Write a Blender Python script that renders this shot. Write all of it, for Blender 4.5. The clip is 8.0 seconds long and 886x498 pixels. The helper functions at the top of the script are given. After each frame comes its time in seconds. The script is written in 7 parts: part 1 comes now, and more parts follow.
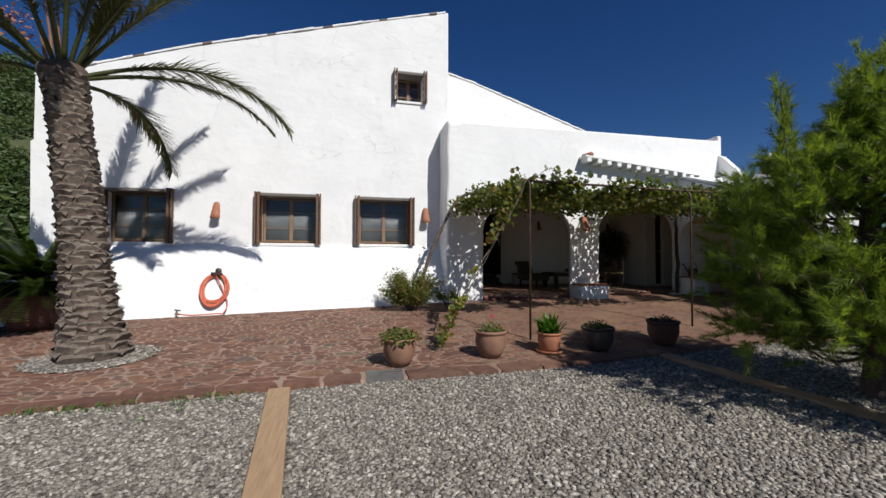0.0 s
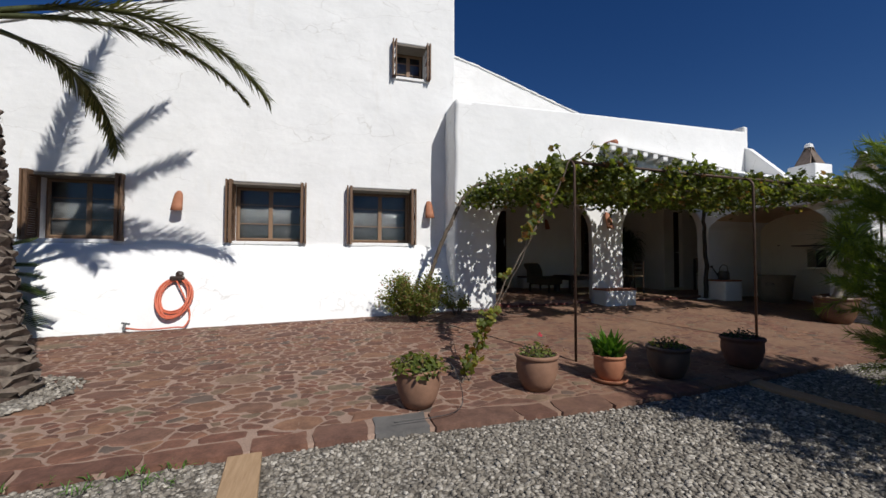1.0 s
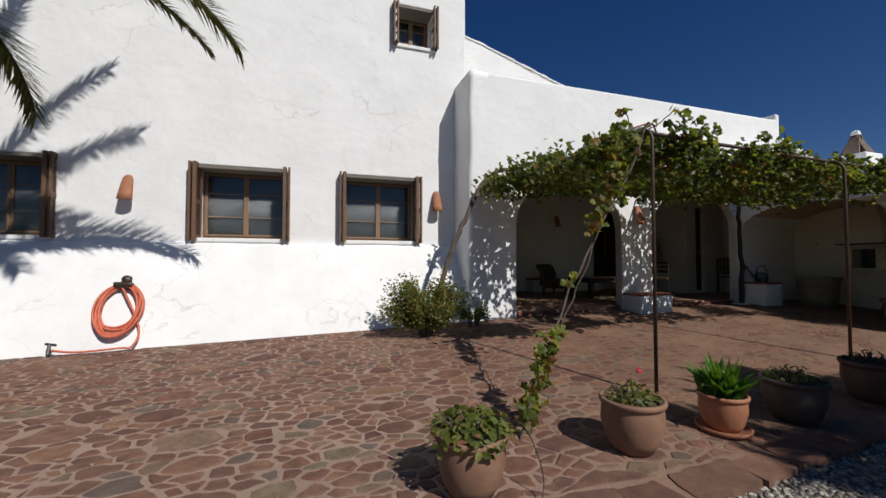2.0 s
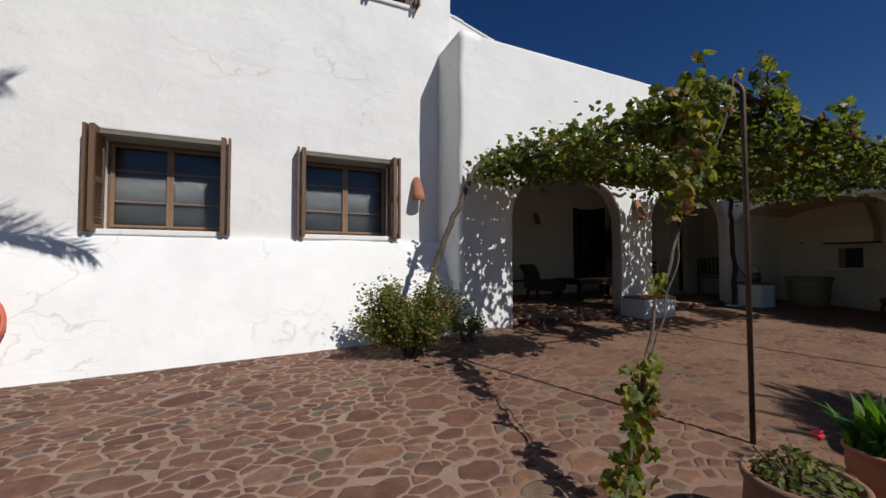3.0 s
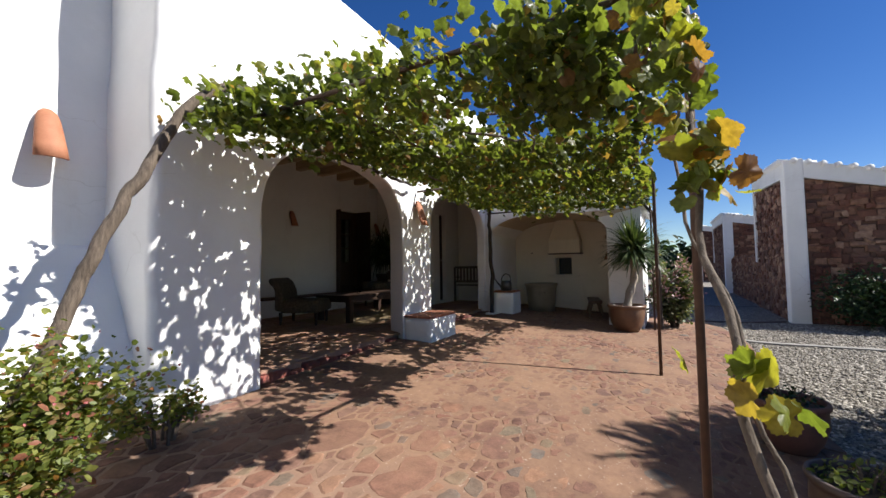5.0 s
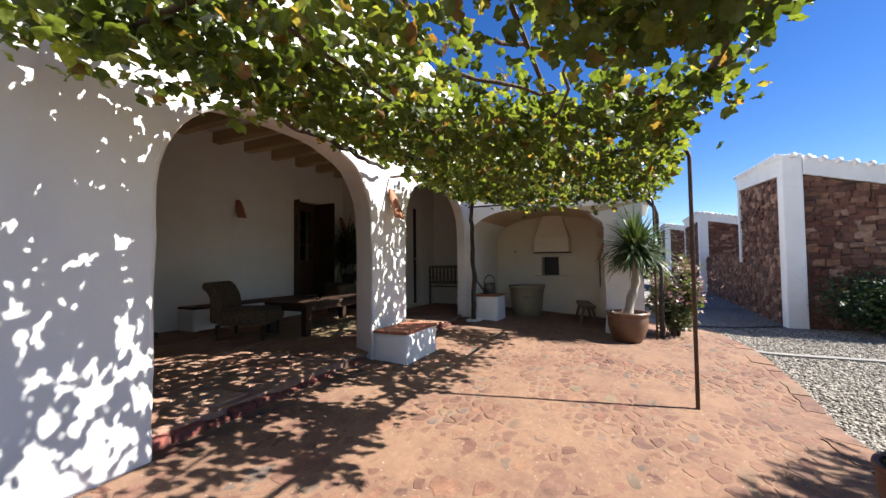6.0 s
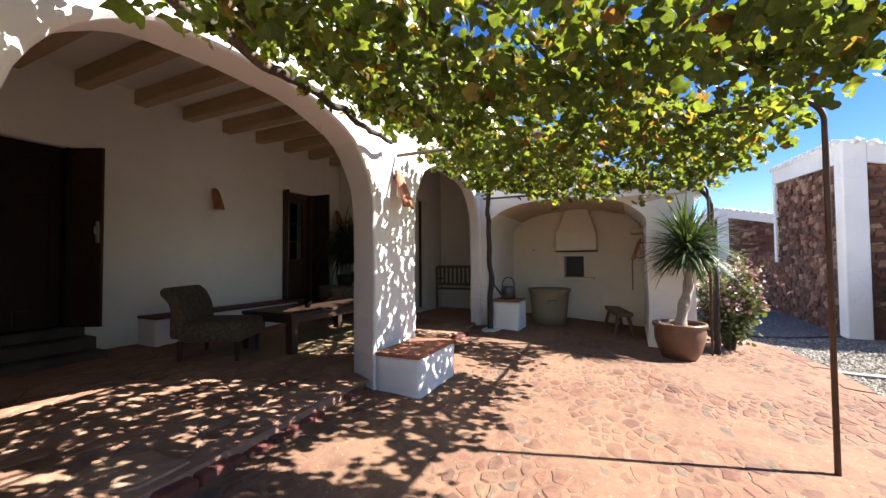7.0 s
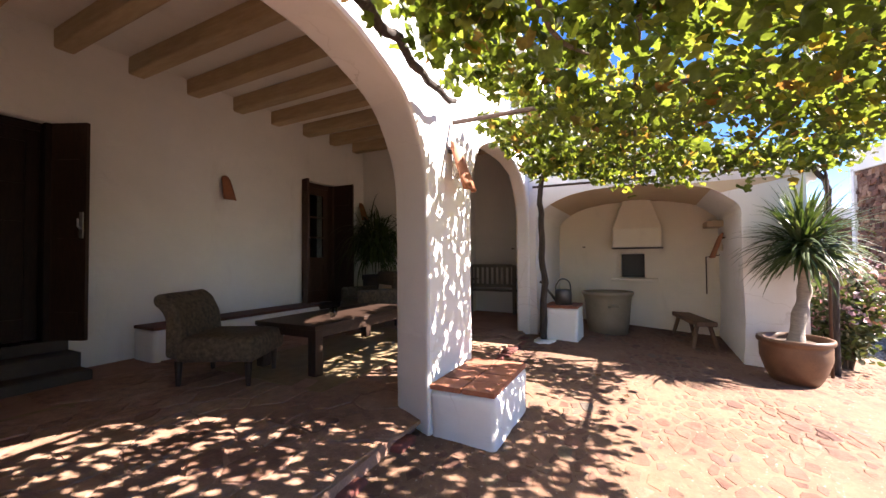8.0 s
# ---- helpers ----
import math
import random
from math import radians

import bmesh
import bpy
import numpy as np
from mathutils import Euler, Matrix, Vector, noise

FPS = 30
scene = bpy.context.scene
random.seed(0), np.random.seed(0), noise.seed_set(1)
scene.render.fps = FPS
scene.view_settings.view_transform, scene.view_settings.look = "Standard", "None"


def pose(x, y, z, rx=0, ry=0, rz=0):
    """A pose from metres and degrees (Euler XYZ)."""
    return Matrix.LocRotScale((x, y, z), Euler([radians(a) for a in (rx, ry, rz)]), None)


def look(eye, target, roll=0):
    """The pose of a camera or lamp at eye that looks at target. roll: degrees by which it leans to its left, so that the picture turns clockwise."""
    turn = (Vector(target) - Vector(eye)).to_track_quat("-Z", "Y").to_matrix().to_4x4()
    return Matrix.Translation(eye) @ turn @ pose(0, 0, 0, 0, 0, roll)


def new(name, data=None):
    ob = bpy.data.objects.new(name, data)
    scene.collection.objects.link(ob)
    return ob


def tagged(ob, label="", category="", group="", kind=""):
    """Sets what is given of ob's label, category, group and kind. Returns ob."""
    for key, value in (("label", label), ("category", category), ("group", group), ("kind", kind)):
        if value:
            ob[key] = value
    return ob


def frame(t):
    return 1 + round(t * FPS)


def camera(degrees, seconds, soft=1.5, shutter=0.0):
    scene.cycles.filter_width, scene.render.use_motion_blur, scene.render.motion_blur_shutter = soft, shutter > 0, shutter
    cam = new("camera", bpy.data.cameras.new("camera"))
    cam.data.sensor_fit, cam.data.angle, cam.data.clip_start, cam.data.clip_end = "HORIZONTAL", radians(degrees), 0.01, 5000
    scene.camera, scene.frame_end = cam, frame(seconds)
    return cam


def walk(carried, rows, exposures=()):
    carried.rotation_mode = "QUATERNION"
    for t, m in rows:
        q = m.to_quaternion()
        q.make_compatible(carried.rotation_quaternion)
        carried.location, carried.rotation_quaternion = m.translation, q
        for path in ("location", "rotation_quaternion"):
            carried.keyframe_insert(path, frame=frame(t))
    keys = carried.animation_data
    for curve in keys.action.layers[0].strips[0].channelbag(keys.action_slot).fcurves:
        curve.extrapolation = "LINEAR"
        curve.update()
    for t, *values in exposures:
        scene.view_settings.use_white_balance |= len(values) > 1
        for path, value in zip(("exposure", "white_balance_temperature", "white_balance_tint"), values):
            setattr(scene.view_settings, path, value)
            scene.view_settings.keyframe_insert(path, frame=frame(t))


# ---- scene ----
cam = camera(97.2, 8.0)
PATH = [
    (0, (-0.014, -0.008, 1.222), (0.445, 1.938, 1.273), 0.1),
    (0.5, (-0.085, 0.645, 1.2), (0.413, 2.581, 1.261), 0.1),
    (1, (-0.139, 1.279, 1.196), (0.394, 3.205, 1.26), 0.1),
    (1.5, (-0.214, 1.895, 1.213), (0.357, 3.811, 1.279), 0.0),
    (3, (-0.244, 3.696, 1.186), (0.573, 5.52, 1.258), -0.1),
    (3.5, (-0.127, 4.159, 1.219), (0.93, 5.855, 1.3), -0.5),
    (4, (0.106, 4.562, 1.256), (1.465, 6.028, 1.342), -0.8),
    (4.5, (0.375, 4.917, 1.257), (1.978, 6.109, 1.355), -0.9),
    (5, (0.751, 5.224, 1.284), (2.477, 6.229, 1.379), -0.9),
    (6.5, (1.979, 6.126, 1.39), (3.784, 6.986, 1.457), -0.6),
    (7, (2.364, 6.439, 1.403), (4.168, 7.301, 1.464), -0.5),
    (7.5, (2.666, 6.805, 1.429), (4.466, 7.674, 1.478), -0.5),
    (8, (2.974, 7.176, 1.425), (4.746, 8.103, 1.473), -0.5),
]
EXPOSURES = [(0, 0.0, 6350, 10), (1.5, -0.17, 6400, 10), (3.4, -0.30, 6420, 10), (4, 0.08, 6420, 10), (4.5, 0.55, 6420, 10), (5, 1.08, 6450, 10), (6.5, 1.86, 6480, 10), (7, 2.1, 6600, 12), (7.5, 2.38, 6750, 16), (8, 2.65, 6900, 20)]
walk(cam, [(t, look(eye, target, roll)) for t, eye, target, roll in PATH], EXPOSURES)

# ---- world, sun, exposure ----
SUN_EL, SUN_ROT = radians(44), radians(156.2)
world = bpy.data.worlds.new("sky")
scene.world = world
world.use_nodes = True
wn = world.node_tree.nodes
sky = wn.new("ShaderNodeTexSky")
sky.sky_type = "NISHITA"
sky.sun_disc = False
sky.sun_elevation, sky.sun_rotation = SUN_EL, SUN_ROT
sky.altitude, sky.air_density, sky.dust_density, sky.ozone_density = 300, 0.9, 0.1, 3.0
tone = wn.new("ShaderNodeHueSaturation")
tone.inputs["Hue"].default_value, tone.inputs["Saturation"].default_value = 0.513, 1.3
world.node_tree.links.new(sky.outputs[0], tone.inputs["Color"])
world.node_tree.links.new(tone.outputs[0], wn["Background"].inputs[0])
wn["Background"].inputs[1].default_value = 0.055
sun = new("sun", bpy.data.lights.new("sun", "SUN"))
sun.data.energy, sun.data.angle, sun.data.color = 4.9, radians(0.5), (1.0, 0.965, 0.91)
sun_way = Vector((math.sin(SUN_ROT) * math.cos(SUN_EL), math.cos(SUN_ROT) * math.cos(SUN_EL), math.sin(SUN_EL)))
sun.matrix_world = look(sun_way * 50, (0, 0, 0))

rnd = random.Random(7)


# ---- small builders ----
def finish(bm, name, material, smooth=False):
    me = bpy.data.meshes.new(name)
    bm.to_mesh(me)
    bm.free()
    if smooth:
        me.shade_smooth()
    for m in material if isinstance(material, (list, tuple)) else [material]:
        me.materials.append(m)
    return me


def thing(name, at, label, category, group="", turn=0.0):
    ob = new(name)
    ob.empty_display_size = 0.1
    ob.matrix_world = pose(*at, 0, 0, turn)
    return tagged(ob, label, category, group)


def part(name, bm, material, parent, label="", smooth=False, kind=""):
    ob = new(name, finish(bm, name, material, smooth))
    ob.parent = parent
    return tagged(ob, label, kind=kind)


def solid(name, bm, material, label, category="", kind="structure", smooth=False):
    ob = new(name, finish(bm, name, material, smooth))
    return tagged(ob, label, category, kind=kind)


def soften(ob, width, segments=2, angle=35):
    b = ob.modifiers.new("edge", "BEVEL")
    b.width, b.segments, b.limit_method, b.angle_limit = width, segments, "ANGLE", radians(angle)
    b.harden_normals = False
    return ob


def box(bm, x0, y0, z0, x1, y1, z1, m=None, bevel=0.0):
    r = bmesh.ops.create_cube(bm, size=1.0)
    vs = r["verts"]
    for v in vs:
        v.co = Vector(((x0 + x1) / 2 + v.co.x * (x1 - x0), (y0 + y1) / 2 + v.co.y * (y1 - y0), (z0 + z1) / 2 + v.co.z * (z1 - z0)))
    if bevel:
        es = list({e for v in vs for e in v.link_edges})
        o = bmesh.ops.bevel(bm, geom=es, offset=bevel, segments=2, affect="EDGES", profile=0.5)
        vs = list({v for f in o["faces"] for v in f.verts} | {v for v in vs if v.is_valid})
    if m is not None:
        for v in vs:
            v.co = m @ v.co
    return vs


def prism(bm, pts, m, depth):
    """A polygon in a plane, pushed back by depth. m takes (u, v, w) to the world."""
    a = [bm.verts.new(m @ Vector((u, v, 0))) for u, v in pts]
    b = [bm.verts.new(m @ Vector((u, v, depth))) for u, v in pts]
    bm.faces.new(a)
    bm.faces.new(b[::-1])
    n = len(pts)
    for i in range(n):
        bm.faces.new((a[i], b[i], b[(i + 1) % n], a[(i + 1) % n]))
    bmesh.ops.recalc_face_normals(bm, faces=bm.faces[:])


def lathe(bm, profile, n=24, m=None, wobble=0.0):
    """Turns (radius, height) pairs about z."""
    rings = []
    for r, z in profile:
        ring = []
        for i in range(n):
            a = 2 * math.pi * i / n
            k = 1 + wobble * math.sin(2 * a + z * 3)
            v = Vector((r * k * math.cos(a), r * k * math.sin(a), z))
            ring.append(bm.verts.new(m @ v if m else v))
        rings.append(ring)
    for p, q in zip(rings, rings[1:]):
        for i in range(n):
            bm.faces.new((p[i], p[(i + 1) % n], q[(i + 1) % n], q[i]))
    for ring, flip in ((rings[0], True), (rings[-1], False)):
        if profile[0 if flip else -1][0] > 1e-4:
            bm.faces.new(ring[::-1] if flip else ring)
    return rings


def tube(bm, pts, radii, n=8, close=True):
    """A round rod through the points."""
    pts = [Vector(p) for p in pts]
    if not isinstance(radii, (list, tuple)):
        radii = [radii] * len(pts)
    rings, up = [], None
    for i, p in enumerate(pts):
        d = (pts[min(i + 1, len(pts) - 1)] - pts[max(i - 1, 0)]).normalized()
        if up is None:
            up = Vector((0, 0, 1)) if abs(d.z) < 0.9 else Vector((1, 0, 0))
        s = d.cross(up).normalized()
        up = s.cross(d).normalized()
        rings.append([bm.verts.new(p + (s * math.cos(2 * math.pi * k / n) + up * math.sin(2 * math.pi * k / n)) * radii[i]) for k in range(n)])
    for p, q in zip(rings, rings[1:]):
        for k in range(n):
            bm.faces.new((p[k], p[(k + 1) % n], q[(k + 1) % n], q[k]))
    if close:
        bm.faces.new(rings[0][::-1])
        bm.faces.new(rings[-1])


def bend(pts, n=8):
    """A smooth line through the points."""
    pts = [Vector(p) for p in pts]
    out = []
    for i in range(len(pts) - 1):
        a, b, c, d = pts[max(i - 1, 0)], pts[i], pts[i + 1], pts[min(i + 2, len(pts) - 1)]
        for k in range(n):
            t = k / n
            out.append(0.5 * ((2 * b) + (c - a) * t + (2 * a - 5 * b + 4 * c - d) * t * t + (3 * b - a - 3 * c + d) * t ** 3))
    out.append(pts[-1])
    return out


# ---- materials ----
def material(name):
    m = bpy.data.materials.new(name)
    m.use_nodes = True
    nt = m.node_tree
    return m, nt, nt.nodes["Principled BSDF"]


def ramp(nt, fac, stops):
    r = nt.nodes.new("ShaderNodeValToRGB")
    el = r.color_ramp.elements
    while len(el) < len(stops):
        el.new(0.5)
    for e, (p, c) in zip(el, stops):
        e.position, e.color = p, (*c, 1)
    nt.links.new(fac, r.inputs[0])
    return r.outputs[0]


def noise_tex(nt, scale, detail=4, rough=0.6, vec=None, stretch=None):
    n = nt.nodes.new("ShaderNodeTexNoise")
    n.inputs["Scale"].default_value, n.inputs["Detail"].default_value, n.inputs["Roughness"].default_value = scale, detail, rough
    if vec is None:
        g = nt.nodes.new("ShaderNodeNewGeometry")
        vec = g.outputs["Position"]
    if stretch:
        mp = nt.nodes.new("ShaderNodeMapping")
        mp.inputs["Scale"].default_value = stretch
        nt.links.new(vec, mp.inputs["Vector"])
        vec = mp.outputs[0]
    nt.links.new(vec, n.inputs["Vector"])
    return n.outputs[0]


def mixc(nt, fac, a, b, how="MIX"):
    x = nt.nodes.new("ShaderNodeMix")
    x.data_type, x.blend_type = "RGBA", how
    for sock, v in ((x.inputs[0], fac), (x.inputs[6], a), (x.inputs[7], b)):
        if isinstance(v, (int, float)):
            sock.default_value = v
        elif isinstance(v, tuple):
            sock.default_value = (*v, 1)
        else:
            nt.links.new(v, sock)
    return x.outputs[2]


def bumps(nt, bsdf, layers):
    """layers: (height socket, strength, distance in metres)."""
    last = None
    for h, s, d in layers:
        b = nt.nodes.new("ShaderNodeBump")
        b.inputs["Strength"].default_value, b.inputs["Distance"].default_value = s, d
        nt.links.new(h, b.inputs["Height"])
        if last:
            nt.links.new(last, b.inputs["Normal"])
        last = b.outputs[0]
    nt.links.new(last, bsdf.inputs["Normal"])


def simple(name, c1, c2, rough=0.8, scale=6.0, fine=60.0, bump=0.2, dist=0.01, metal=0.0, fine_mix=0.25, stretch=None, vary=0.0, local=False, spec=0.5):
    """Two colours mixed by a broad noise, with fine grain and relief; vary shifts the tone from object to object."""
    m, nt, b = material(name)
    vec = None
    if local:
        vec = nt.nodes.new("ShaderNodeTexCoord").outputs["Object"]
    broad = noise_tex(nt, scale, 5, 0.6, vec, stretch)
    grain = noise_tex(nt, fine, 4, 0.7, vec, stretch)
    col = ramp(nt, broad, [(0.3, c1), (0.7, c2)])
    g = ramp(nt, grain, [(0.3, (0.55, 0.55, 0.55)), (0.7, (1.25, 1.25, 1.25))])
    col = mixc(nt, fine_mix, col, mixc(nt, 1.0, col, g, "MULTIPLY"))
    if vary:
        oi = nt.nodes.new("ShaderNodeObjectInfo")
        col = mixc(nt, 1.0, col, ramp(nt, oi.outputs["Random"], [(0, (1 - vary,) * 3), (1, (1 + vary,) * 3)]), "MULTIPLY")
    nt.links.new(col, b.inputs["Base Color"])
    b.inputs["Roughness"].default_value, b.inputs["Metallic"].default_value = rough, metal
    b.inputs["Specular IOR Level"].default_value = spec
    bumps(nt, b, [(broad, bump, dist), (grain, bump * 0.7, dist * 0.15)])
    return m


def plaster(name, tint=(0.79, 0.785, 0.768), soiled=(0.62, 0.58, 0.5), cracked=0.42):
    m, nt, b = material(name)
    big = noise_tex(nt, 0.9, 3, 0.5)
    lump = noise_tex(nt, 7.0, 3, 0.5)
    grain = noise_tex(nt, 110.0, 4, 0.6)
    streak = noise_tex(nt, 3.0, 6, 0.65, None, (1.0, 1.0, 0.25))
    col = mixc(nt, ramp(nt, streak, [(0.60, (0, 0, 0)), (0.85, (0.55, 0.55, 0.55))]), tint, soiled)
    col = mixc(nt, ramp(nt, grain, [(0.25, (0.10, 0.10, 0.10)), (0.5, (0, 0, 0))]), col, (0.6, 0.58, 0.54))
    # hairline cracks, only here and there
    vor = nt.nodes.new("ShaderNodeTexVoronoi")
    vor.feature = "DISTANCE_TO_EDGE"
    vor.inputs["Scale"].default_value = 1.3
    pos = nt.nodes.new("ShaderNodeNewGeometry").outputs["Position"]
    twist = nt.nodes.new("ShaderNodeTexNoise")
    twist.inputs["Scale"].default_value, twist.inputs["Detail"].default_value = 3.0, 6
    nt.links.new(pos, twist.inputs["Vector"])
    mp = nt.nodes.new("ShaderNodeMapping")
    mp.inputs["Scale"].default_value = (0.6, 0.8, 2.0)
    nt.links.new(mixc(nt, 0.35, pos, twist.outputs["Color"], "ADD"), mp.inputs["Vector"])
    nt.links.new(mp.outputs[0], vor.inputs["Vector"])
    line_w = ramp(nt, vor.outputs["Distance"], [(0.0, (1, 1, 1)), (0.010, (0, 0, 0))])
    crack = mixc(nt, 1.0, line_w, ramp(nt, noise_tex(nt, 0.7, 4, 0.6), [(0.49, (0, 0, 0)), (0.60, (1, 1, 1))]), "MULTIPLY")
    col = mixc(nt, mixc(nt, 1.0, crack, (cracked, cracked, cracked), "MULTIPLY"), col, (0.40, 0.37, 0.32))
    wash = noise_tex(nt, 1.6, 5, 0.6)
    col = mixc(nt, 1.0, col, ramp(nt, wash, [(0.3, (0.93, 0.93, 0.93)), (0.7, (1.03, 1.03, 1.03))]), "MULTIPLY")
    nt.links.new(col, b.inputs["Base Color"])
    b.inputs["Roughness"].default_value, b.inputs["Specular IOR Level"].default_value = 0.9, 0.2
    trowel = noise_tex(nt, 2.6, 4, 0.55, None, (1.0, 1.0, 1.6))
    bumps(nt, b, [(big, 0.3, 0.07), (trowel, 0.26, 0.035), (lump, 0.2, 0.02), (grain, 0.2, 0.003)])
    return m


def leafy(name, stops, trans=0.35, rough=0.5, vein=40.0):
    """Leaf blades: tone by the single leaf, light shining through."""
    m, nt, b = material(name)
    geo = nt.nodes.new("ShaderNodeNewGeometry")
    col = ramp(nt, geo.outputs["Random Per Island"], stops)
    mott = noise_tex(nt, vein, 3, 0.6)
    col = mixc(nt, 1.0, col, ramp(nt, mott, [(0.3, (0.7, 0.7, 0.7)), (0.7, (1.2, 1.2, 1.2))]), "MULTIPLY")
    nt.links.new(col, b.inputs["Base Color"])
    b.inputs["Roughness"].default_value = rough
    b.inputs["Specular IOR Level"].default_value = 0.35
    tr = nt.nodes.new("ShaderNodeBsdfTranslucent")
    nt.links.new(mixc(nt, 1.0, col, (1.75, 1.78, 0.60), "MULTIPLY"), tr.inputs["Color"])
    mx = nt.nodes.new("ShaderNodeMixShader")
    mx.inputs[0].default_value = trans
    nt.links.new(b.outputs[0], mx.inputs[1])
    nt.links.new(tr.outputs[0], mx.inputs[2])
    nt.links.new(mx.outputs[0], nt.nodes["Material Output"].inputs[0])
    return m


def stone_mat(name, stops, island=False, scale=9.0, bump=0.5, rough=0.85, dusty=(0.195, 0.110, 0.068), dust=0.3, sandy=False):
    """Natural stone; its tone goes from piece to piece."""
    m, nt, b = material(name)
    if island:
        r = nt.nodes.new("ShaderNodeNewGeometry").outputs["Random Per Island"]
    else:
        r = nt.nodes.new("ShaderNodeObjectInfo").outputs["Random"]
    tone = ramp(nt, r, stops)
    n1 = noise_tex(nt, scale, 6, 0.65)
    n2 = noise_tex(nt, 70.0, 5, 0.7)
    n3 = noise_tex(nt, 1.1, 4, 0.6)
    col = mixc(nt, 1.0, tone, ramp(nt, n1, [(0.25, (0.52, 0.5, 0.5)), (0.75, (1.42, 1.4, 1.34))]), "MULTIPLY")
    col = mixc(nt, 0.5, col, mixc(nt, 1.0, col, ramp(nt, n2, [(0.3, (0.6, 0.6, 0.6)), (0.7, (1.35, 1.35, 1.35))]), "MULTIPLY"))
    cover = ramp(nt, n3, [(0.42, (0, 0, 0)), (0.72, (dust, dust, dust))])
    if sandy:
        sx = nt.nodes.new("ShaderNodeSeparateXYZ")
        nt.links.new(nt.nodes.new("ShaderNodeNewGeometry").outputs["Position"], sx.inputs[0])
        mr = nt.nodes.new("ShaderNodeMapRange")
        mr.inputs[1].default_value, mr.inputs[2].default_value, mr.inputs[4].default_value = 0.2, 3.0, 1.0
        nt.links.new(sx.outputs[0], mr.inputs[0])
        heavy = ramp(nt, noise_tex(nt, 1.5, 8, 0.74), [(0.44, (0.0, 0.0, 0.0)), (0.62, (0.62, 0.62, 0.62))])
        cover = mixc(nt, mr.outputs[0], cover, heavy)
    col = mixc(nt, cover, col, dusty)
    nt.links.new(col, b.inputs["Base Color"])
    b.inputs["Roughness"].default_value = rough
    b.inputs["Specular IOR Level"].default_value = 0.3
    bumps(nt, b, [(n1, bump, 0.012), (n2, bump, 0.003)])
    return m


M_WALL = plaster("white_limewash")
# shade and warm bounce under the vault are put into this tan
M_VAULT = plaster("vault_bounce_limewash", (0.56, 0.45, 0.31), (0.40, 0.32, 0.22), 0.15)
# aged cream, with the niche's warm bounced light added to the tint
M_NICHE = plaster("niche_bounce_limewash", (0.76, 0.69, 0.57), (0.5, 0.43, 0.33), 0.15)
# porch copy of the white limewash, its shade put in as a duller tint
M_PORCH = plaster("porch_shade_limewash", (0.755, 0.73, 0.67), (0.55, 0.5, 0.42), 0.12)
M_MORTAR = simple("paving_mortar", (0.23, 0.15, 0.112), (0.335, 0.23, 0.172), 0.95, 1.2, 90, 0.8, 0.010, fine_mix=0.6)
nt = M_MORTAR.node_tree
dusty_x = nt.nodes.new("ShaderNodeMapRange")
dusty_x.inputs[1].default_value, dusty_x.inputs[2].default_value = 0.2, 2.8
sepx = nt.nodes.new("ShaderNodeSeparateXYZ")
nt.links.new(nt.nodes.new("ShaderNodeNewGeometry").outputs["Position"], sepx.inputs[0])
nt.links.new(sepx.outputs[0], dusty_x.inputs[0])
old = nt.nodes["Principled BSDF"].inputs["Base Color"].links[0].from_socket
nt.links.new(mixc(nt, dusty_x.outputs[0], old, mixc(nt, 0.3, ramp(nt, noise_tex(nt, 1.5, 8, 0.74), [(0.36, (0.115, 0.060, 0.039)), (0.58, (0.205, 0.116, 0.068))]), ramp(nt, noise_tex(nt, 22, 6, 0.7), [(0.3, (0.09, 0.047, 0.031)), (0.7, (0.25, 0.148, 0.09))]))), nt.nodes["Principled BSDF"].inputs["Base Color"])
# pale grit in the mortar
grit = ramp(nt, noise_tex(nt, 55, 2, 0.5), [(0.69, (0, 0, 0)), (0.73, (0.7, 0.7, 0.7))])
old = nt.nodes["Principled BSDF"].inputs["Base Color"].links[0].from_socket
nt.links.new(mixc(nt, grit, old, (0.48, 0.40, 0.33)), nt.nodes["Principled BSDF"].inputs["Base Color"])
STONE_TONES = [(0.0, (0.092, 0.046, 0.036)), (0.22, (0.165, 0.082, 0.057)), (0.42, (0.115, 0.064, 0.050)), (0.62, (0.205, 0.112, 0.070)), (0.78, (0.135, 0.062, 0.045)), (0.86, (0.19, 0.12, 0.085)), (0.92, (0.145, 0.11, 0.072)), (0.96, (0.10, 0.075, 0.062)), (1.0, (0.115, 0.095, 0.08))]
M_FLAG = stone_mat("red_flagstone", STONE_TONES, sandy=True)
M_FLAGS = stone_mat("red_flagstones", STONE_TONES, island=True, sandy=True)
M_STEP = simple("worn_step_stone", (0.036, 0.028, 0.022), (0.065, 0.052, 0.042), 0.8, 5, 70, 0.3, 0.006)
M_OLEANDER = leafy("oleander_leaf", [(0.0, (0.05, 0.07, 0.03)), (0.6, (0.10, 0.125, 0.055)), (1.0, (0.2, 0.19, 0.12))], 0.25)
M_RED = simple("red_painted_brick", (0.085, 0.034, 0.026), (0.24, 0.06, 0.044), 0.85, 14, 80, 0.6, 0.008, vary=0.35)
M_TILE = simple("terracotta_tile", (0.25, 0.088, 0.05), (0.37, 0.145, 0.082), 0.75, 9, 70, 0.3, 0.005, vary=0.15)
M_TERRA = simple("terracotta", (0.28, 0.105, 0.05), (0.37, 0.155, 0.08), 0.75, 8, 90, 0.2, 0.004, local=True)
M_POTGREY = simple("weathered_clay", (0.185, 0.095, 0.058), (0.265, 0.145, 0.09), 0.8, 7, 80, 0.3, 0.004, local=True)
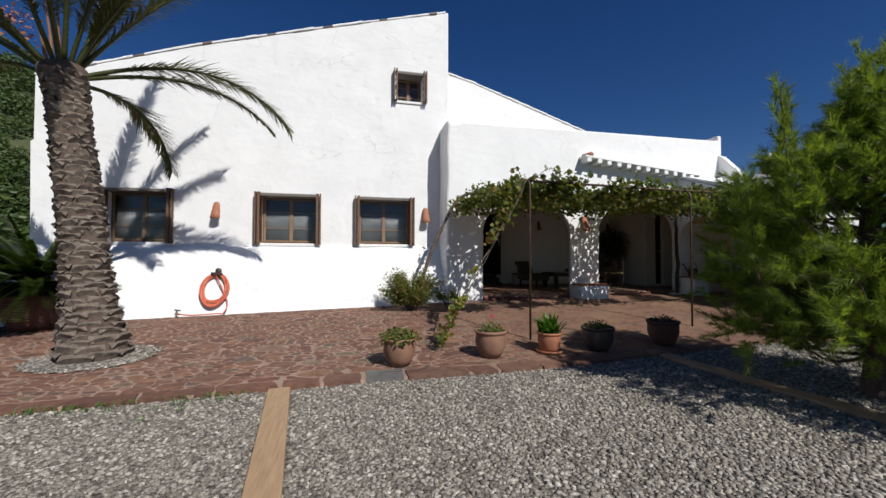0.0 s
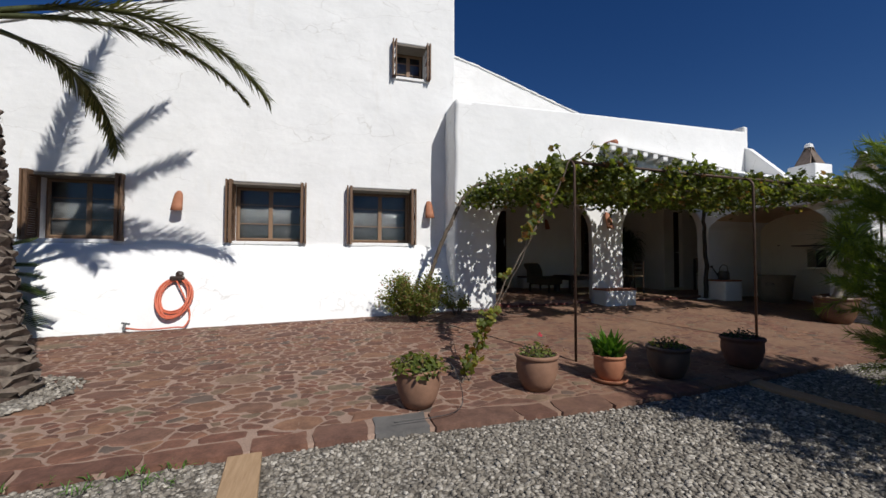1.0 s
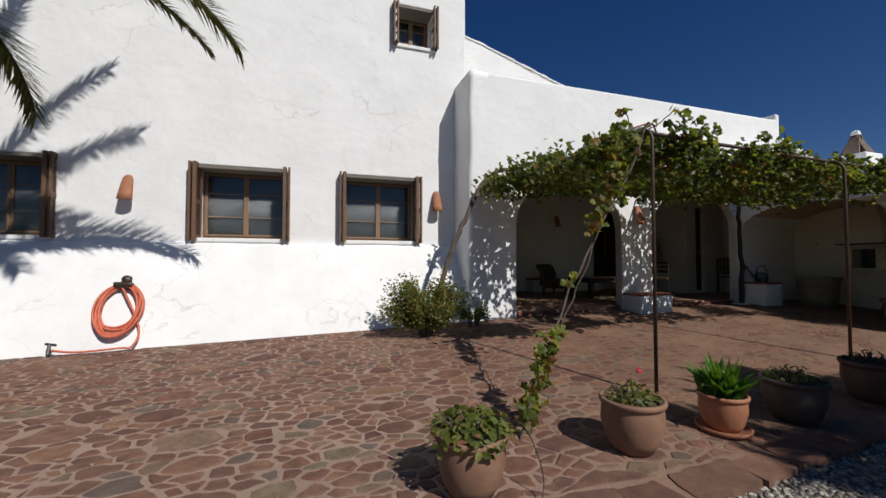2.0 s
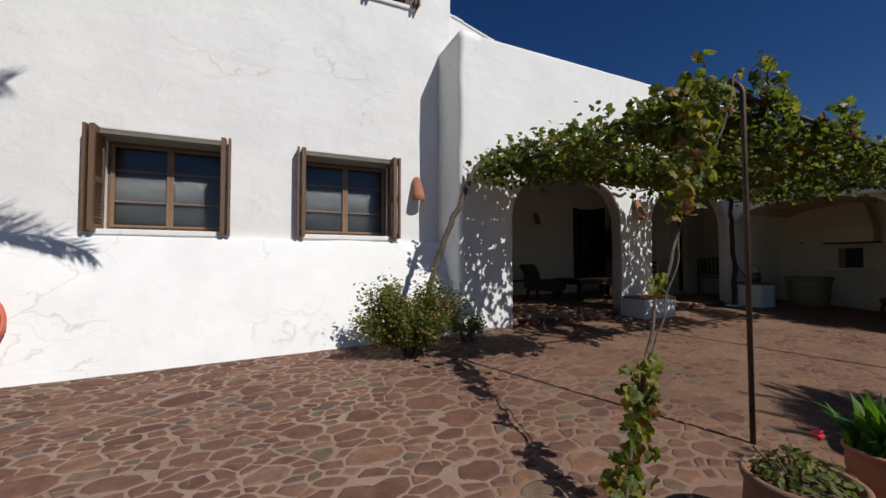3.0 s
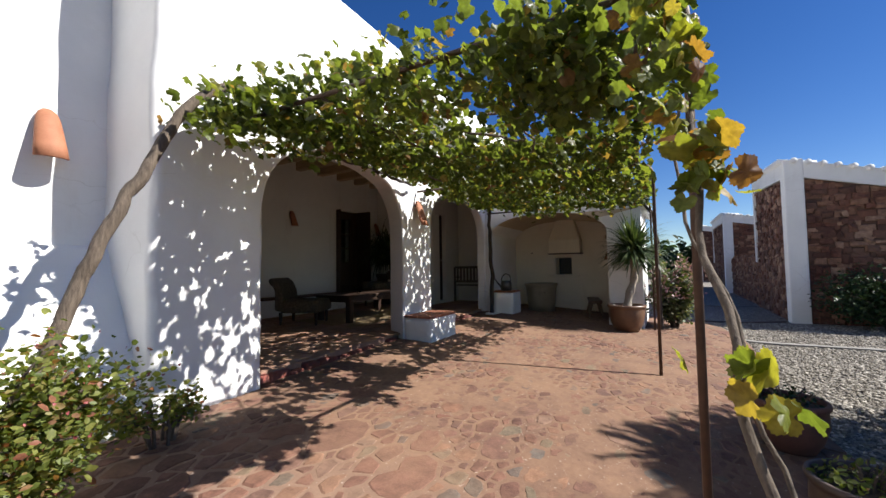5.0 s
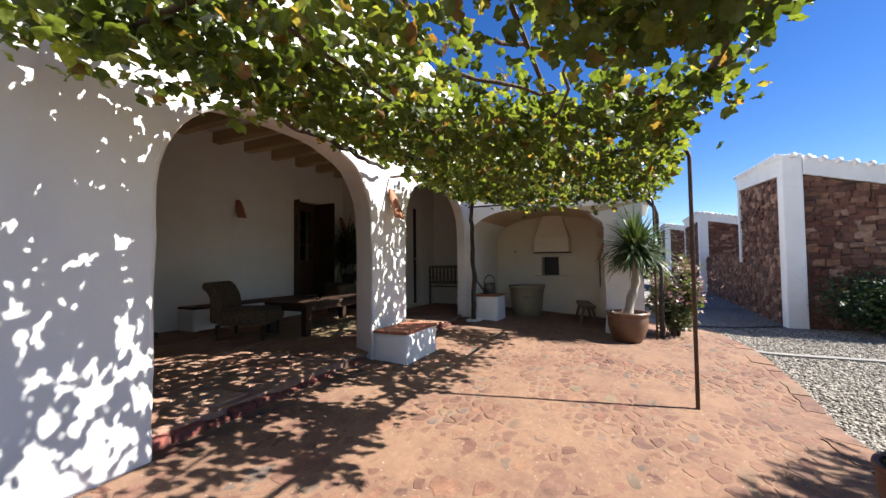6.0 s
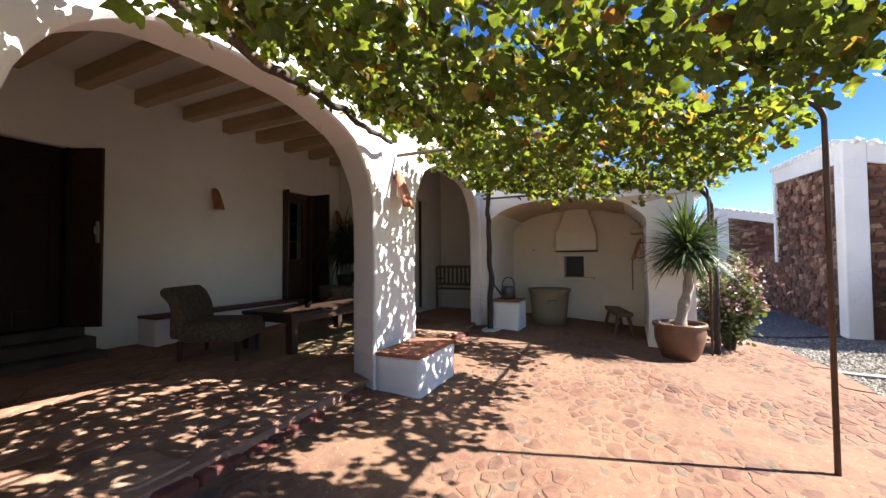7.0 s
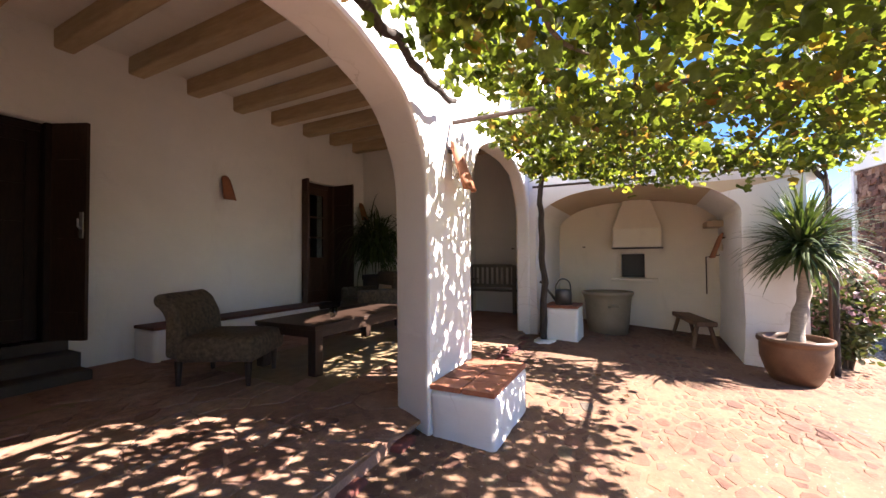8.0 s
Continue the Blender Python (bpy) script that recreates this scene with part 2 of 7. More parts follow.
M_POTRED = simple("dark_red_clay", (0.085, 0.036, 0.026), (0.14, 0.06, 0.042), 0.75, 7, 80, 0.3, 0.004, local=True)
M_GREYFLAG = simple("grey_flagstone", (0.085, 0.08, 0.075), (0.145, 0.135, 0.125), 0.8, 5, 60, 0.4, 0.006)
M_POTDARK = simple("dark_clay", (0.05, 0.035, 0.03), (0.09, 0.06, 0.045), 0.6, 8, 80, 0.3, 0.004, local=True)
M_POTBROWN = simple("brown_glaze", (0.095, 0.050, 0.029), (0.165, 0.088, 0.05), 0.42, 5, 60, 0.15, 0.004, local=True)
M_SOIL = simple("soil", (0.06, 0.04, 0.028), (0.11, 0.075, 0.05), 1.0, 20, 120, 0.8, 0.02)
M_WOOD = simple("shutter_wood", (0.10, 0.055, 0.030), (0.18, 0.102, 0.055), 0.65, 14, 160, 0.25, 0.003, stretch=(6, 6, 0.7), local=True)
M_WOODL = simple("casement_wood", (0.17, 0.10, 0.055), (0.25, 0.155, 0.09), 0.6, 12, 150, 0.2, 0.003, stretch=(6, 6, 0.7), local=True)
M_PORCHFLOOR = simple("porch_clay_floor", (0.25, 0.135, 0.095), (0.37, 0.22, 0.155), 0.8, 3, 60, 0.5, 0.01, fine_mix=0.5)
M_DARKWOOD = simple("dark_wood", (0.022, 0.011, 0.007), (0.045, 0.022, 0.012), 0.5, 10, 140, 0.2, 0.003, stretch=(6, 6, 0.8), local=True)
M_DOORWOOD = simple("door_wood", (0.04, 0.018, 0.009), (0.075, 0.034, 0.016), 0.5, 10, 140, 0.2, 0.003, stretch=(6, 6, 0.8), local=True)
M_SLEEPER = simple("weathered_sleeper", (0.30, 0.19, 0.10), (0.42, 0.28, 0.16), 0.85, 5, 120, 0.4, 0.006, stretch=(9, 0.8, 4), local=True)
M_BEAM = simple("sabina_beam", (0.40, 0.295, 0.165), (0.51, 0.395, 0.235), 0.75, 6, 90, 0.3, 0.006, stretch=(5, 0.6, 5))
M_BARK = simple("vine_bark", (0.055, 0.040, 0.029), (0.15, 0.115, 0.085), 0.95, 18, 120, 0.8, 0.012, stretch=(3, 3, 0.5))
M_IRON = simple("rusty_pipe", (0.05, 0.03, 0.022), (0.10, 0.058, 0.038), 0.6, 14, 150, 0.3, 0.002, metal=0.3)
M_METAL = simple("handle_steel", (0.55, 0.55, 0.55), (0.7, 0.7, 0.7), 0.3, 30, 200, 0.05, 0.001, metal=1.0)
M_HOSE = simple("orange_hose", (0.50, 0.10, 0.05), (0.60, 0.16, 0.08), 0.5, 20, 100, 0.1, 0.002)
M_BLACK = simple("black_plastic", (0.02, 0.02, 0.02), (0.035, 0.035, 0.035), 0.5, 20, 100, 0.1, 0.002)
M_ROOM = simple("darkened_room", (0.09, 0.078, 0.066), (0.12, 0.10, 0.085), 0.9, 2, 40, 0.1, 0.003)
# near-black wood for door 1: the doorway's darkness is put into its colour
M_DOORDARK = simple("dark_doorway_wood", (0.012, 0.007, 0.005), (0.022, 0.012, 0.008), 0.6, 10, 140, 0.2, 0.003, stretch=(6, 6, 0.8), local=True, spec=0.15)
M_CURTAIN = simple("grey_screen", (0.068, 0.068, 0.066), (0.098, 0.097, 0.094), 0.9, 3, 300, 0.1, 0.002)
M_ZINC = simple("stoneware_tub", (0.22, 0.18, 0.12), (0.29, 0.24, 0.165), 0.6, 5, 60, 0.15, 0.004, local=True)
M_CAN = simple("dull_zinc", (0.07, 0.068, 0.062), (0.14, 0.135, 0.125), 0.5, 9, 90, 0.15, 0.003, metal=0.6, local=True)
# darker copy of vine_bark; shade under the pergola is in its colour
M_BARKDARK = simple("shaded_vine_bark", (0.028, 0.022, 0.018), (0.075, 0.06, 0.048), 0.95, 18, 120, 0.8, 0.012, stretch=(3, 3, 0.5))
M_FABRIC = simple("worn_fabric", (0.045, 0.034, 0.024), (0.15, 0.115, 0.075), 0.95, 30, 200, 0.4, 0.006, local=True)
M_RUG = simple("straw_mat", (0.22, 0.155, 0.08), (0.31, 0.225, 0.12), 0.95, 9, 150, 0.5, 0.004)
M_CLOTH = simple("cream_cloth", (0.55, 0.48, 0.38), (0.66, 0.6, 0.5), 0.9, 6, 120, 0.3, 0.004)
M_SLATE = simple("grey_slab", (0.17, 0.16, 0.145), (0.25, 0.235, 0.21), 0.85, 5, 70, 0.3, 0.004)
WALL_TONES = [(0.0, (0.055, 0.025, 0.019)), (0.3, (0.155, 0.062, 0.04)), (0.55, (0.09, 0.042, 0.031)), (0.8, (0.21, 0.105, 0.064)), (1.0, (0.33, 0.21, 0.145))]
M_RUBBLE = stone_mat("red_rubble", WALL_TONES, scale=14, bump=0.6, dusty=(0.36, 0.25, 0.18), dust=0.2)
M_RUBBLES = stone_mat("red_rubble_small", WALL_TONES, island=True, scale=14, bump=0.6, dusty=(0.36, 0.25, 0.18), dust=0.2)
M_RUBBLE_JOINT = simple("rubble_joint", (0.07, 0.038, 0.027), (0.13, 0.075, 0.052), 0.95, 5, 60, 0.6, 0.012)
GRAVEL_TONES = [(0.0, (0.115, 0.10, 0.083)), (0.4, (0.215, 0.195, 0.165)), (0.75, (0.295, 0.27, 0.232)), (1.0, (0.46, 0.43, 0.38))]
M_PEBBLE = stone_mat("gravel_stones", GRAVEL_TONES, island=True, scale=40, bump=0.15, dust=0.0)
M_PALM = simple("palm_bark", (0.085, 0.066, 0.052), (0.215, 0.172, 0.132), 0.95, 9, 90, 0.8, 0.012, stretch=(2, 2, 1))
M_PINEBARK = simple("pine_bark", (0.06, 0.04, 0.03), (0.12, 0.085, 0.065), 0.95, 12, 80, 0.8, 0.02)
M_YUCCA = simple("yucca_stem", (0.24, 0.2, 0.16), (0.36, 0.31, 0.25), 0.9, 14, 90, 0.5, 0.008, stretch=(1, 1, 5))
GREENS = [(0.0, (0.045, 0.060, 0.019)), (0.42, (0.084, 0.108, 0.030)), (0.75, (0.112, 0.136, 0.040)), (0.91, (0.175, 0.168, 0.05)), (0.955, (0.19, 0.125, 0.05)), (1.0, (0.15, 0.07, 0.036))]
M_VINE = leafy("vine_leaf", GREENS, 0.60, 0.40)
M_ROPE = leafy("yellowing_vine_leaf", [(0.0, (0.07, 0.095, 0.022)), (0.5, (0.13, 0.155, 0.032)), (0.8, (0.24, 0.235, 0.045)), (0.93, (0.24, 0.14, 0.04)), (1.0, (0.18, 0.08, 0.04))], 0.5, 0.5, 55.0)
M_DRYLEAF = leafy("dry_leaf", [(0.0, (0.10, 0.05, 0.025)), (1.0, (0.2, 0.11, 0.05))], 0.15, 0.7)
M_PORCHSTONE = stone_mat("porch_flagstone", [(0.0, (0.20, 0.10, 0.07)), (0.4, (0.32, 0.185, 0.125)), (0.7, (0.25, 0.14, 0.098)), (1.0, (0.38, 0.24, 0.17))], scale=12, bump=0.6, rough=0.7, dusty=(0.40, 0.28, 0.19), dust=0.5)
M_BUSH = leafy("shrub_leaf", [(0.0, (0.07, 0.095, 0.02)), (0.5, (0.135, 0.165, 0.036)), (0.82, (0.21, 0.215, 0.055)), (0.91, (0.25, 0.155, 0.075)), (1.0, (0.26, 0.095, 0.065))], 0.42)
M_FROND = leafy("palm_leaflet", [(0.0, (0.05, 0.058, 0.018)), (0.6, (0.095, 0.105, 0.035)), (1.0, (0.19, 0.175, 0.075))], 0.25)
M_NEEDLE = leafy("pine_needle", [(0.0, (0.082, 0.125, 0.022)), (0.6, (0.15, 0.208, 0.038)), (1.0, (0.235, 0.285, 0.062))], 0.5)
M_LINTEL = simple("weathered_lintel", (0.13, 0.115, 0.095), (0.20, 0.175, 0.145), 0.85, 9, 120, 0.3, 0.004, stretch=(0.8, 5, 5))
M_CAP = simple("old_grey_tile", (0.15, 0.11, 0.085), (0.25, 0.19, 0.15), 0.85, 9, 80, 0.3, 0.004, vary=0.35)
M_CYCAS = leafy("cycad_leaf", [(0.0, (0.018, 0.034, 0.008)), (0.7, (0.038, 0.066, 0.014)), (1.0, (0.09, 0.12, 0.026))], 0.25, 0.4)
M_SWORD = leafy("sword_leaf", [(0.0, (0.035, 0.06, 0.024)), (0.6, (0.065, 0.098, 0.042)), (1.0, (0.13, 0.16, 0.085))], 0.2, 0.4)
M_BRIGHT = leafy("lily_leaf", [(0.0, (0.05, 0.13, 0.018)), (1.0, (0.12, 0.23, 0.04))], 0.35, 0.4)
M_FLOWER = leafy("pink_flower", [(0.0, (0.45, 0.20, 0.22)), (1.0, (0.6, 0.42, 0.41))], 0.03)
M_BUDS = leafy("bush_bud", [(0.0, (0.24, 0.05, 0.055)), (1.0, (0.36, 0.12, 0.11))], 0.1)
M_RED_FLOWER = leafy("red_flower", [(0.0, (0.6, 0.03, 0.07)), (1.0, (0.7, 0.1, 0.14))], 0.05)
M_WOODS = leafy("far_foliage", [(0.0, (0.028, 0.05, 0.012)), (0.6, (0.055, 0.09, 0.02)), (1.0, (0.09, 0.125, 0.035))], 0.2)
M_HEDGE = leafy("hedge_leaf", [(0.0, (0.012, 0.028, 0.008)), (0.6, (0.025, 0.05, 0.014)), (1.0, (0.05, 0.085, 0.025))], 0.15)

M_GLASS, nt, b = material("window_glass")
b.inputs["Roughness"].default_value, b.inputs["Transmission Weight"].default_value, b.inputs["IOR"].default_value = 0.02, 1.0, 1.38
b.inputs["Base Color"].default_value = (0.86, 0.9, 0.92, 1)

# gravel sheet: pebbles near by, dry grass and earth on the hill
M_GROUND, nt, b = material("gravel_ground")
geo = nt.nodes.new("ShaderNodeNewGeometry")
vor = nt.nodes.new("ShaderNodeTexVoronoi")
vor.inputs["Scale"].default_value = 38
nt.links.new(geo.outputs["Position"], vor.inputs["Vector"])
peb = ramp(nt, vor.outputs["Color"], [(0.1, (0.12, 0.107, 0.09)), (0.5, (0.26, 0.235, 0.2)), (0.95, (0.5, 0.47, 0.41))])
gap = ramp(nt, vor.outputs["Distance"], [(0.3, (1, 1, 1)), (0.75, (0.35, 0.33, 0.3))])
patch = noise_tex(nt, 0.8, 4, 0.6)
peb = mixc(nt, 1.0, mixc(nt, 1.0, peb, gap, "MULTIPLY"), ramp(nt, patch, [(0.3, (0.85, 0.84, 0.82)), (0.7, (1.1, 1.1, 1.1))]), "MULTIPLY")
grass = ramp(nt, noise_tex(nt, 0.35, 6, 0.7), [(0.35, (0.035, 0.055, 0.015)), (0.65, (0.075, 0.085, 0.03))])
sep = nt.nodes.new("ShaderNodeSeparateXYZ")
nt.links.new(geo.outputs["Position"], sep.inputs[0])
edge = nt.nodes.new("ShaderNodeMapRange")
edge.inputs[1].default_value, edge.inputs[2].default_value = -6.5, -8.5
nt.links.new(sep.outputs[0], edge.inputs[0])
nt.links.new(mixc(nt, edge.outputs[0], peb, grass), b.inputs["Base Color"])
b.inputs["Roughness"].default_value = 0.9
bumps(nt, b, [(gap, 0.8, 0.015), (patch, 0.4, 0.05)])

# ---- ground ----
def rise(x, y):
    """Height of the terrace: it climbs towards the house, more so to the east."""
    k = min(0.072, max(0.01, 0.072 + (x - 2.5) * 0.0065))
    return k * max(0.0, min(y, 8.2) - 4.0) + 0.008 * min(9.0, max(0.0, x - 3))


def land(x, y):
    """The gravel and the country round about."""
    h = rise(x, y) - 0.035
    d = math.hypot(x + 80, y - 92)
    h += 42 * math.exp(-(d / 52) ** 2) * min(1.0, max(0.0, (-x - 7) / 25))
    return h


def sheet(xs, ys, fz):
    bm = bmesh.new()
    g = [[bm.verts.new((x, y, fz(x, y))) for x in xs] for y in ys]
    for j in range(len(ys) - 1):
        for i in range(len(xs) - 1):
            bm.faces.new((g[j][i], g[j][i + 1], g[j + 1][i + 1], g[j + 1][i]))
    return bm


def spread(lo, a, b, hi, step, n):
    """Even steps from a to b, growing ones out to lo and hi."""
    mid = [a + step * i for i in range(int((b - a) / step) + 1)]
    out = [(k / n) ** 3 for k in range(1, n + 1)]
    return [a + (lo - a) * k for k in reversed(out)] + mid + [mid[-1] + (hi - mid[-1]) * k for k in out]


tagged(solid("ground", sheet(spread(-900, -8, 16, 900, 0.5, 34), spread(-900, -4, 10, 900, 0.5, 34), land), M_GROUND, "pale grey loose gravel running out to dry grassy hillside", smooth=True), category="ground")

# terrace bed; its south edge follows the gravel
def terrace_edge(x):
    """y of the terrace's south edge."""
    pts = [(-9, 3.72), (-2.7, 3.86), (-0.8, 4.0), (0.1, 4.05), (1.9, 4.07), (2.65, 4.13), (5.6, 4.42), (6.7, 4.3), (8.5, 4.27), (9.7, 4.45), (10.2, 4.9)]
    for (a, p), (c, q) in zip(pts, pts[1:]):
        if x <= c:
            return p + (q - p) * (x - a) / (c - a)
    return 4.9


def mortar(x, y):
    """How far the mortar stands over the terrace's even slope: rough, with raised seams between the old pours, drifting to sand in the east."""
    sand = min(1.0, max(0.0, (x - 1.3) / 1.7))
    h = -0.0030 + 0.0026 * noise.noise((x * 4, y * 4, 3)) + 0.0019 * noise.noise((x * 16, y * 16, 5)) + 0.0011 * noise.noise((x * 37, y * 37, 8))
    h += sand * (0.0040 + 0.0060 * noise.noise((x * 1.15, y * 1.35, 7)) + 0.0028 * noise.noise((x * 3.1, y * 3.6, 2)))
    seam = (x + 0.12 * (y - 6) + 0.02 * noise.noise((y * 3, x, 1))) % 1.16
    return h + (1 - sand) * 0.006 * math.exp(-((seam - 0.58) / 0.014) ** 2)


xs = np.concatenate([np.arange(-9.0, -3.4, 0.06), np.arange(-3.4, 5.6, 0.019), np.arange(5.6, 10.21, 0.04)])
V, F, NY = [], [], 236
for i, x in enumerate(xs):
    x = float(x)
    y0 = terrace_edge(x)
    V.append((x, y0, rise(x, y0) - 0.12))
    for k in range(NY):
        y = y0 + (9.4 - y0) * (k / (NY - 1)) ** 1.12
        V.append((x, y, rise(x, y) - 0.002 + (mortar(x, y) if k else 0.0)))
for i in range(len(xs) - 1):
    a = i * (NY + 1)
    F += [(a + k, a + NY + 1 + k, a + NY + 2 + k, a + k + 1) for k in range(NY)]
me = bpy.data.meshes.new("pavement")
me.from_pydata(V, [], F)
me.shade_smooth()
me.materials.append(M_MORTAR)
terrace = tagged(new("pavement", me), "terrace of red-brown crazy paving with pale mortar joints", "paving", kind="structure")

# ---- house walls ----
WALL_Y, FRONT_W = 8.86, 0.45


def front_y(x):
    """South face of the porch wall."""
    return 8.15 + 0.078 * (x - 2)


def slab(loops, m, depth):
    """A flat slab from an outline and the loops of its holes, pushed back by depth. m takes (u, v, w) to the world."""
    bm = bmesh.new()
    edges = []
    for loop in loops:
        vs = [bm.verts.new((u, v, 0)) for u, v in loop]
        edges += [bm.edges.new((vs[n], vs[(n + 1) % len(vs)])) for n in range(len(vs))]
    bmesh.ops.triangle_fill(bm, edges=edges, use_beauty=True, use_dissolve=False)
    o = bmesh.ops.extrude_face_region(bm, geom=bm.faces[:])
    for v in o["geom"]:
        if isinstance(v, bmesh.types.BMVert):
            v.co.z += depth
    bmesh.ops.recalc_face_normals(bm, faces=bm.faces[:])
    for v in bm.verts:
        v.co = m @ v.co
    return bm


def ring4(x0, z0, x1, z1):
    return [(x0, z0), (x1, z0), (x1, z1), (x0, z1)]


# (u, v, w) = (x, z, depth to the north) and (y, z, depth to the east)
NORTHWARD = Matrix(((1, 0, 0, 0), (0, 0, 1, 0), (0, 1, 0, 0), (0, 0, 0, 1)))
EASTWARD = Matrix(((0, 0, 1, 0), (1, 0, 0, 0), (0, 1, 0, 0), (0, 0, 0, 1)))


def arch(x0, x1, spring, crown, foot, n=26, power=2.5, wob=0.02):
    """Outline of an arched opening from its left foot over the crown to its right foot, slightly uneven."""
    c, r = (x0 + x1) / 2, (x1 - x0) / 2
    pts = []
    for z in np.linspace(foot, spring, 15):
        pts.append((x0 + wob * (noise.noise((x0 * 3, z * 2.3, 1)) + 0.5 * noise.noise((x0, z * 7, 4))), z))
    for k in range(1, n):
        a = math.pi * (1 - k / n)
        u, v = math.cos(a), math.sin(a)
        pts.append((c + r * math.copysign(abs(u) ** (2 / power), u), spring + (crown - spring) * v ** (2 / power) + wob * noise.noise((k * 0.4, x0, 2))))
    for z in np.linspace(spring, foot, 15):
        pts.append((x1 + wob * (noise.noise((x1 * 3, z * 2.3, 5)) + 0.5 * noise.noise((x1, z * 7, 9))), z))
    return pts


def line(pts):
    def f(x):
        for (a, p), (c, q) in zip(pts, pts[1:]):
            if x <= c:
                return p + (q - p) * (x - a) / (c - a)
        return pts[-1][1]
    return f


WINDOWS = [(-4.74, 1.53, -3.55, 2.60), (-1.90, 1.53, -0.72, 2.60), (0.14, 1.53, 1.315, 2.595), (0.98, 4.83, 1.60, 5.53)]
outline = [(-5.86, 1.46), (2.2, 1.46), (2.2, 7.08), (0.4, 6.60), (-1.47, 6.08), (-3.14, 5.60), (-5.85, 4.69), (-5.85, 3.46), (-5.90, 3.44)]
soften(solid("wall_south", slab([outline] + [ring4(*w) for w in WINDOWS], Matrix.Translation((0, WALL_Y, 0)) @ NORTHWARD, 0.5), M_WALL, "tall white limewashed gable wall with four small windows", "wall"), 0.025, 3)
# the foot of the wall leans out towards the terrace
def batter(z):
    """South face of the leaning foot at height z."""
    for (a, p), (c, q) in zip(BATTER, BATTER[1:]):
        if z <= c:
            return p + (q - p) * (z - a) / (c - a)
    return BATTER[-1][1]


BATTER = [(-0.4, 8.0), (0.1, 8.11), (0.4, 8.23), (0.8, 8.42), (1.2, 8.64), (1.44, 8.78), (1.49, 8.82)]
bm = bmesh.new()
rows = []
for z in [-0.4, -0.1, 0.1, 0.25, 0.4, 0.55, 0.7, 0.85, 1.0, 1.15, 1.3, 1.40, 1.45, 1.475]:
    row = []
    for i in range(80):
        x = -5.92 + 7.95 * i / 79
        lump = 0.014 * noise.noise((x * 1.3, z * 1.6, 2.0)) + 0.006 * noise.noise((x * 4, z * 4, 5.0))
        top = 0.012 * noise.noise((x * 2.1, 0, 9.0)) if z > 1.42 else 0
        row.append(bm.verts.new((x, batter(z) + lump, z + top)))
    rows.append(row)
rows.append([bm.verts.new((v.co.x, 8.89, v.co.z + 0.006)) for v in rows[-1]])
rows.append([bm.verts.new((v.co.x, 9.3, 1.46)) for v in rows[-1]])
for p, q in zip(rows, rows[1:]):
    for i in range(79):
        bm.faces.new((p[i], p[i + 1], q[i + 1], q[i]))
bm.faces.new([r[0] for r in rows] + [bm.verts.new((-5.92, 9.3, -0.4))])
bmesh.ops.recalc_face_normals(bm, faces=bm.faces[:])
solid("wall_foot", bm, M_WALL, "white limewashed wall foot leaning out to the terrace", "wall", smooth=True)
# gable that falls to the east, far behind the porch parapet
solid("wall_gable", slab([[(2.2, 3.75), (9.85, 3.75), (9.85, 4.76), (7.43, 5.52), (6.2, 5.91), (5.0, 6.29), (3.6, 6.73), (2.2, 7.06)]], Matrix.Translation((0, 11.5, 0)) @ NORTHWARD, 0.4), M_WALL, "white limewashed gable sloping down behind the porch parapet", "wall")
solid("wall_west", slab([ring4(WALL_Y + 0.5, -0.4, 20.0, 4.69)], Matrix.Translation((-5.85, 0, 0)) @ EASTWARD, 0.4), M_WALL, "white limewashed side wall of the house", "wall")
solid("wall_tower", slab([ring4(WALL_Y + 0.5, 4.0, 20.0, 7.06)], Matrix.Translation((1.8, 0, 0)) @ EASTWARD, 0.395), M_WALL, "white limewashed upper wall above the lower roof", "wall")

# porch wall with its two arches; it stands forward of the gable and swings slightly away from it
SWING = Matrix.Translation((2.0, 8.15, 0)) @ Matrix.Rotation(math.atan(0.078), 4, "Z") @ Matrix.Translation((-2.0, 0, 0)) @ NORTHWARD


def porch_outline(d1, d2, up):
    """Outline of the arched wall; d1, d2: how far the jambs swing out, up: how far the crowns rise."""
    o = [(2.15, -0.3), (2.848, -0.3)] + arch(2.848, 5.11 + d1, 1.64, 2.51 + up, 0.2, power=2.75) + [(5.11 + d1, -0.3), (5.95, -0.3)] + arch(5.95, 8.44 + d2, 1.78, 2.60 + up, 0.2)
    return o + [(8.44 + d2, -0.3), (10.1, -0.3), (10.1, 4.68), (9.96, 4.68), (9.955, 4.535), (5.5, 4.37), (2.15, 4.233)]


bm = bmesh.new()
DEEP = 0.36
fa = [bm.verts.new(SWING @ Vector((u, v, 0))) for u, v in porch_outline(0, 0, 0)]
fb = [bm.verts.new(SWING @ Vector((u, v, DEEP - 0.17 * min(1.0, max(0.0, (u - 6.4) / 1.6))))) for u, v in porch_outline(0.21, -0.004, 0.05)]
bm.faces.new(fa)
bm.faces.new(fb[::-1])
for n in range(len(fa)):
    k = (n + 1) % len(fa)
    bm.faces.new((fa[n], fb[n], fb[k], fa[k]))
bmesh.ops.remove_doubles(bm, verts=bm.verts[:], dist=5e-4)
bmesh.ops.recalc_face_normals(bm, faces=bm.faces[:])
soften(solid("wall_porch", bm, M_WALL, "thick white limewashed porch wall with two arches", "wall"), 0.04, 3, 50)
solid("wall_return", slab([ring4(8.955, 3.61, 11.4, 4.675)], Matrix.Translation((9.945, 0, 0)) @ EASTWARD, 0.13), M_WALL, "white limewashed return of the parapet", "wall")
bm = bmesh.new()
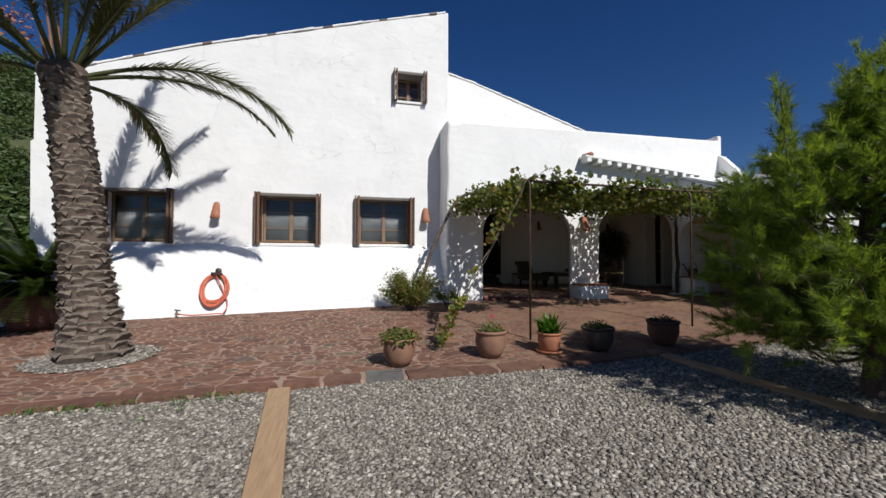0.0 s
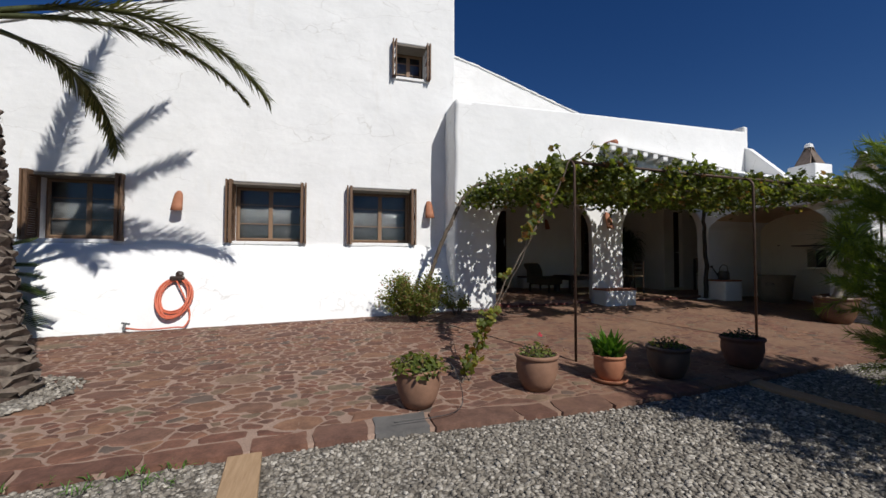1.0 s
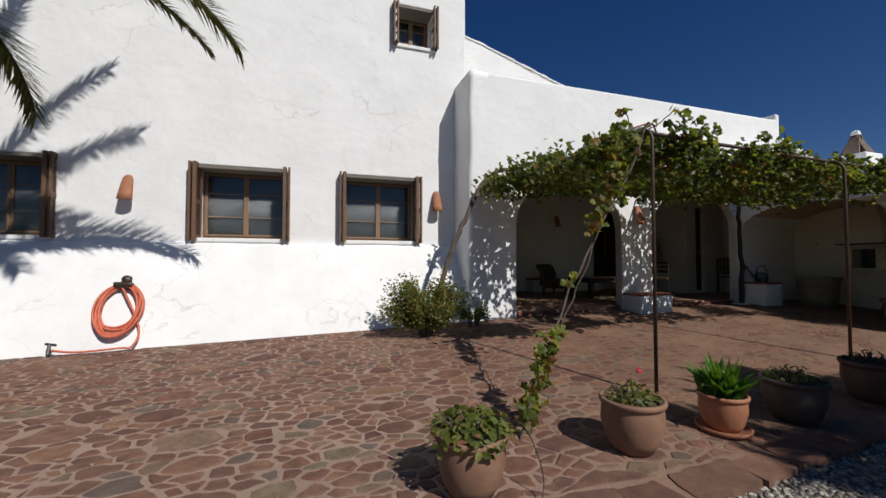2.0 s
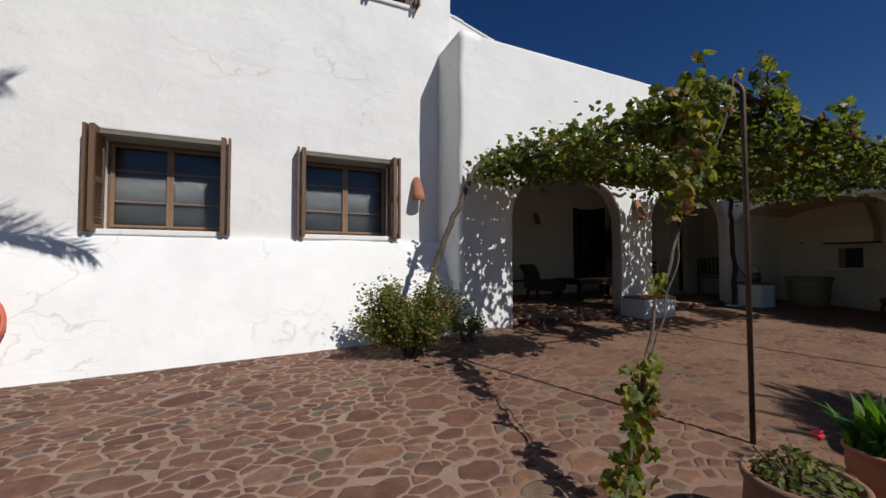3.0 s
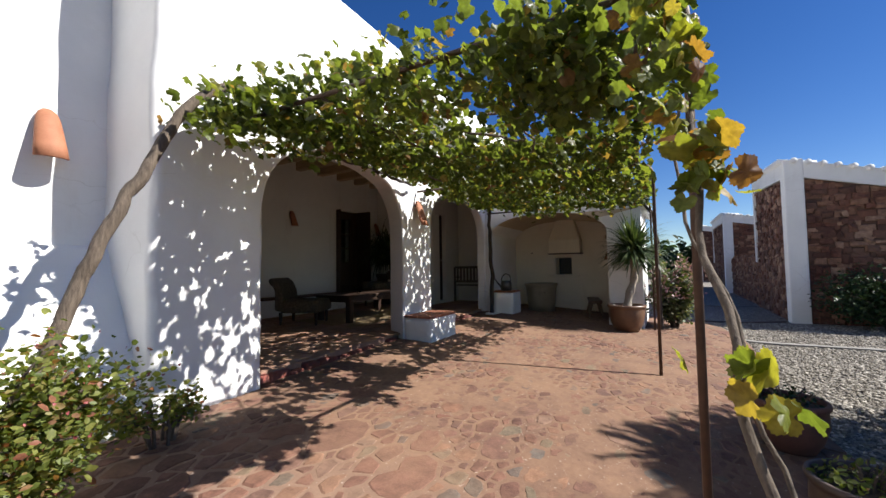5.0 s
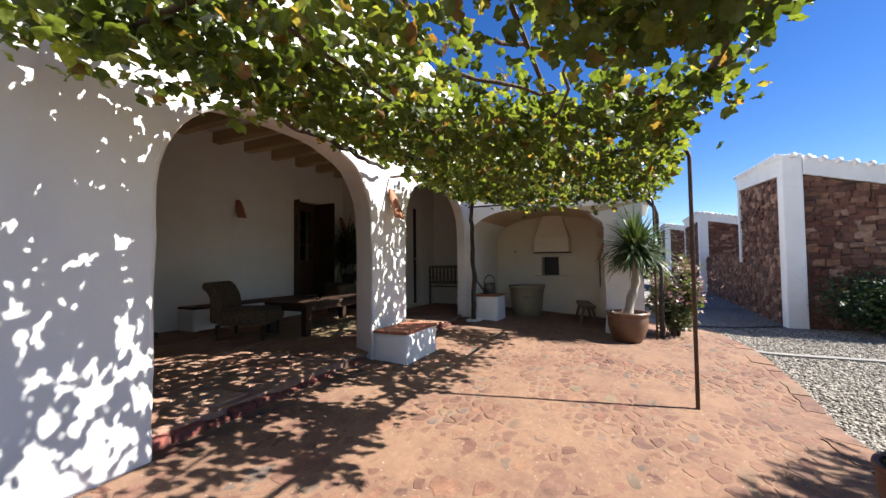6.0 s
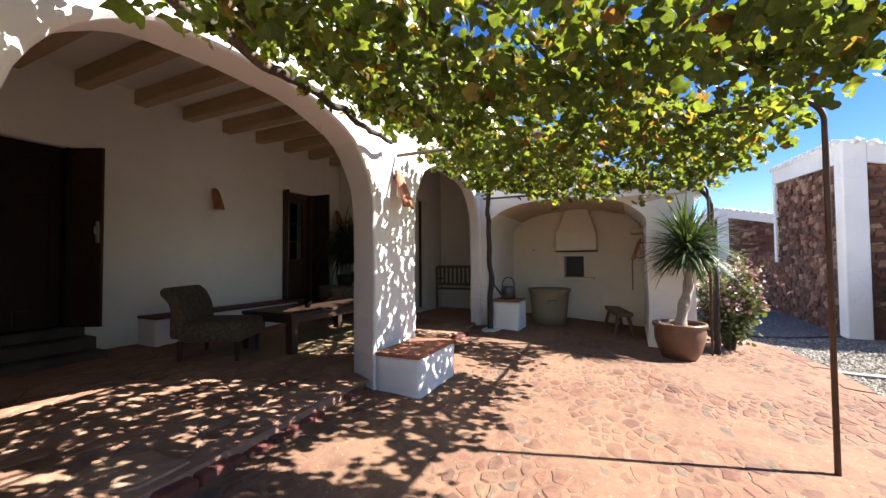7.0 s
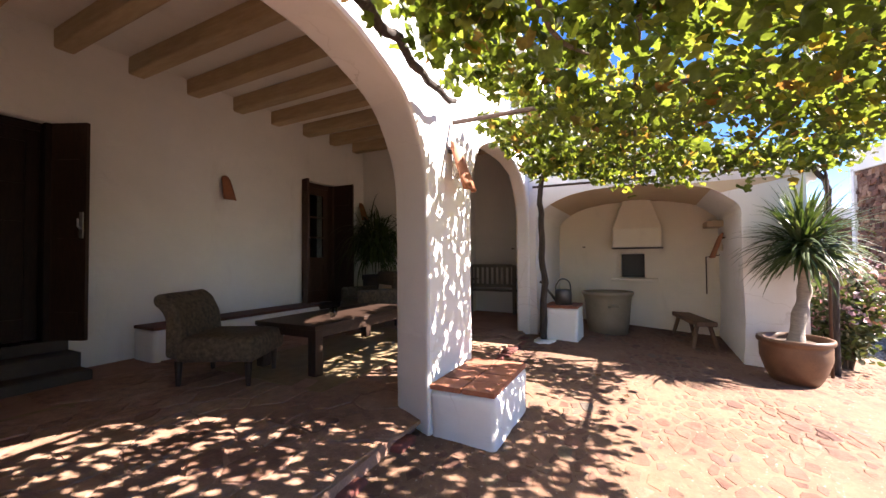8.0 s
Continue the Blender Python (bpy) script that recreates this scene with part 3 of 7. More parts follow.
prism(bm, [(7.80, 3.05), (8.775, 3.05), (8.775, 4.12), (8.66, 4.06), (7.92, 3.27)], Matrix.Translation((9.93, 0, 0)) @ EASTWARD, 0.165)
soften(solid("wall_shoulder", bm, M_WALL, "white sloping shoulder between the parapet and the wing roof", "wall"), 0.02, 2)
# rounded, hand-trowelled return of the porch wall
bm = bmesh.new()
rows = []
for i in range(47):
    z = -0.3 + 4.535 * i / 46
    row = []
    swell = 0.032 * noise.noise((z * 1.1, 3.0, 0.0)) + 0.010 * noise.noise((z * 3.7, 6.0, 0.0))
    turn_in = [(math.cos(a), math.sin(a)) for a in np.linspace(math.pi, 1.5 * math.pi, 9)]
    loop = [(1.992 + swell, y) for y in (8.86, 8.74, 8.62, 8.50, 8.38)] + [(2.057 + 0.065 * c + swell, 8.217 + 0.065 * s_ - 0.4 * swell) for c, s_ in turn_in] + [(2.16, 8.156), (2.24, 8.163), (2.32, 8.168)]
    for k, (x, y) in enumerate(loop):
        fade = 1.0 if k < 12 else 0.3
        row.append(bm.verts.new((x + 0.006 * noise.noise((y * 5, z * 3, 1.0)), y + fade * 0.005 * noise.noise((x * 5, z * 2.6, 4.0)), z)))
    rows.append(row)
for p, q in zip(rows, rows[1:]):
    for k in range(len(p) - 1):
        bm.faces.new((p[k], p[k + 1], q[k + 1], q[k]))
bm.faces.new(rows[-1] + [bm.verts.new((2.32, 8.86, 4.235))])
bmesh.ops.recalc_face_normals(bm, faces=bm.faces[:])
solid("wall_buttress", bm, M_WALL, "white limewashed rounded return of the porch wall", "wall", smooth=True)
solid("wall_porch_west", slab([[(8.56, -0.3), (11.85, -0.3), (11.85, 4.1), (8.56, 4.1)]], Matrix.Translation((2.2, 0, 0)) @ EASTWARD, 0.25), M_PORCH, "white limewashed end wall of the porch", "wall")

# porch: floor, back wall with its doors, inner corner, roof on beams
BACK_Y = 11.85


def floor_z(y):
    """The porch floor climbs a little to the back."""
    return 0.385 + 0.014 * (y - 8.5)


FLOOR_Z = 0.41
floor_loop = [(2.4, 8.60), (2.85, 8.36), (5.05, 8.52), (5.95, 8.60), (8.02, 8.72), (10.2, 8.9), (10.2, 12.2), (2.4, 12.2)]
bm = slab([floor_loop], Matrix.Translation((0, 0, 0.05)), 0.3)
for v in bm.verts:
    if v.co.z > 0.2:
        v.co.z = floor_z(v.co.y)
solid("floor", bm, M_PORCHFLOOR, "worn red-brown clay floor of the porch", "floor")
DOORS = [(3.42, 0.73, 4.45, 2.66), (7.27, 0.72, 7.99, 2.66)]
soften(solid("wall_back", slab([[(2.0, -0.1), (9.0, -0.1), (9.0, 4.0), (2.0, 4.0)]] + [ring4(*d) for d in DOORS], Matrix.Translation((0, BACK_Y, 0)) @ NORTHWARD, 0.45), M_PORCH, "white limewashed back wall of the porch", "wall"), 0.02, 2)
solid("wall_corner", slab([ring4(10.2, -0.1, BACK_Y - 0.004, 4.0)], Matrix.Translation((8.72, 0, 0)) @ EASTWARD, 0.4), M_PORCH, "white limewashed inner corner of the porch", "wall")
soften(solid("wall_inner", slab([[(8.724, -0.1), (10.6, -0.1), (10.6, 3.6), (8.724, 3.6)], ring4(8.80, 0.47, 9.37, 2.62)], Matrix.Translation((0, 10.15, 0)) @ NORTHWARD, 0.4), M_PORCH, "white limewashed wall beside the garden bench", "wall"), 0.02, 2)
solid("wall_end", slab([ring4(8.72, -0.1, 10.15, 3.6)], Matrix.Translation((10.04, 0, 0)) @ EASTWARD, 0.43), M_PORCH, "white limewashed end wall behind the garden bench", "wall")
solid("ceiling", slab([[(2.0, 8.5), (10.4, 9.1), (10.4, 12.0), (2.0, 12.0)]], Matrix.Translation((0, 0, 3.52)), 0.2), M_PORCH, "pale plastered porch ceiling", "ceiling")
for n in range(14):
    x = 2.79 + 0.57 * n
    bm = bmesh.new()
    box(bm, x - 0.075, 8.55 + 0.078 * (x - 2), 3.34, x + 0.075, 11.9, 3.525, bevel=0.02)
    for v in bm.verts:
        v.co += Vector((0.012 * noise.noise(v.co * 2), 0, 0.012 * noise.noise(v.co * 1.7 + Vector((9, 0, 0)))))
    tagged(solid("ceiling_beam", bm, M_BEAM, "pale squared wooden beam under the porch ceiling", "beam", kind=""), group="porch beams")
roofs = bmesh.new()
prism(roofs, [(-5.9, 4.50), (2.2, 6.88), (2.2, 6.96), (-5.9, 4.58)], Matrix.Translation((0, WALL_Y + 0.45, 0)) @ NORTHWARD, 11.0)
solid("roof_west", roofs, M_TILE, "sloping clay tile roof of the tall block", "roof")
roofs = bmesh.new()
prism(roofs, [(2.2, 6.9), (9.8, 4.537), (9.8, 4.637), (2.2, 7.0)], Matrix.Translation((0, 11.6, 0)) @ NORTHWARD, 8.5)
solid("roof_east", roofs, M_TILE, "sloping clay tile roof of the rear block", "roof")
solid("wall_east", slab([ring4(9.0, -0.3, 20.0, 3.6)], Matrix.Translation((10.45, 0, 0)) @ EASTWARD, 0.3), M_WALL, "white limewashed east wall of the house", "wall")
solid("wall_north", slab([ring4(-5.8, -0.3, 10.5, 3.2)], Matrix.Translation((0, 20.0, 0)) @ NORTHWARD, 0.3), M_WALL, "white limewashed rear wall of the house", "wall")

# worn tile edges that show along the gable tops
def verge(parent, pts, y0, y1, worn):
    """Thin tiles laid along a sloping wall top, a little uneven."""
    top = line(pts)
    x, n = pts[0][0], 0
    while x < pts[-1][0] - 0.15:
        w = rnd.uniform(0.17, 0.24)
        bm = bmesh.new()
        box(bm, -w / 2, y0 - 0.025 * rnd.random(), -0.008, w / 2 + 0.02, y1, 0.022 + 0.012 * rnd.random(), bevel=0.005)
        slope = math.degrees(math.atan2(top(x + w) - top(x), w))
        bm.transform(pose(x + w / 2, 0, top(x + w / 2) + 0.002, 0, -slope - 2 * rnd.random(), 0))
        part("verge_tile", bm, M_CAP if worn and n % 6 == 2 else M_WALL, parent)
        x += w
        n += 1


verge(bpy.data.objects["roof_west"], [(-5.85, 4.69), (-3.14, 5.60), (-1.47, 6.08), (0.4, 6.60), (2.2, 7.08)], WALL_Y - 0.01, WALL_Y + 0.42, True)
verge(bpy.data.objects["roof_east"], [(2.3, 7.04), (3.6, 6.73), (5.0, 6.29), (6.2, 5.91), (7.43, 5.52), (9.8, 4.77)], 11.48, 11.85, False)

# rooms behind windows and doors, plain; dimness is put into their wall colour
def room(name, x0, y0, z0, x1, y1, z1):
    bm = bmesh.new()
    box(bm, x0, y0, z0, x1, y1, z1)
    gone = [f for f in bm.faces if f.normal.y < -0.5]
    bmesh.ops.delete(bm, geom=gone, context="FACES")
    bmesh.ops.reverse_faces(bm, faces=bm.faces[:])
    solid(name, bm, M_ROOM, "plain room behind an opening, dimness in its dark colour", "room")


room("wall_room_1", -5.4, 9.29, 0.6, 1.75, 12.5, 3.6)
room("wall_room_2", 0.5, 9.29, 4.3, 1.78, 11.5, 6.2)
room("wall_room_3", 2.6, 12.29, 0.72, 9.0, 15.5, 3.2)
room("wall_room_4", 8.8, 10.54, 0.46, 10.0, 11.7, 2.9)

# ---- barbecue wing: a barrel-vaulted niche under a falling gable ----
WING_X = 8.45
def wing_top(y):
    return 2.30 + 0.36 * (y - 5.66)
niche = arch(6.22, 8.56, 1.90, 2.34, 0.0, power=2.1)
outline = [(5.66, -0.3), (6.22, -0.3)] + niche + [(8.56, -0.3), (8.80, -0.3), (8.80, wing_top(8.8)), (5.66, wing_top(5.66))]
outline = [p for n, p in enumerate(outline) if n == 0 or (Vector(p) - Vector(outline[n - 1])).length > 1e-3]
bm = slab([outline], Matrix.Translation((WING_X, 0, 0)) @ EASTWARD, 1.66)
# inner faces get the cream, the vault the tan that holds its bounced light
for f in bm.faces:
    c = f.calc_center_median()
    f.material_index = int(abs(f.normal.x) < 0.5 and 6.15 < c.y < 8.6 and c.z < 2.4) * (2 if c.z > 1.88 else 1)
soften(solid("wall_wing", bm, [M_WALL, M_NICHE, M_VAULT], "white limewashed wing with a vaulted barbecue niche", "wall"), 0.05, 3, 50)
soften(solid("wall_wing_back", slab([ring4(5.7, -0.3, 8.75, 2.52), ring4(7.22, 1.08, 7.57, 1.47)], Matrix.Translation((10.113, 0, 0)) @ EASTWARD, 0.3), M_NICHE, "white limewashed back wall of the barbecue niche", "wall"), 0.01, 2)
bm = bmesh.new()
box(bm, 10.40, 7.1, 0.9, 10.42, 7.7, 1.6)
solid("wall_oven_back", bm, M_BLACK, "black back of the bread oven", "wall")
# tile edge of the wing's roof
wing_roof = thing("wing_roof", (WING_X, 5.6, 2.3), "clay tile roof edge on the white wing", "roof")
for n in range(8):
    bm = bmesh.new()
    x = 0.1 + 0.22 * n
    tube(bm, [(x, -0.06, 0.0), (x, 0.55, 0.22)], [0.085, 0.075], 10)
    part("roof_tile", bm, M_WALL, wing_roof, smooth=True)
bm = bmesh.new()
prism(bm, [(-0.05, 0.0), (3.02, 1.085), (3.02, 1.155), (-0.05, 0.07)], EASTWARD, 1.66)
part("roof_slab", bm, M_WALL, wing_roof)

# corbelled eave over the second arch
eave = thing("tile_eave", (5.47, 8.41, 3.62), "whitewashed eave on a row of short corbels", "eave")
for n in range(13):
    x, z = 0.292 * n + 0.012 * rnd.random(), -0.0185 * n
    y = 0.078 * x
    bm = bmesh.new()
    box(bm, x - 0.062, y - 0.25 - 0.02 * rnd.random(), z - 0.085, x + 0.062, y + 0.06, z + 0.03, bevel=0.014)
    part("corbel", bm, M_WALL, eave)
bm = bmesh.new()
prism(bm, [(-0.11, 0.03), (3.6, -0.192), (3.6, -0.152), (-0.11, 0.072)], Matrix(((1, 0, 0, 0), (0.078, 0, 1, -0.27), (0, 1, 0, 0), (0, 0, 0, 1))), 0.31)
part("slab", bm, M_WALL, eave)
bm = bmesh.new()
tube(bm, [(0.02, 0.02, 0.10), (0.06, -0.26, 0.085)], [0.062, 0.07], 10)
part("end_tile", bm, M_TILE, eave, "bare clay tile at the end", smooth=True)


def chimney(at, s):
    c = thing("chimney", at, "white chimney base with a pointed cap of leaning tiles", "chimney", "chimneys")
    bm = bmesh.new()
    box(bm, -0.28 * s, -0.28 * s, -0.9 * s, 0.28 * s, 0.28 * s, 0.0, bevel=0.03)
    part("base", bm, M_WALL, c)
    for a in range(4):
        bm = bmesh.new()
        m = pose(0, 0, 0, 0, 0, 90 * a) @ pose(0.21 * s, 0, 0, 0, -22, 0)
        box(bm, -0.015, -0.15 * s, 0, 0.015, 0.15 * s, 0.48 * s, m)
        for v in bm.verts:
            if v.co.z > 0.3 * s:
                v.co.y *= 0.45
                v.co.x *= 0.45
        part("cap_tile", bm, M_CAP, c)
    bm = bmesh.new()
    lathe(bm, [(0.09 * s, 0.42 * s), (0.07 * s, 0.5 * s), (0.0, 0.53 * s)], 8)
    part("cap_top", bm, M_WALL, c)


chimney((9.85, 7.32, 3.30), 0.95)
chimney((11.4, 7.2, 3.24), 0.9)

# ---- windows and doors ----
def blade(bm, x0, x1, y, z, tilt=0.012, th=0.007):
    """One louvre slat."""
    a = [bm.verts.new(p) for p in ((x0, y - tilt, z - tilt), (x1, y - tilt, z - tilt), (x1, y + tilt, z + tilt), (x0, y + tilt, z + tilt))]
    b = [bm.verts.new(v.co + Vector((0, -th * 0.7, th * 0.7))) for v in a]
    bm.faces.new(a[::-1])
    bm.faces.new(b)
    for n in range(4):
        bm.faces.new((a[n], a[(n + 1) % 4], b[(n + 1) % 4], b[n]))


def shutter_leaf(parent, m, w, h, slats, wood):
    """A louvred leaf in the plane x-z of m, from 0 to w and 0 to h."""
    bm = bmesh.new()
    for x0, x1 in ((0, 0.05), (w - 0.05, w)):
        box(bm, x0, -0.014, 0, x1, 0.014, h, bevel=0.003)
    for z0, z1 in ((0, 0.08), (h * 0.5 - 0.03, h * 0.5 + 0.03), (h - 0.07, h)):
        box(bm, 0.05, -0.012, z0, w - 0.05, 0.012, z1)
    bm.transform(m)
    leaf = part("shutter_leaf", bm, wood, parent)
    bm = bmesh.new()
    for z0, z1 in ((0.08, h * 0.5 - 0.03), (h * 0.5 + 0.03, h - 0.07)):
        k = max(3, int((z1 - z0) / 0.036)) if slats else 1
        for n in range(k):
            blade(bm, 0.05, w - 0.05, 0, z0 + (z1 - z0) * (n + 0.5) / k)
    bm.transform(m)
    part("louvre_slats", bm, wood, leaf, kind="stuff")
    return leaf


def window(nr, x0, z0, x1, z1):
    """Casement set back in the wall, with folded louvred shutters standing out at both sides."""
    y = WALL_Y + 0.19
    w = thing("window_%d" % nr, ((x0 + x1) / 2, WALL_Y, z0), "brown wooden casement window with folded louvred shutters", "window")
    tagged(w, kind="structure")
    cx = (x0 + x1) / 2
    h = z1 - z0
    hw = (x1 - x0) / 2
    bm = bmesh.new()
    for a, b2 in ((-hw, -hw + 0.03), (hw - 0.03, hw)):
        box(bm, a, 0.35, 0.02, b2, 0.41, h, bevel=0.004)
    for a, b2 in ((0.02, 0.07), (h - 0.06, h)):
        box(bm, -hw + 0.03, 0.35, a, hw - 0.03, 0.41, b2)
    part("window_frame", bm, M_WOOD, w)
    for a, b2 in ((-hw + 0.03, 0.0), (0.0, hw - 0.03)):
        bm = bmesh.new()
        box(bm, a, 0.335, 0.07, a + 0.036, 0.365, h - 0.06, bevel=0.004)
        box(bm, b2 - 0.036, 0.335, 0.07, b2, 0.365, h - 0.06, bevel=0.004)
        box(bm, a + 0.036, 0.335, 0.07, b2 - 0.036, 0.365, 0.095)
        box(bm, a + 0.036, 0.335, h - 0.09, b2 - 0.036, 0.365, h - 0.06)
        for q in (0.33, 0.66):
            box(bm, a + 0.036, 0.34, h * q, b2 - 0.036, 0.36, h * q + 0.016)
        sash = part("sash", bm, M_WOODL, w)
        bm = bmesh.new()
        box(bm, a + 0.03, 0.348, 0.09, b2 - 0.03, 0.352, h - 0.085)
        pane = part("pane", bm, M_GLASS, sash)
        pane.visible_shadow = False
    bm = bmesh.new()
    n = 28
    pts = [(-hw + 0.05 + (2 * hw - 0.10) * k / n, 0.372 + 0.003 * math.sin(k * 0.9)) for k in range(n + 1)]
    for (a, ya), (b2, yb) in zip(pts, pts[1:]):
        bm.faces.new([bm.verts.new(p) for p in ((a, ya, 0.05), (b2, yb, 0.05), (b2, yb, h - 0.03), (a, ya, h - 0.03))])
    bmesh.ops.remove_doubles(bm, verts=bm.verts[:], dist=1e-4)
    ob = part("curtain", bm, M_CURTAIN, w, "thin grey curtain", smooth=True)
    ob.modifiers.new("thick", "SOLIDIFY").thickness = 0.002
    bm = bmesh.new()
    box(bm, -hw - 0.03, -0.03, -0.035, hw + 0.03, 0.35, 0.02, bevel=0.008)
    part("window_sill", bm, M_WALL, w, "white plastered sill")
    bm = bmesh.new()
    box(bm, -hw + 0.0, 0.0, h - 0.04, hw, 0.33, h - 0.002)
    part("lintel", bm, M_LINTEL, w, "weathered grey wooden lintel")
    depth = 0.30
    for side in (-1, 1):
        for k, (off, lean) in enumerate(((0.026, 2), (0.060, -2), (0.094, 1))[: 2 if nr == 4 else 3]):
            x = side * (hw - off + 0.075)
            m = pose(x, 0.17, -0.01, 0, 0, -90 + side * lean)
            shutter_leaf(w, m, depth, h + 0.03, k == 2 or k == 0, M_WOOD)
    return w


for n, q in enumerate(WINDOWS):
    window(n + 1, *q)


def sconce(at, turn, label="unglazed terracotta half-cone wall lamp", size=1.0):
    """A tapering barrel tile hung by its narrow end, its open foot standing off the wall. The wall is the local plane y = 0."""
    s = thing("wall_lamp", at, label, "lamp", "clay wall lamps", turn)
    s.scale = (size, size, size)
    bm = bmesh.new()
    n = 12
    rows = []
    for v, half, bulge in ((0.0, 0.098, 0.062), (0.1, 0.090, 0.06), (0.22, 0.079, 0.056), (0.31, 0.068, 0.05), (0.355, 0.052, 0.038), (0.38, 0.026, 0.02)):
        row = []
        for k in range(n + 1):
            a = math.pi * k / n
            off = 0.125 * (1 - v / 0.38)
            row.append(bm.verts.new((-half * math.cos(a), -0.016 - off - bulge * math.sin(a), v)))
        rows.append(row)
    for p, q in zip(rows, rows[1:]):
        for k in range(n):
            bm.faces.new((p[k], p[k + 1], q[k + 1], q[k]))
    ob = part("shade", bm, M_TERRA, s, smooth=True)
    ob.modifiers.new("thick", "SOLIDIFY").thickness = 0.013
    bm = bmesh.new()
    box(bm, -0.03, -0.06, 0.29, 0.03, 0.002, 0.315, bevel=0.004)
    part("bracket", bm, M_IRON, s, "small iron bracket")
    bm = bmesh.new()
    lathe(bm, [(0.02, 0.10), (0.028, 0.13), (0.028, 0.18), (0.014, 0.22), (0.014, 0.3)], 10, pose(0, -0.05, 0))
    part("bulb", bm, M_CLOTH, s)
    return s


sconce((-2.70, WALL_Y, 2.04), 0, size=0.92)
sconce((1.655, WALL_Y, 2.05), 0, size=0.92)
sconce((5.47, front_y(5.47) - 0.0, 1.90), 4.5, size=0.95)
sconce((6.02, BACK_Y, 2.17), 0, size=0.82)
sconce((8.62, BACK_Y, 2.13), 0, size=0.85)
sconce((10.11, 8.15, 1.35), 90, size=0.82)
sconce((9.45, 6.24, 1.40), 180, size=0.9)
sconce((10.04, 9.40, 1.32), 90, size=0.9)


def door(nr, x0, z0, x1, z1, shutters, wood=M_DOORWOOD):
    """Glazed wooden door in a frame, with outer shutters folded open."""
    d = tagged(thing("door_%d" % nr, ((x0 + x1) / 2, BACK_Y, z0), "dark brown wooden glazed door with open outer shutters", "door"), kind="structure")
    hw, h = (x1 - x0) / 2, z1 - z0
    bm = bmesh.new()
    for a, b2 in ((-hw, -hw + 0.07), (hw - 0.07, hw)):
        box(bm, a, 0.006, 0, b2, 0.2, h - 0.002, bevel=0.005)
    box(bm, -hw + 0.07, 0.10, h - 0.07, hw - 0.07, 0.2, h)
    part("door_frame", bm, wood, d)
    leaves = ((-hw + 0.07, hw - 0.07),) if hw < 0.45 else ((-hw + 0.07, 0.0), (0.0, hw - 0.07))
    for a, b2 in leaves:
        bm = bmesh.new()
        for p, q in ((a, a + 0.09), (b2 - 0.09, b2)):
            box(bm, p, 0.12, 0.01, q, 0.165, h - 0.07, bevel=0.004)
        for p, q in ((0.01, 0.2), (0.62, 0.74), (h - 0.18, h - 0.07)):
            box(bm, a + 0.09, 0.12, p, b2 - 0.09, 0.165, q)
        box(bm, a + 0.09, 0.135, 0.2, b2 - 0.09, 0.15, 0.62)
        for q in (1.05, 1.38):
            box(bm, a + 0.09, 0.125, q, b2 - 0.09, 0.16, q + 0.025)
        leaf = part("door_leaf", bm, wood, d)
        bm = bmesh.new()
        box(bm, a + 0.085, 0.14, 0.735, b2 - 0.085, 0.145, h - 0.175)
        # door 1 has no glass; its panes are coloured as the dark interior
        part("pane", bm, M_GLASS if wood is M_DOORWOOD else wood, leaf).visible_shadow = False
        if nr == 1:
            continue
        bm = bmesh.new()
        hx = a + 0.045
        box(bm, hx - 0.018, 0.112, 0.92, hx + 0.018, 0.12, 1.14, bevel=0.003)
        tube(bm, [(hx, 0.12, 1.05), (hx, 0.075, 1.05), (hx + 0.1, 0.07, 1.05)], 0.009, 8)
        part("door_handle", bm, M_METAL, leaf, "brushed steel handle")
    for side, lean, shut_w in shutters:
        bm = bmesh.new()
        m = pose(side * (hw - 0.012), 0.02, 0, 0, 0, -90 + lean)
        box(bm, 0, -0.018, 0.0, shut_w, 0.018, h, m, bevel=0.004)
        for z in (0.15, 0.9, 1.6):
            box(bm, 0.06, -0.03, z, shut_w - 0.06, 0.03, z + 0.1, m)
        part("door_shutter", bm, M_DARKWOOD if side > 0 else wood, d, "dark stained open shutter")
        if side > 0 and nr == 1:
            bm = bmesh.new()
            box(bm, shut_w - 0.05, -0.03, 0.90, shut_w - 0.015, -0.02, 1.13, m, bevel=0.003)
            tube(bm, [m @ Vector(v) for v in ((shut_w - 0.03, -0.03, 0.98), (shut_w - 0.03, -0.06, 1.0), (shut_w - 0.03, -0.062, 1.07))], 0.008, 8)
            part("door_handle", bm, M_METAL, d, "brushed steel handle")
    bm = bmesh.new()
    box(bm, -hw - 0.1, -0.02, -0.10, hw + 0.1, 0.4, 0.0, bevel=0.01)
    part("threshold", bm, M_STEP, d, "worn stone threshold")
    return d


door(1, *DOORS[0], ((-1, -8, 0.36), (1, 25, 0.33)), wood=M_DOORDARK)
door(2, *DOORS[1], ((-1, -10, 0.17), (1, 2, 0.40)))
d3 = tagged(thing("door_3", (9.085, 10.15, 0.47), "dark brown wooden door standing in shade", "door"), kind="structure")
bm = bmesh.new()
box(bm, -0.285, 0.12, 0, 0.285, 0.17, 2.15, bevel=0.005)
for x in (0.0,):
    for z0, z1 in ((0.15, 0.9), (1.05, 1.95)):
        box(bm, x - 0.15, 0.105, z0, x + 0.15, 0.13, z1, bevel=0.01)
part("door_leaf", bm, M_DARKWOOD, d3)
bm = bmesh.new()
tube(bm, [(0.22, 0.12, 1.0), (0.22, 0.07, 1.0), (0.12, 0.065, 1.0)], 0.01, 8)
part("door_handle", bm, M_METAL, d3, "brushed steel handle")

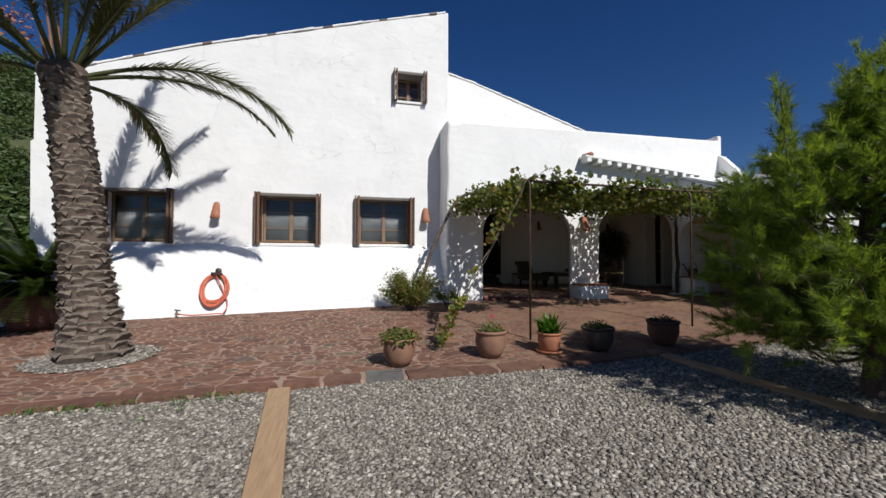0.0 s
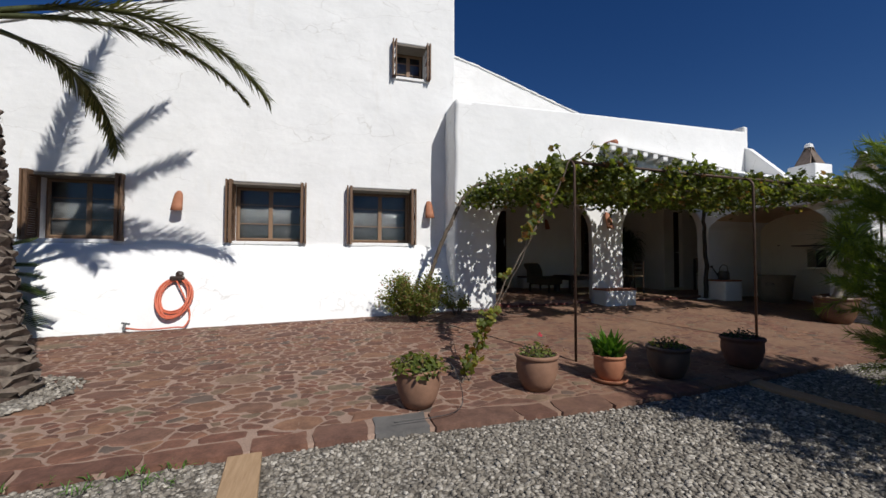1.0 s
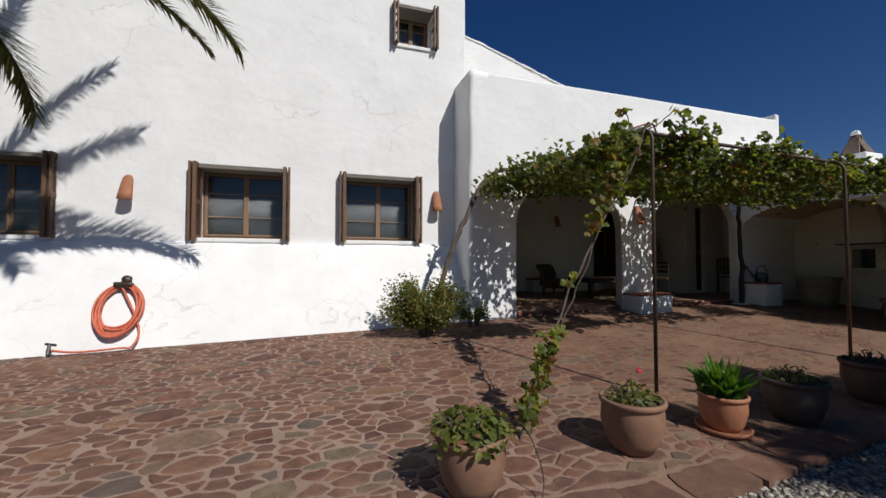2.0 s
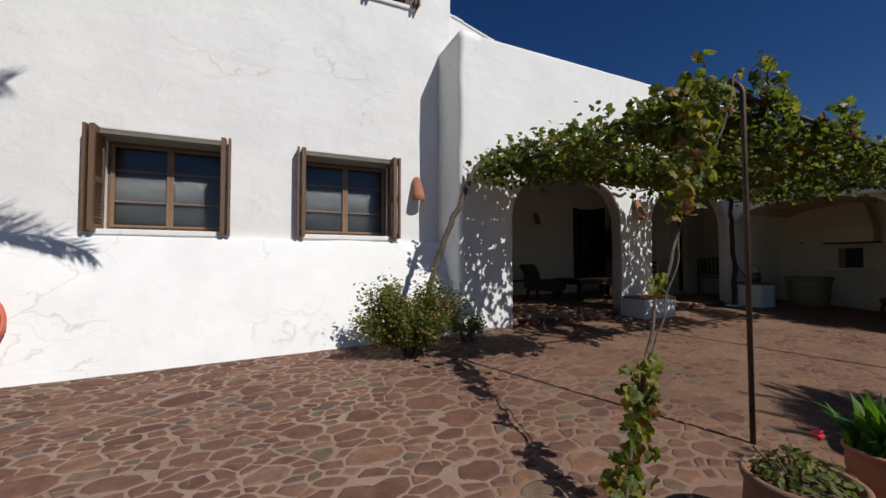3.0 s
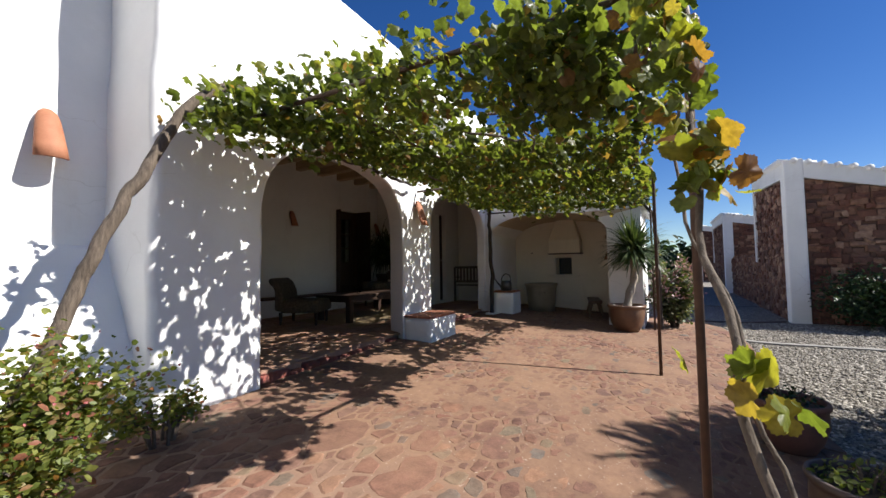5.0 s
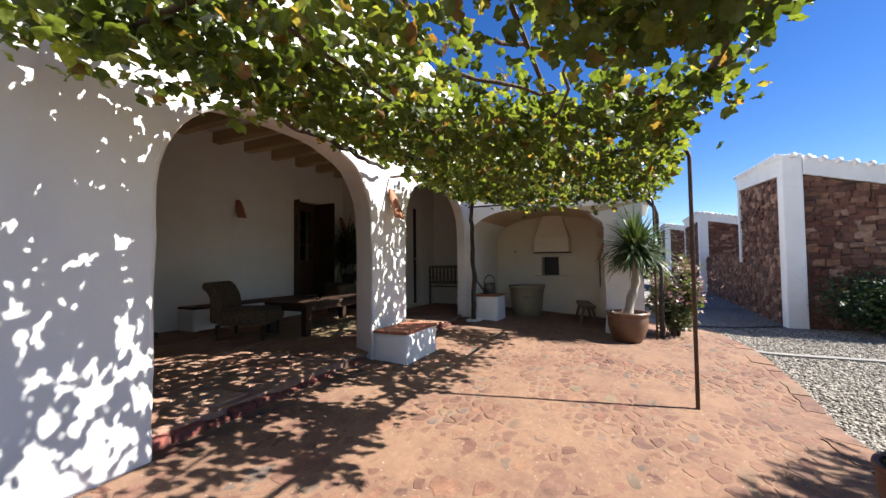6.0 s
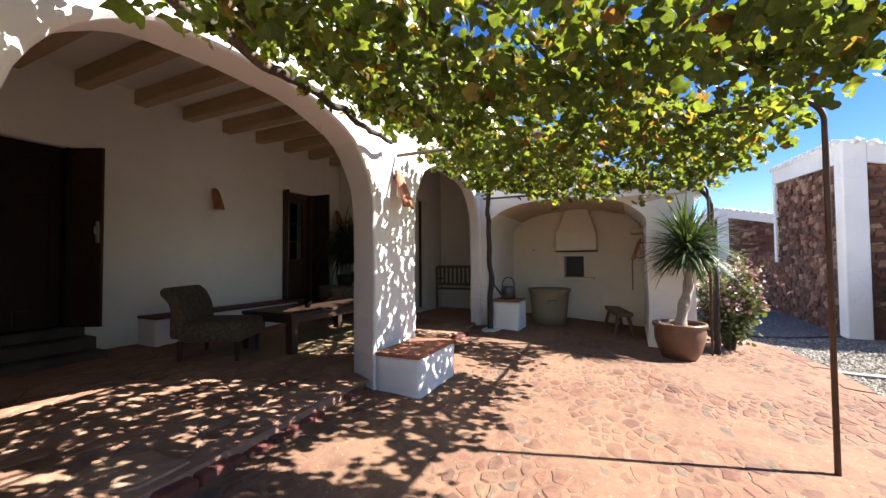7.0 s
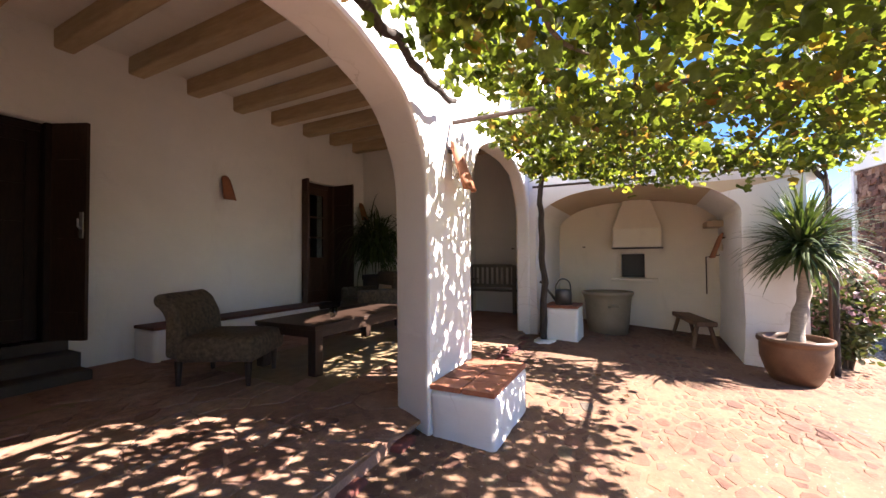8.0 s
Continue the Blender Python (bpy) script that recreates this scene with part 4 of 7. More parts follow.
# steps at the first door
for n, (y0, z1) in enumerate(((11.38, 0.51), (11.60, 0.633))):
    bm = bmesh.new()
    box(bm, 3.2, y0, FLOOR_Z - 0.015, 4.56, BACK_Y - 0.003 if n else 11.61, z1, bevel=0.015)
    tagged(solid("step", bm, M_STEP, "worn grey stone step before the door", "step", kind=""), group="door steps")

# ---- masonry benches ----
def masonry_bench(name, x0, y0, z0, x1, y1, z1, label, tiles=(1, 3), turn=0, tile=M_TILE):
    b = thing(name, (x0, y0, z0), label, "bench", turn=turn)
    bm = bmesh.new()
    box(bm, 0, 0, -0.1, x1 - x0, y1 - y0, z1 - z0 - 0.03, bevel=0.035)
    bmesh.ops.subdivide_edges(bm, edges=[e for e in bm.edges if e.calc_length() > 0.2], cuts=5, use_grid_fill=True)
    for v in bm.verts:
        v.co += Vector([0.011 * noise.noise(v.co * 4 + Vector((x0 + 7 * k, y0, k))) for k in range(3)]) * (1.0 if v.co.z < z1 - z0 - 0.04 else 0.3)
    part("body", bm, M_WALL, b, smooth=True)
    nx, ny = tiles
    for i in range(nx):
        for j in range(ny):
            bm = bmesh.new()
            dx, dy = (x1 - x0) / nx, (y1 - y0) / ny
            box(bm, i * dx + 0.004, j * dy + 0.004, z1 - z0 - 0.032, (i + 1) * dx - 0.004, (j + 1) * dy - 0.004, z1 - z0, bevel=0.004)
            part("seat_tile", bm, tile, b)
    return b


masonry_bench("pillar_bench", 5.12, 7.97, 0.27, 5.86, 8.40, 0.64, "low white plastered bench topped with clay tiles at the pillar", (4, 2), 1.5)
masonry_bench("wall_bench", 5.05, 11.45, FLOOR_Z - 0.02, 7.25, BACK_Y - 0.01, 0.77, "long white plastered bench with clay tile seat along the wall", (9, 1), tile=M_POTRED)
masonry_bench("plant_block", 8.22, 7.98, 0.3, 8.72, 8.42, 0.79, "white plastered block topped with clay tiles", (2, 2))

# red brick lip of the porch floor
def lip(x0, y0, x1, y1):
    n = int(math.hypot(x1 - x0, y1 - y0) / 0.125)
    e = tagged(thing("floor_edge", (x0, y0, FLOOR_Z - 0.09), "worn red brick edge of the porch floor", "edging", turn=math.degrees(math.atan2(y1 - y0, x1 - x0))), kind="structure")
    u = 0.0
    while u < n * 0.125 - 0.1:
        w = rnd.uniform(0.10, 0.24)
        if rnd.random() > 0.12:
            bm = bmesh.new()
            box(bm, u + 0.006, -0.125 + 0.055 * rnd.random(), -0.09, u + w - 0.004, 0.03, 0.012 + 0.038 * rnd.random(), bevel=0.02)
            for v in bm.verts:
                v.co += 0.016 * noise.noise_vector(v.co * 9 + Vector((x0 * 7, y0, 0)))
            part("brick", bm, M_RED, e, smooth=True)
        u += w


lip(2.86, 8.41, 5.03, 8.555)
lip(5.97, 8.60, 8.40, 8.70)

# ---- hose on the wall ----
hose = thing("garden_hose", (-2.54, batter(0.6) - 0.045, 0.60), "coiled orange garden hose hung on the wall", "hose")
hose.matrix_world = pose(-2.54, batter(0.6) - 0.045, 0.60, -26, 0, 0)
bm = bmesh.new()
path = []
for n in range(10 * 36):
    a = 2 * math.pi * n / 36
    k = n / 360
    sag = 0.86 + 0.14 * k
    path.append((0.215 * (1.0 + 0.16 * math.sin(7 * k * 6)) * math.sin(a), -0.01 - 0.04 * math.sin(k * 17) ** 2, 0.045 + (0.325 + 0.05 * math.sin(k * 31)) * math.cos(a) * sag - 0.02 * math.sin(3 * k)))
path += bend([path[-1], (0.24, -0.02, -0.2), (0.22, -0.02, -0.44), (0.1, -0.03, -0.46), (-0.3, -0.03, -0.48), (-0.55, -0.02, -0.44)], 8)[1:]
tube(bm, path, 0.0125, 6)
part("hose", bm, M_HOSE, hose, smooth=True)
bm = bmesh.new()
box(bm, -0.1, -0.1, 0.3, 0.1, 0.06, 0.36, bevel=0.02)
lathe(bm, [(0.05, 0), (0.06, 0.02), (0.045, 0.06), (0.0, 0.08)], 14, pose(0.02, -0.03, 0.40, 90, 0, 0))
part("hanger", bm, M_DARKWOOD, hose, "dark wooden hose hanger")
bm = bmesh.new()
tube(bm, [(-0.55, -0.04, -0.5), (-0.56, -0.04, -0.38)], 0.018, 8)
tube(bm, [(-0.60, -0.04, -0.37), (-0.50, -0.04, -0.39)], 0.014, 8)
part("tap", bm, M_BLACK, hose, "small black tap")

# ---- leaves ----
def blades(name, items, parent, mat_, label="", smooth=True):
    """One mesh from many leaves: items are (verts, faces) pairs."""
    vs, fs, o = [], [], 0
    for v, f in items:
        vs.append(v)
        fs += [tuple(int(i) + o for i in q) for q in f]
        o += len(v)
    me = bpy.data.meshes.new(name)
    me.from_pydata(np.concatenate(vs).tolist(), [], fs)
    me.materials.append(mat_)
    if smooth:
        me.shade_smooth()
    ob = new(name, me)
    ob.parent = parent
    return tagged(ob, label, kind="stuff")


def frames_of(normals, spin, tips=None):
    """Turning matrices whose z is the normal; x by chance, or along the tips."""
    z = normals / np.linalg.norm(normals, axis=1)[:, None]
    ref = np.stack([np.cos(spin), np.sin(spin), 0 * spin], 1) if tips is None else tips
    x = ref - (ref * z).sum(1)[:, None] * z
    x /= np.linalg.norm(x, axis=1)[:, None] + 1e-9
    y = np.cross(z, x)
    return np.stack([x, y, z], 2)


def scatter(shape, faces, centres, normals, sizes, rng, tips=None):
    """Many copies of a leaf shape, as (verts, faces) pairs."""
    R = frames_of(normals, rng.uniform(0, 6.28, len(centres)), tips)
    out = []
    for c, r, s in zip(centres, R, sizes):
        out.append(((shape * s) @ r.T + c, faces))
    return out


# five-lobed vine leaf, cupped
ang = np.radians([0, 18, 35, 52, 72, 95, 118, 150, 172, 188, 210, 242, 265, 288, 308, 325, 342])
rad = np.array([1.04, 0.92, 0.79, 0.92, 1.0, 0.82, 0.93, 0.86, 0.38, 0.38, 0.86, 0.93, 0.82, 1.0, 0.92, 0.79, 0.92])
VINE_LEAF = np.concatenate([[[0, 0, 0.0]], np.stack([rad * np.cos(ang), rad * np.sin(ang), -0.36 * rad ** 2 + 0.17 * np.cos(3 * ang) + 0.06 * np.sin(5 * ang)], 1)]) * 0.5
VINE_FACES = [(0, k + 1, (k + 1) % 17 + 1) for k in range(17)]
# finer leaf with a toothed rim and a wavy blade, for shoots seen close by
def lobed(n, cup, ruffle):
    """Leaf of n rim points with a toothed edge, and the faces that span it."""
    a = ang if n == 17 else np.linspace(0, 2 * math.pi, n, endpoint=False)
    r = np.interp(a, np.append(ang, 2 * math.pi), np.append(rad, rad[0])) * (1 + 0.045 * np.where(np.arange(n) % 2, 1, -1))
    w = -cup * r ** 2 + 0.10 * np.cos(3 * a + ruffle) + ruffle * np.sin(7 * a)
    v = np.concatenate([[[0, 0, 0.05]], np.stack([0.55 * r * np.cos(a), 0.55 * r * np.sin(a), 0.45 * w + 0.03 * np.cos(5 * a)], 1), np.stack([r * np.cos(a), r * np.sin(a), w], 1)]) * 0.5
    f = [(0, k + 1, (k + 1) % n + 1) for k in range(n)] + [(k + 1, k + n + 1, (k + 1) % n + n + 1, (k + 1) % n + 1) for k in range(n)]
    return v, f


FINE_LEAF, FINE_FACES = lobed(52, 0.24, 0.05)
# pointed oval leaf folded along its rib
OVAL = np.array([[0, 0, 0], [0.32, 0.30, 0.06], [0.75, 0.25, 0.03], [1.0, 0, -0.08], [0.75, -0.25, 0.03], [0.32, -0.30, 0.06], [0.5, 0, -0.02]])
OVAL_FACES = [(0, 6, 1), (1, 6, 2), (2, 6, 3), (3, 6, 4), (4, 6, 5), (5, 6, 0)]


def sword(length, width, droop, az, el, base, rng, segs=5):
    """A long narrow leaf that starts at base and bends down."""
    pts, d = [], np.array([math.cos(az) * math.cos(el), math.sin(az) * math.cos(el), math.sin(el)])
    p = np.array(base, float)
    side = np.array([-math.sin(az), math.cos(az), 0.0])
    vs = []
    for k in range(segs + 1):
        t = k / segs
        w = width * (0.55 + 0.9 * t if t < 0.4 else 1.52 * (1 - t) + 0.0) * 0.5
        n = np.cross(d, side)
        vs += [p + side * w - n * 0.12 * w, p - n * -0.25 * w, p - side * w - n * 0.12 * w]
        d = d + np.array([0, 0, -droop * (0.4 + t)]) / segs
        d /= np.linalg.norm(d)
        p = p + d * length / segs
    fs = []
    for k in range(segs):
        a = 3 * k
        fs += [(a, a + 1, a + 4, a + 3), (a + 1, a + 2, a + 5, a + 4)]
    return np.array(vs), fs


rng = np.random.default_rng(11)

# ---- vine pergola ----
pergola = thing("pergola", (2.48, 5.14, 0.08), "rusty steel pipe pergola along the terrace", "pergola")
def pipe(name, pts, r):
    bm = bmesh.new()
    tube(bm, [Vector(p) - Vector((2.48, 5.14, 0.08)) for p in pts], r, 10)
    part(name, bm, M_IRON, pergola, smooth=True)


def hoop(x, y, z0, ztop, yend):
    """Post that turns over in a round bend towards the house."""
    pts = [(x, y, z0 - 0.05), (x, y, ztop - 0.16)]
    pts += [(x + 0.003, y + 0.14 * (1 - math.cos(a)), ztop - 0.16 + 0.14 * math.sin(a)) for a in np.linspace(0.15, 1.57, 7)]
    return pts + [(x, yend, ztop - 0.0)]


pipe("post", hoop(2.48, 5.14, 0.06, 2.40, 8.16), 0.0155)
pipe("post", hoop(5.485, 5.355, 0.10, 2.40, 8.40), 0.0165)
pipe("post", hoop(8.45, 5.50, 0.10, 2.42, 8.60), 0.0155)
pipe("rail", [(2.48, 5.32, 2.385), (5.48, 5.50, 2.39), (8.45, 5.65, 2.41)], 0.018)
for y in (6.2, 7.1):
    pipe("rail", [(2.48, y, 2.37), (5.48, y + 0.12, 2.37), (8.45, y + 0.2, 2.39)], 0.012)

vine = thing("grapevine", (1.25, 7.75, 0.2), "old grapevine with green and yellowing leaves over the pergola", "vine")
OFF = Vector((1.25, 7.75, 0.2))


def cane(name, pts, r0, r1, knots=8, wob=0.03, seed=0, bark=M_BARK):
    line_ = bend(pts, knots)
    out = []
    for k, p in enumerate(line_):
        w = Vector((noise.noise((k * 0.35, seed, 0)), noise.noise((k * 0.35, seed, 7)), noise.noise((k * 0.35, seed, 13)))) * wob
        out.append(p + w - OFF)
    n = len(out)
    rr = [(r0 + (r1 - r0) * k / (n - 1)) * (1 + 0.18 * noise.noise((k * 0.8, seed, 3))) for k in range(n)]
    bm = bmesh.new()
    tube(bm, out, rr, 8)
    part(name, bm, bark, vine, smooth=True)
    return line_


cane("trunk", [(1.16, 7.70, 0.18), (1.45, 7.80, 0.98), (1.60, 7.80, 1.42), (1.80, 7.82, 1.84), (2.06, 7.84, 2.34), (2.40, 7.85, 2.60), (2.8, 7.92, 2.56), (3.1, 7.97, 2.44), (3.8, 8.12, 2.42)], 0.038, 0.028, 10, 0.018, 1)
cane("trunk", [(1.02, 4.83, 0.02), (1.30, 4.99, 0.5), (1.63, 5.11, 1.0), (1.95, 5.16, 1.5), (2.26, 5.14, 2.0), (2.5, 5.2, 2.40), (3.1, 5.6, 2.45)], 0.0095, 0.008, 8, 0.025, 2)
cane("trunk", [(1.10, 4.86, 0.02), (1.38, 5.03, 0.55), (1.70, 5.09, 1.05), (2.0, 5.2, 1.52), (2.35, 5.2, 2.1), (2.55, 5.4, 2.4)], 0.005, 0.004, 8, 0.03, 3)
cane("trunk", [(8.16, 8.40, 0.33), (8.17, 8.40, 1.2), (8.15, 8.42, 2.0), (8.1, 8.38, 2.45), (7.4, 8.0, 2.5), (6.2, 7.2, 2.45)], 0.047, 0.024, 8, 0.03, 4, M_BARKDARK)
cane("trunk", [(8.62, 5.42, 0.12), (8.60, 5.42, 1.2), (8.62, 5.44, 1.9), (8.5, 5.5, 2.2), (8.3, 5.8, 2.45), (7.6, 6.6, 2.42)], 0.04, 0.022, 8, 0.03, 5, M_BARKDARK)
cane("cane", [(3.78, 8.11, 2.42), (4.2, 8.16, 2.45), (4.7, 8.22, 2.42), (5.3, 8.30, 2.46)], 0.03, 0.018, 8, 0.045, 6, M_BARKDARK)
cane("cane", [(2.7, 7.9, 2.50), (3.2, 7.4, 2.46), (3.9, 6.9, 2.44), (4.9, 6.6, 2.43)], 0.022, 0.012, 8, 0.06, 7)
for k in range(26):
    a = Vector((rng.uniform(2.8, 7.4), rng.uniform(5.8, 7.5), 2.38))
    b2 = a + Vector((rng.uniform(-1.2, 1.2), rng.uniform(-0.5, 0.5), rng.uniform(-0.12, 0.12)))
    c = (a + b2) / 2 + Vector((rng.uniform(-0.2, 0.2), rng.uniform(-0.2, 0.2), rng.uniform(-0.1, 0.14)))
    cane("cane", [a, c, b2], 0.013, 0.006, 6, 0.05, 20 + k)

cent, norm_, size = [], [], []
def put_leaf(p, n, s):
    cent.append(p)
    norm_.append(n)
    size.append(s)


for k in range(26000):
    x = rng.uniform(1.95, 8.2)
    house = 8.02 if x < 2.7 else front_y(x) - 0.13
    south = 5.18 if 2.9 < x < 4.2 else 5.38
    y = rng.uniform(south, house)
    rim = min(x - 1.95 if y > 7.45 else (x - 2.3) * 0.9, 8.2 - x, (y - south) * 1.6, (house - y) * (0.9 if 3.1 < x < 5.4 else 3.0) + (0.1 if x > 5.6 else 0.0))
    hole = math.hypot(x - 3.35, (y - 6.35) * 0.9)
    if hole < 0.85 and rng.random() > 0.12 + hole * 0.85:
        continue
    if rng.random() > 0.25 + rim * 2.2 + 0.5 * noise.noise((x * 2.2, y * 2.2, 5.0)):
        continue
    d = noise.noise((x * 1.1, y * 1.1, 3.3)) + 0.45 * noise.noise((x * 3.1, y * 3.1, 8.1))
    if d < -0.28 or rng.random() > (0.95 if 3.0 < x < 5.0 and y < 6.3 and hole > 0.7 else 0.80 if x < 4.5 else 0.56):
        continue
    lump = 0.10 * noise.noise((x * 0.9, y * 0.9, 1.0))
    z = 2.40 + lump + min(0.13, rng.normal(0, 0.08)) - 0.17 * rng.random() ** 2 + 0.05 * max(0.0, min(1.0, x - 5.0))
    z += 0.30 * rng.random() ** 1.4 * math.exp(-((x - 2.6) / 0.55) ** 2) * min(1.0, max(0.0, (y - 6.4) * 1.5))
    if y > 7.6 and x > 2.9:
        z = 2.46 + 0.035 * rng.normal() if y > 7.8 else max(z, 2.36)
    if x < 2.4:
        z -= 0.12 * rng.random()
    put_leaf((x, y, z), (rng.normal(0.15, 0.55), rng.normal(-0.25, 0.55), rng.uniform(0.15, 1.0)), rng.uniform(0.045, 0.102))
# denser tangle at the west edge, over the first post and at the wall
for k in range(600):
    x, y = (rng.uniform(2.3, 3.5), rng.uniform(5.34, 5.95)) if k < 430 else (rng.uniform(2.15, 3.3), rng.uniform(7.3, 7.95))
    put_leaf((x, y, 2.37 + min(0.11, rng.normal(0, 0.06)) - 0.16 * rng.random() ** 2), (rng.normal(-0.1, 0.6), rng.normal(-0.25, 0.6), rng.uniform(0.1, 1.0)), rng.uniform(0.05, 0.112))
# shoots that stand up or hang down
for sx, sy, ex, ey, ez, n in ((2.45, 5.4, 2.36, 5.3, 2.53, 9), (2.55, 5.3, 2.76, 5.14, 2.57, 7), (3.0, 5.3, 2.9, 5.2, 2.54, 14), (3.6, 5.6, 3.7, 5.5, 2.60, 14), (4.5, 5.4, 4.4, 5.3, 2.58, 12), (6.5, 5.5, 6.6, 5.4, 2.6, 12), (3.4, 7.6, 3.3, 7.5, 2.75, 16), (2.6, 7.8, 2.4, 7.6, 2.66, 18)):
    cane("cane", [(sx, sy, 2.36), ((sx + ex) / 2 + 0.03, (sy + ey) / 2, (2.38 + ez) / 2), (ex, ey, ez)], 0.007, 0.004, 5, 0.02, int(sx * 100))
    for k in range(n):
        t = rng.random()
        put_leaf((sx + (ex - sx) * t + rng.normal(0, 0.032), sy + (ey - sy) * t + rng.normal(0, 0.032), 2.38 + (ez - 2.38) * t + rng.normal(0, 0.04)), rng.normal(0, 1, 3) + [0, -0.3, 0.4], rng.uniform(0.055, 0.105))
# the leafy rope beside the first post
main = (list(cent), list(norm_), list(size))
cent, norm_, size = [], [], []
for z0, z1, n in ((1.4, 2.35, 135), (1.02, 1.14, 8), (0.12, 0.74, 88)):
    for k in range(n):
        z = rng.uniform(z0, z1)
        t = z / 2.4
        x, y = 1.0 + 1.42 * t, 4.85 + 0.62 * t - 0.24 * t * t
        put_leaf((x + rng.normal(0, 0.045), y + rng.normal(0, 0.045), z), rng.normal(0, 1, 3) + [-0.3, -0.6, 0.3], rng.uniform(0.05, 0.10))
for k in range(34):
    put_leaf((2.17 + rng.normal(0, 0.07), 5.27 + rng.normal(0, 0.08), rng.uniform(1.7, 2.33)), rng.normal(0, 1, 3) + [0, -0.4, 0.3], rng.uniform(0.055, 0.10))
blades("leaves", scatter(FINE_LEAF, FINE_FACES, np.array(cent) - np.array(OFF), np.array(norm_), np.array(size), rng), vine, M_ROPE, "yellowing vine leaves along the hanging shoot")
sprays = []
for k, (cup, ruffle) in enumerate(((0.18, 0.04), (0.42, 0.07), (-0.22, 0.06), (0.62, 0.03))):
    shape, faces = lobed(17, cup, ruffle)
    sprays += scatter(shape, faces, np.array(main[0][k::4]) - np.array(OFF), np.array(main[1][k::4]), np.array(main[2][k::4]), rng)
blades("leaves", sprays, vine, M_VINE, "broad green, yellow and russet vine leaves")


# ---- shrubs ----
def shrub(name, at, rx, ry, h, count, leaf, mat_, label, category="shrub", stems=14, flowers=None, seed=1, low=0.1, near=0.35, spread=0.11):
    """Stems from one root and a loose, uneven crown of leaves."""
    g = np.random.default_rng(seed)
    s = thing(name, at, label, category)
    bm = bmesh.new()
    tips = []
    for k in range(stems):
        a, r = g.uniform(0, 6.28), g.uniform(0.3, 0.95)
        tip = Vector((rx * r * math.cos(a), ry * r * math.sin(a), h * g.uniform(0.55, 0.98) * (1 - 0.35 * r)))
        mid = tip * 0.5 + Vector((0, 0, 0.15 * h))
        tube(bm, bend([(0.05 * math.cos(a), 0.05 * math.sin(a), -0.05), mid, tip], 4), [0.012 - 0.001 * i for i in range(9)], 5)
        tips.append(tip)
    part("stem_work", bm, M_BARK, s, kind="stuff")
    c, n_, z_ = [], [], []
    while len(c) < count:
        t = tips[g.integers(len(tips))]
        k = g.uniform(near, 1.05)
        p = np.array(t) * k + g.normal(0, 1, 3) * np.array([rx, ry, h]) * spread
        if p[2] < low:
            continue
        c.append(p)
        n_.append(g.normal(0, 0.7, 3) + [0, 0, 0.7])
        z_.append(leaf * g.uniform(0.6, 1.3))
    blades("leaves", scatter(OVAL, OVAL_FACES, np.array(c), np.array(n_), np.array(z_), g), s, mat_)
    if flowers:
        fm, fn, fs_ = flowers
        c = [np.array(tips[g.integers(len(tips))]) * g.uniform(0.85, 1.12) + g.normal(0, 0.09, 3) for k in range(fn)]
        blades("blossom", scatter(VINE_LEAF, VINE_FACES, np.array(c), g.normal(0, 1, (fn, 3)) + [0, 0, 0.5], fs_ * g.uniform(0.7, 1.3, fn), g), s, fm)
    return s


shrub("geranium_bush", (1.15, 7.60, rise(1.1, 7.6)), 0.70, 0.46, 0.90, 13500, 0.036, M_BUSH, "loose green bush with reddish tips against the white wall", stems=52, flowers=(M_BUDS, 150, 0.017), seed=3, near=0.35, spread=0.075)
shrub("small_bush", (1.95, 7.88, rise(2.0, 7.9)), 0.30, 0.2, 0.36, 900, 0.036, M_BUSH, "low dark green bush at the foot of the wall", stems=12, seed=4)
shrub("oleander", (9.08, 5.20, rise(9.1, 5.2)), 0.46, 0.40, 1.40, 3600, 0.075, M_OLEANDER, "pale oleander bush with faded pink flowers", stems=34, flowers=(M_FLOWER, 800, 0.045), seed=5)
shrub("lane_bush", (10.7, 1.85, 0.02), 0.66, 1.05, 1.2, 7500, 0.06, M_HEDGE, "dense dark green bush before the stone house", stems=40, seed=6)


# ---- potted plants ----
def pot(name, at, r, h, mat_, label, fill=0.86, rim=0.03, belly=1.0, turn=0, saucer=False, group="potted plants"):
    p = thing(name, at, label, "plant pot", group, turn)
    bm = bmesh.new()
    prof = [(r * 0.62, 0.0), (r * 0.80 * belly, h * 0.22), (r * 0.95 * belly, h * 0.55), (r * 0.94, h * 0.82), (r * 0.93, h * 0.88), (r * 1.0, h * 0.90), (r * 1.02, h * 0.95), (r * 1.0, h), (r * 0.90, h), (r * 0.87, h * 0.9), (r * 0.84, h * 0.8)]
    lathe(bm, prof, 36, None, 0.008)
    part("pot", bm, mat_, p, smooth=True)
    bm = bmesh.new()
    lathe(bm, [(r * 0.86, h * fill), (r * 0.5, h * fill + 0.015), (0.0, h * fill + 0.02)], 18)
    part("soil", bm, M_SOIL, p, smooth=True)
    if saucer:
        bm = bmesh.new()
        lathe(bm, [(r * 0.8, -0.005), (r * 1.05, 0.0), (r * 1.1, 0.03), (r * 1.03, 0.03), (r * 0.9, 0.012), (0.0, 0.012)], 28)
        part("saucer", bm, M_TERRA, p, smooth=True)
    return p


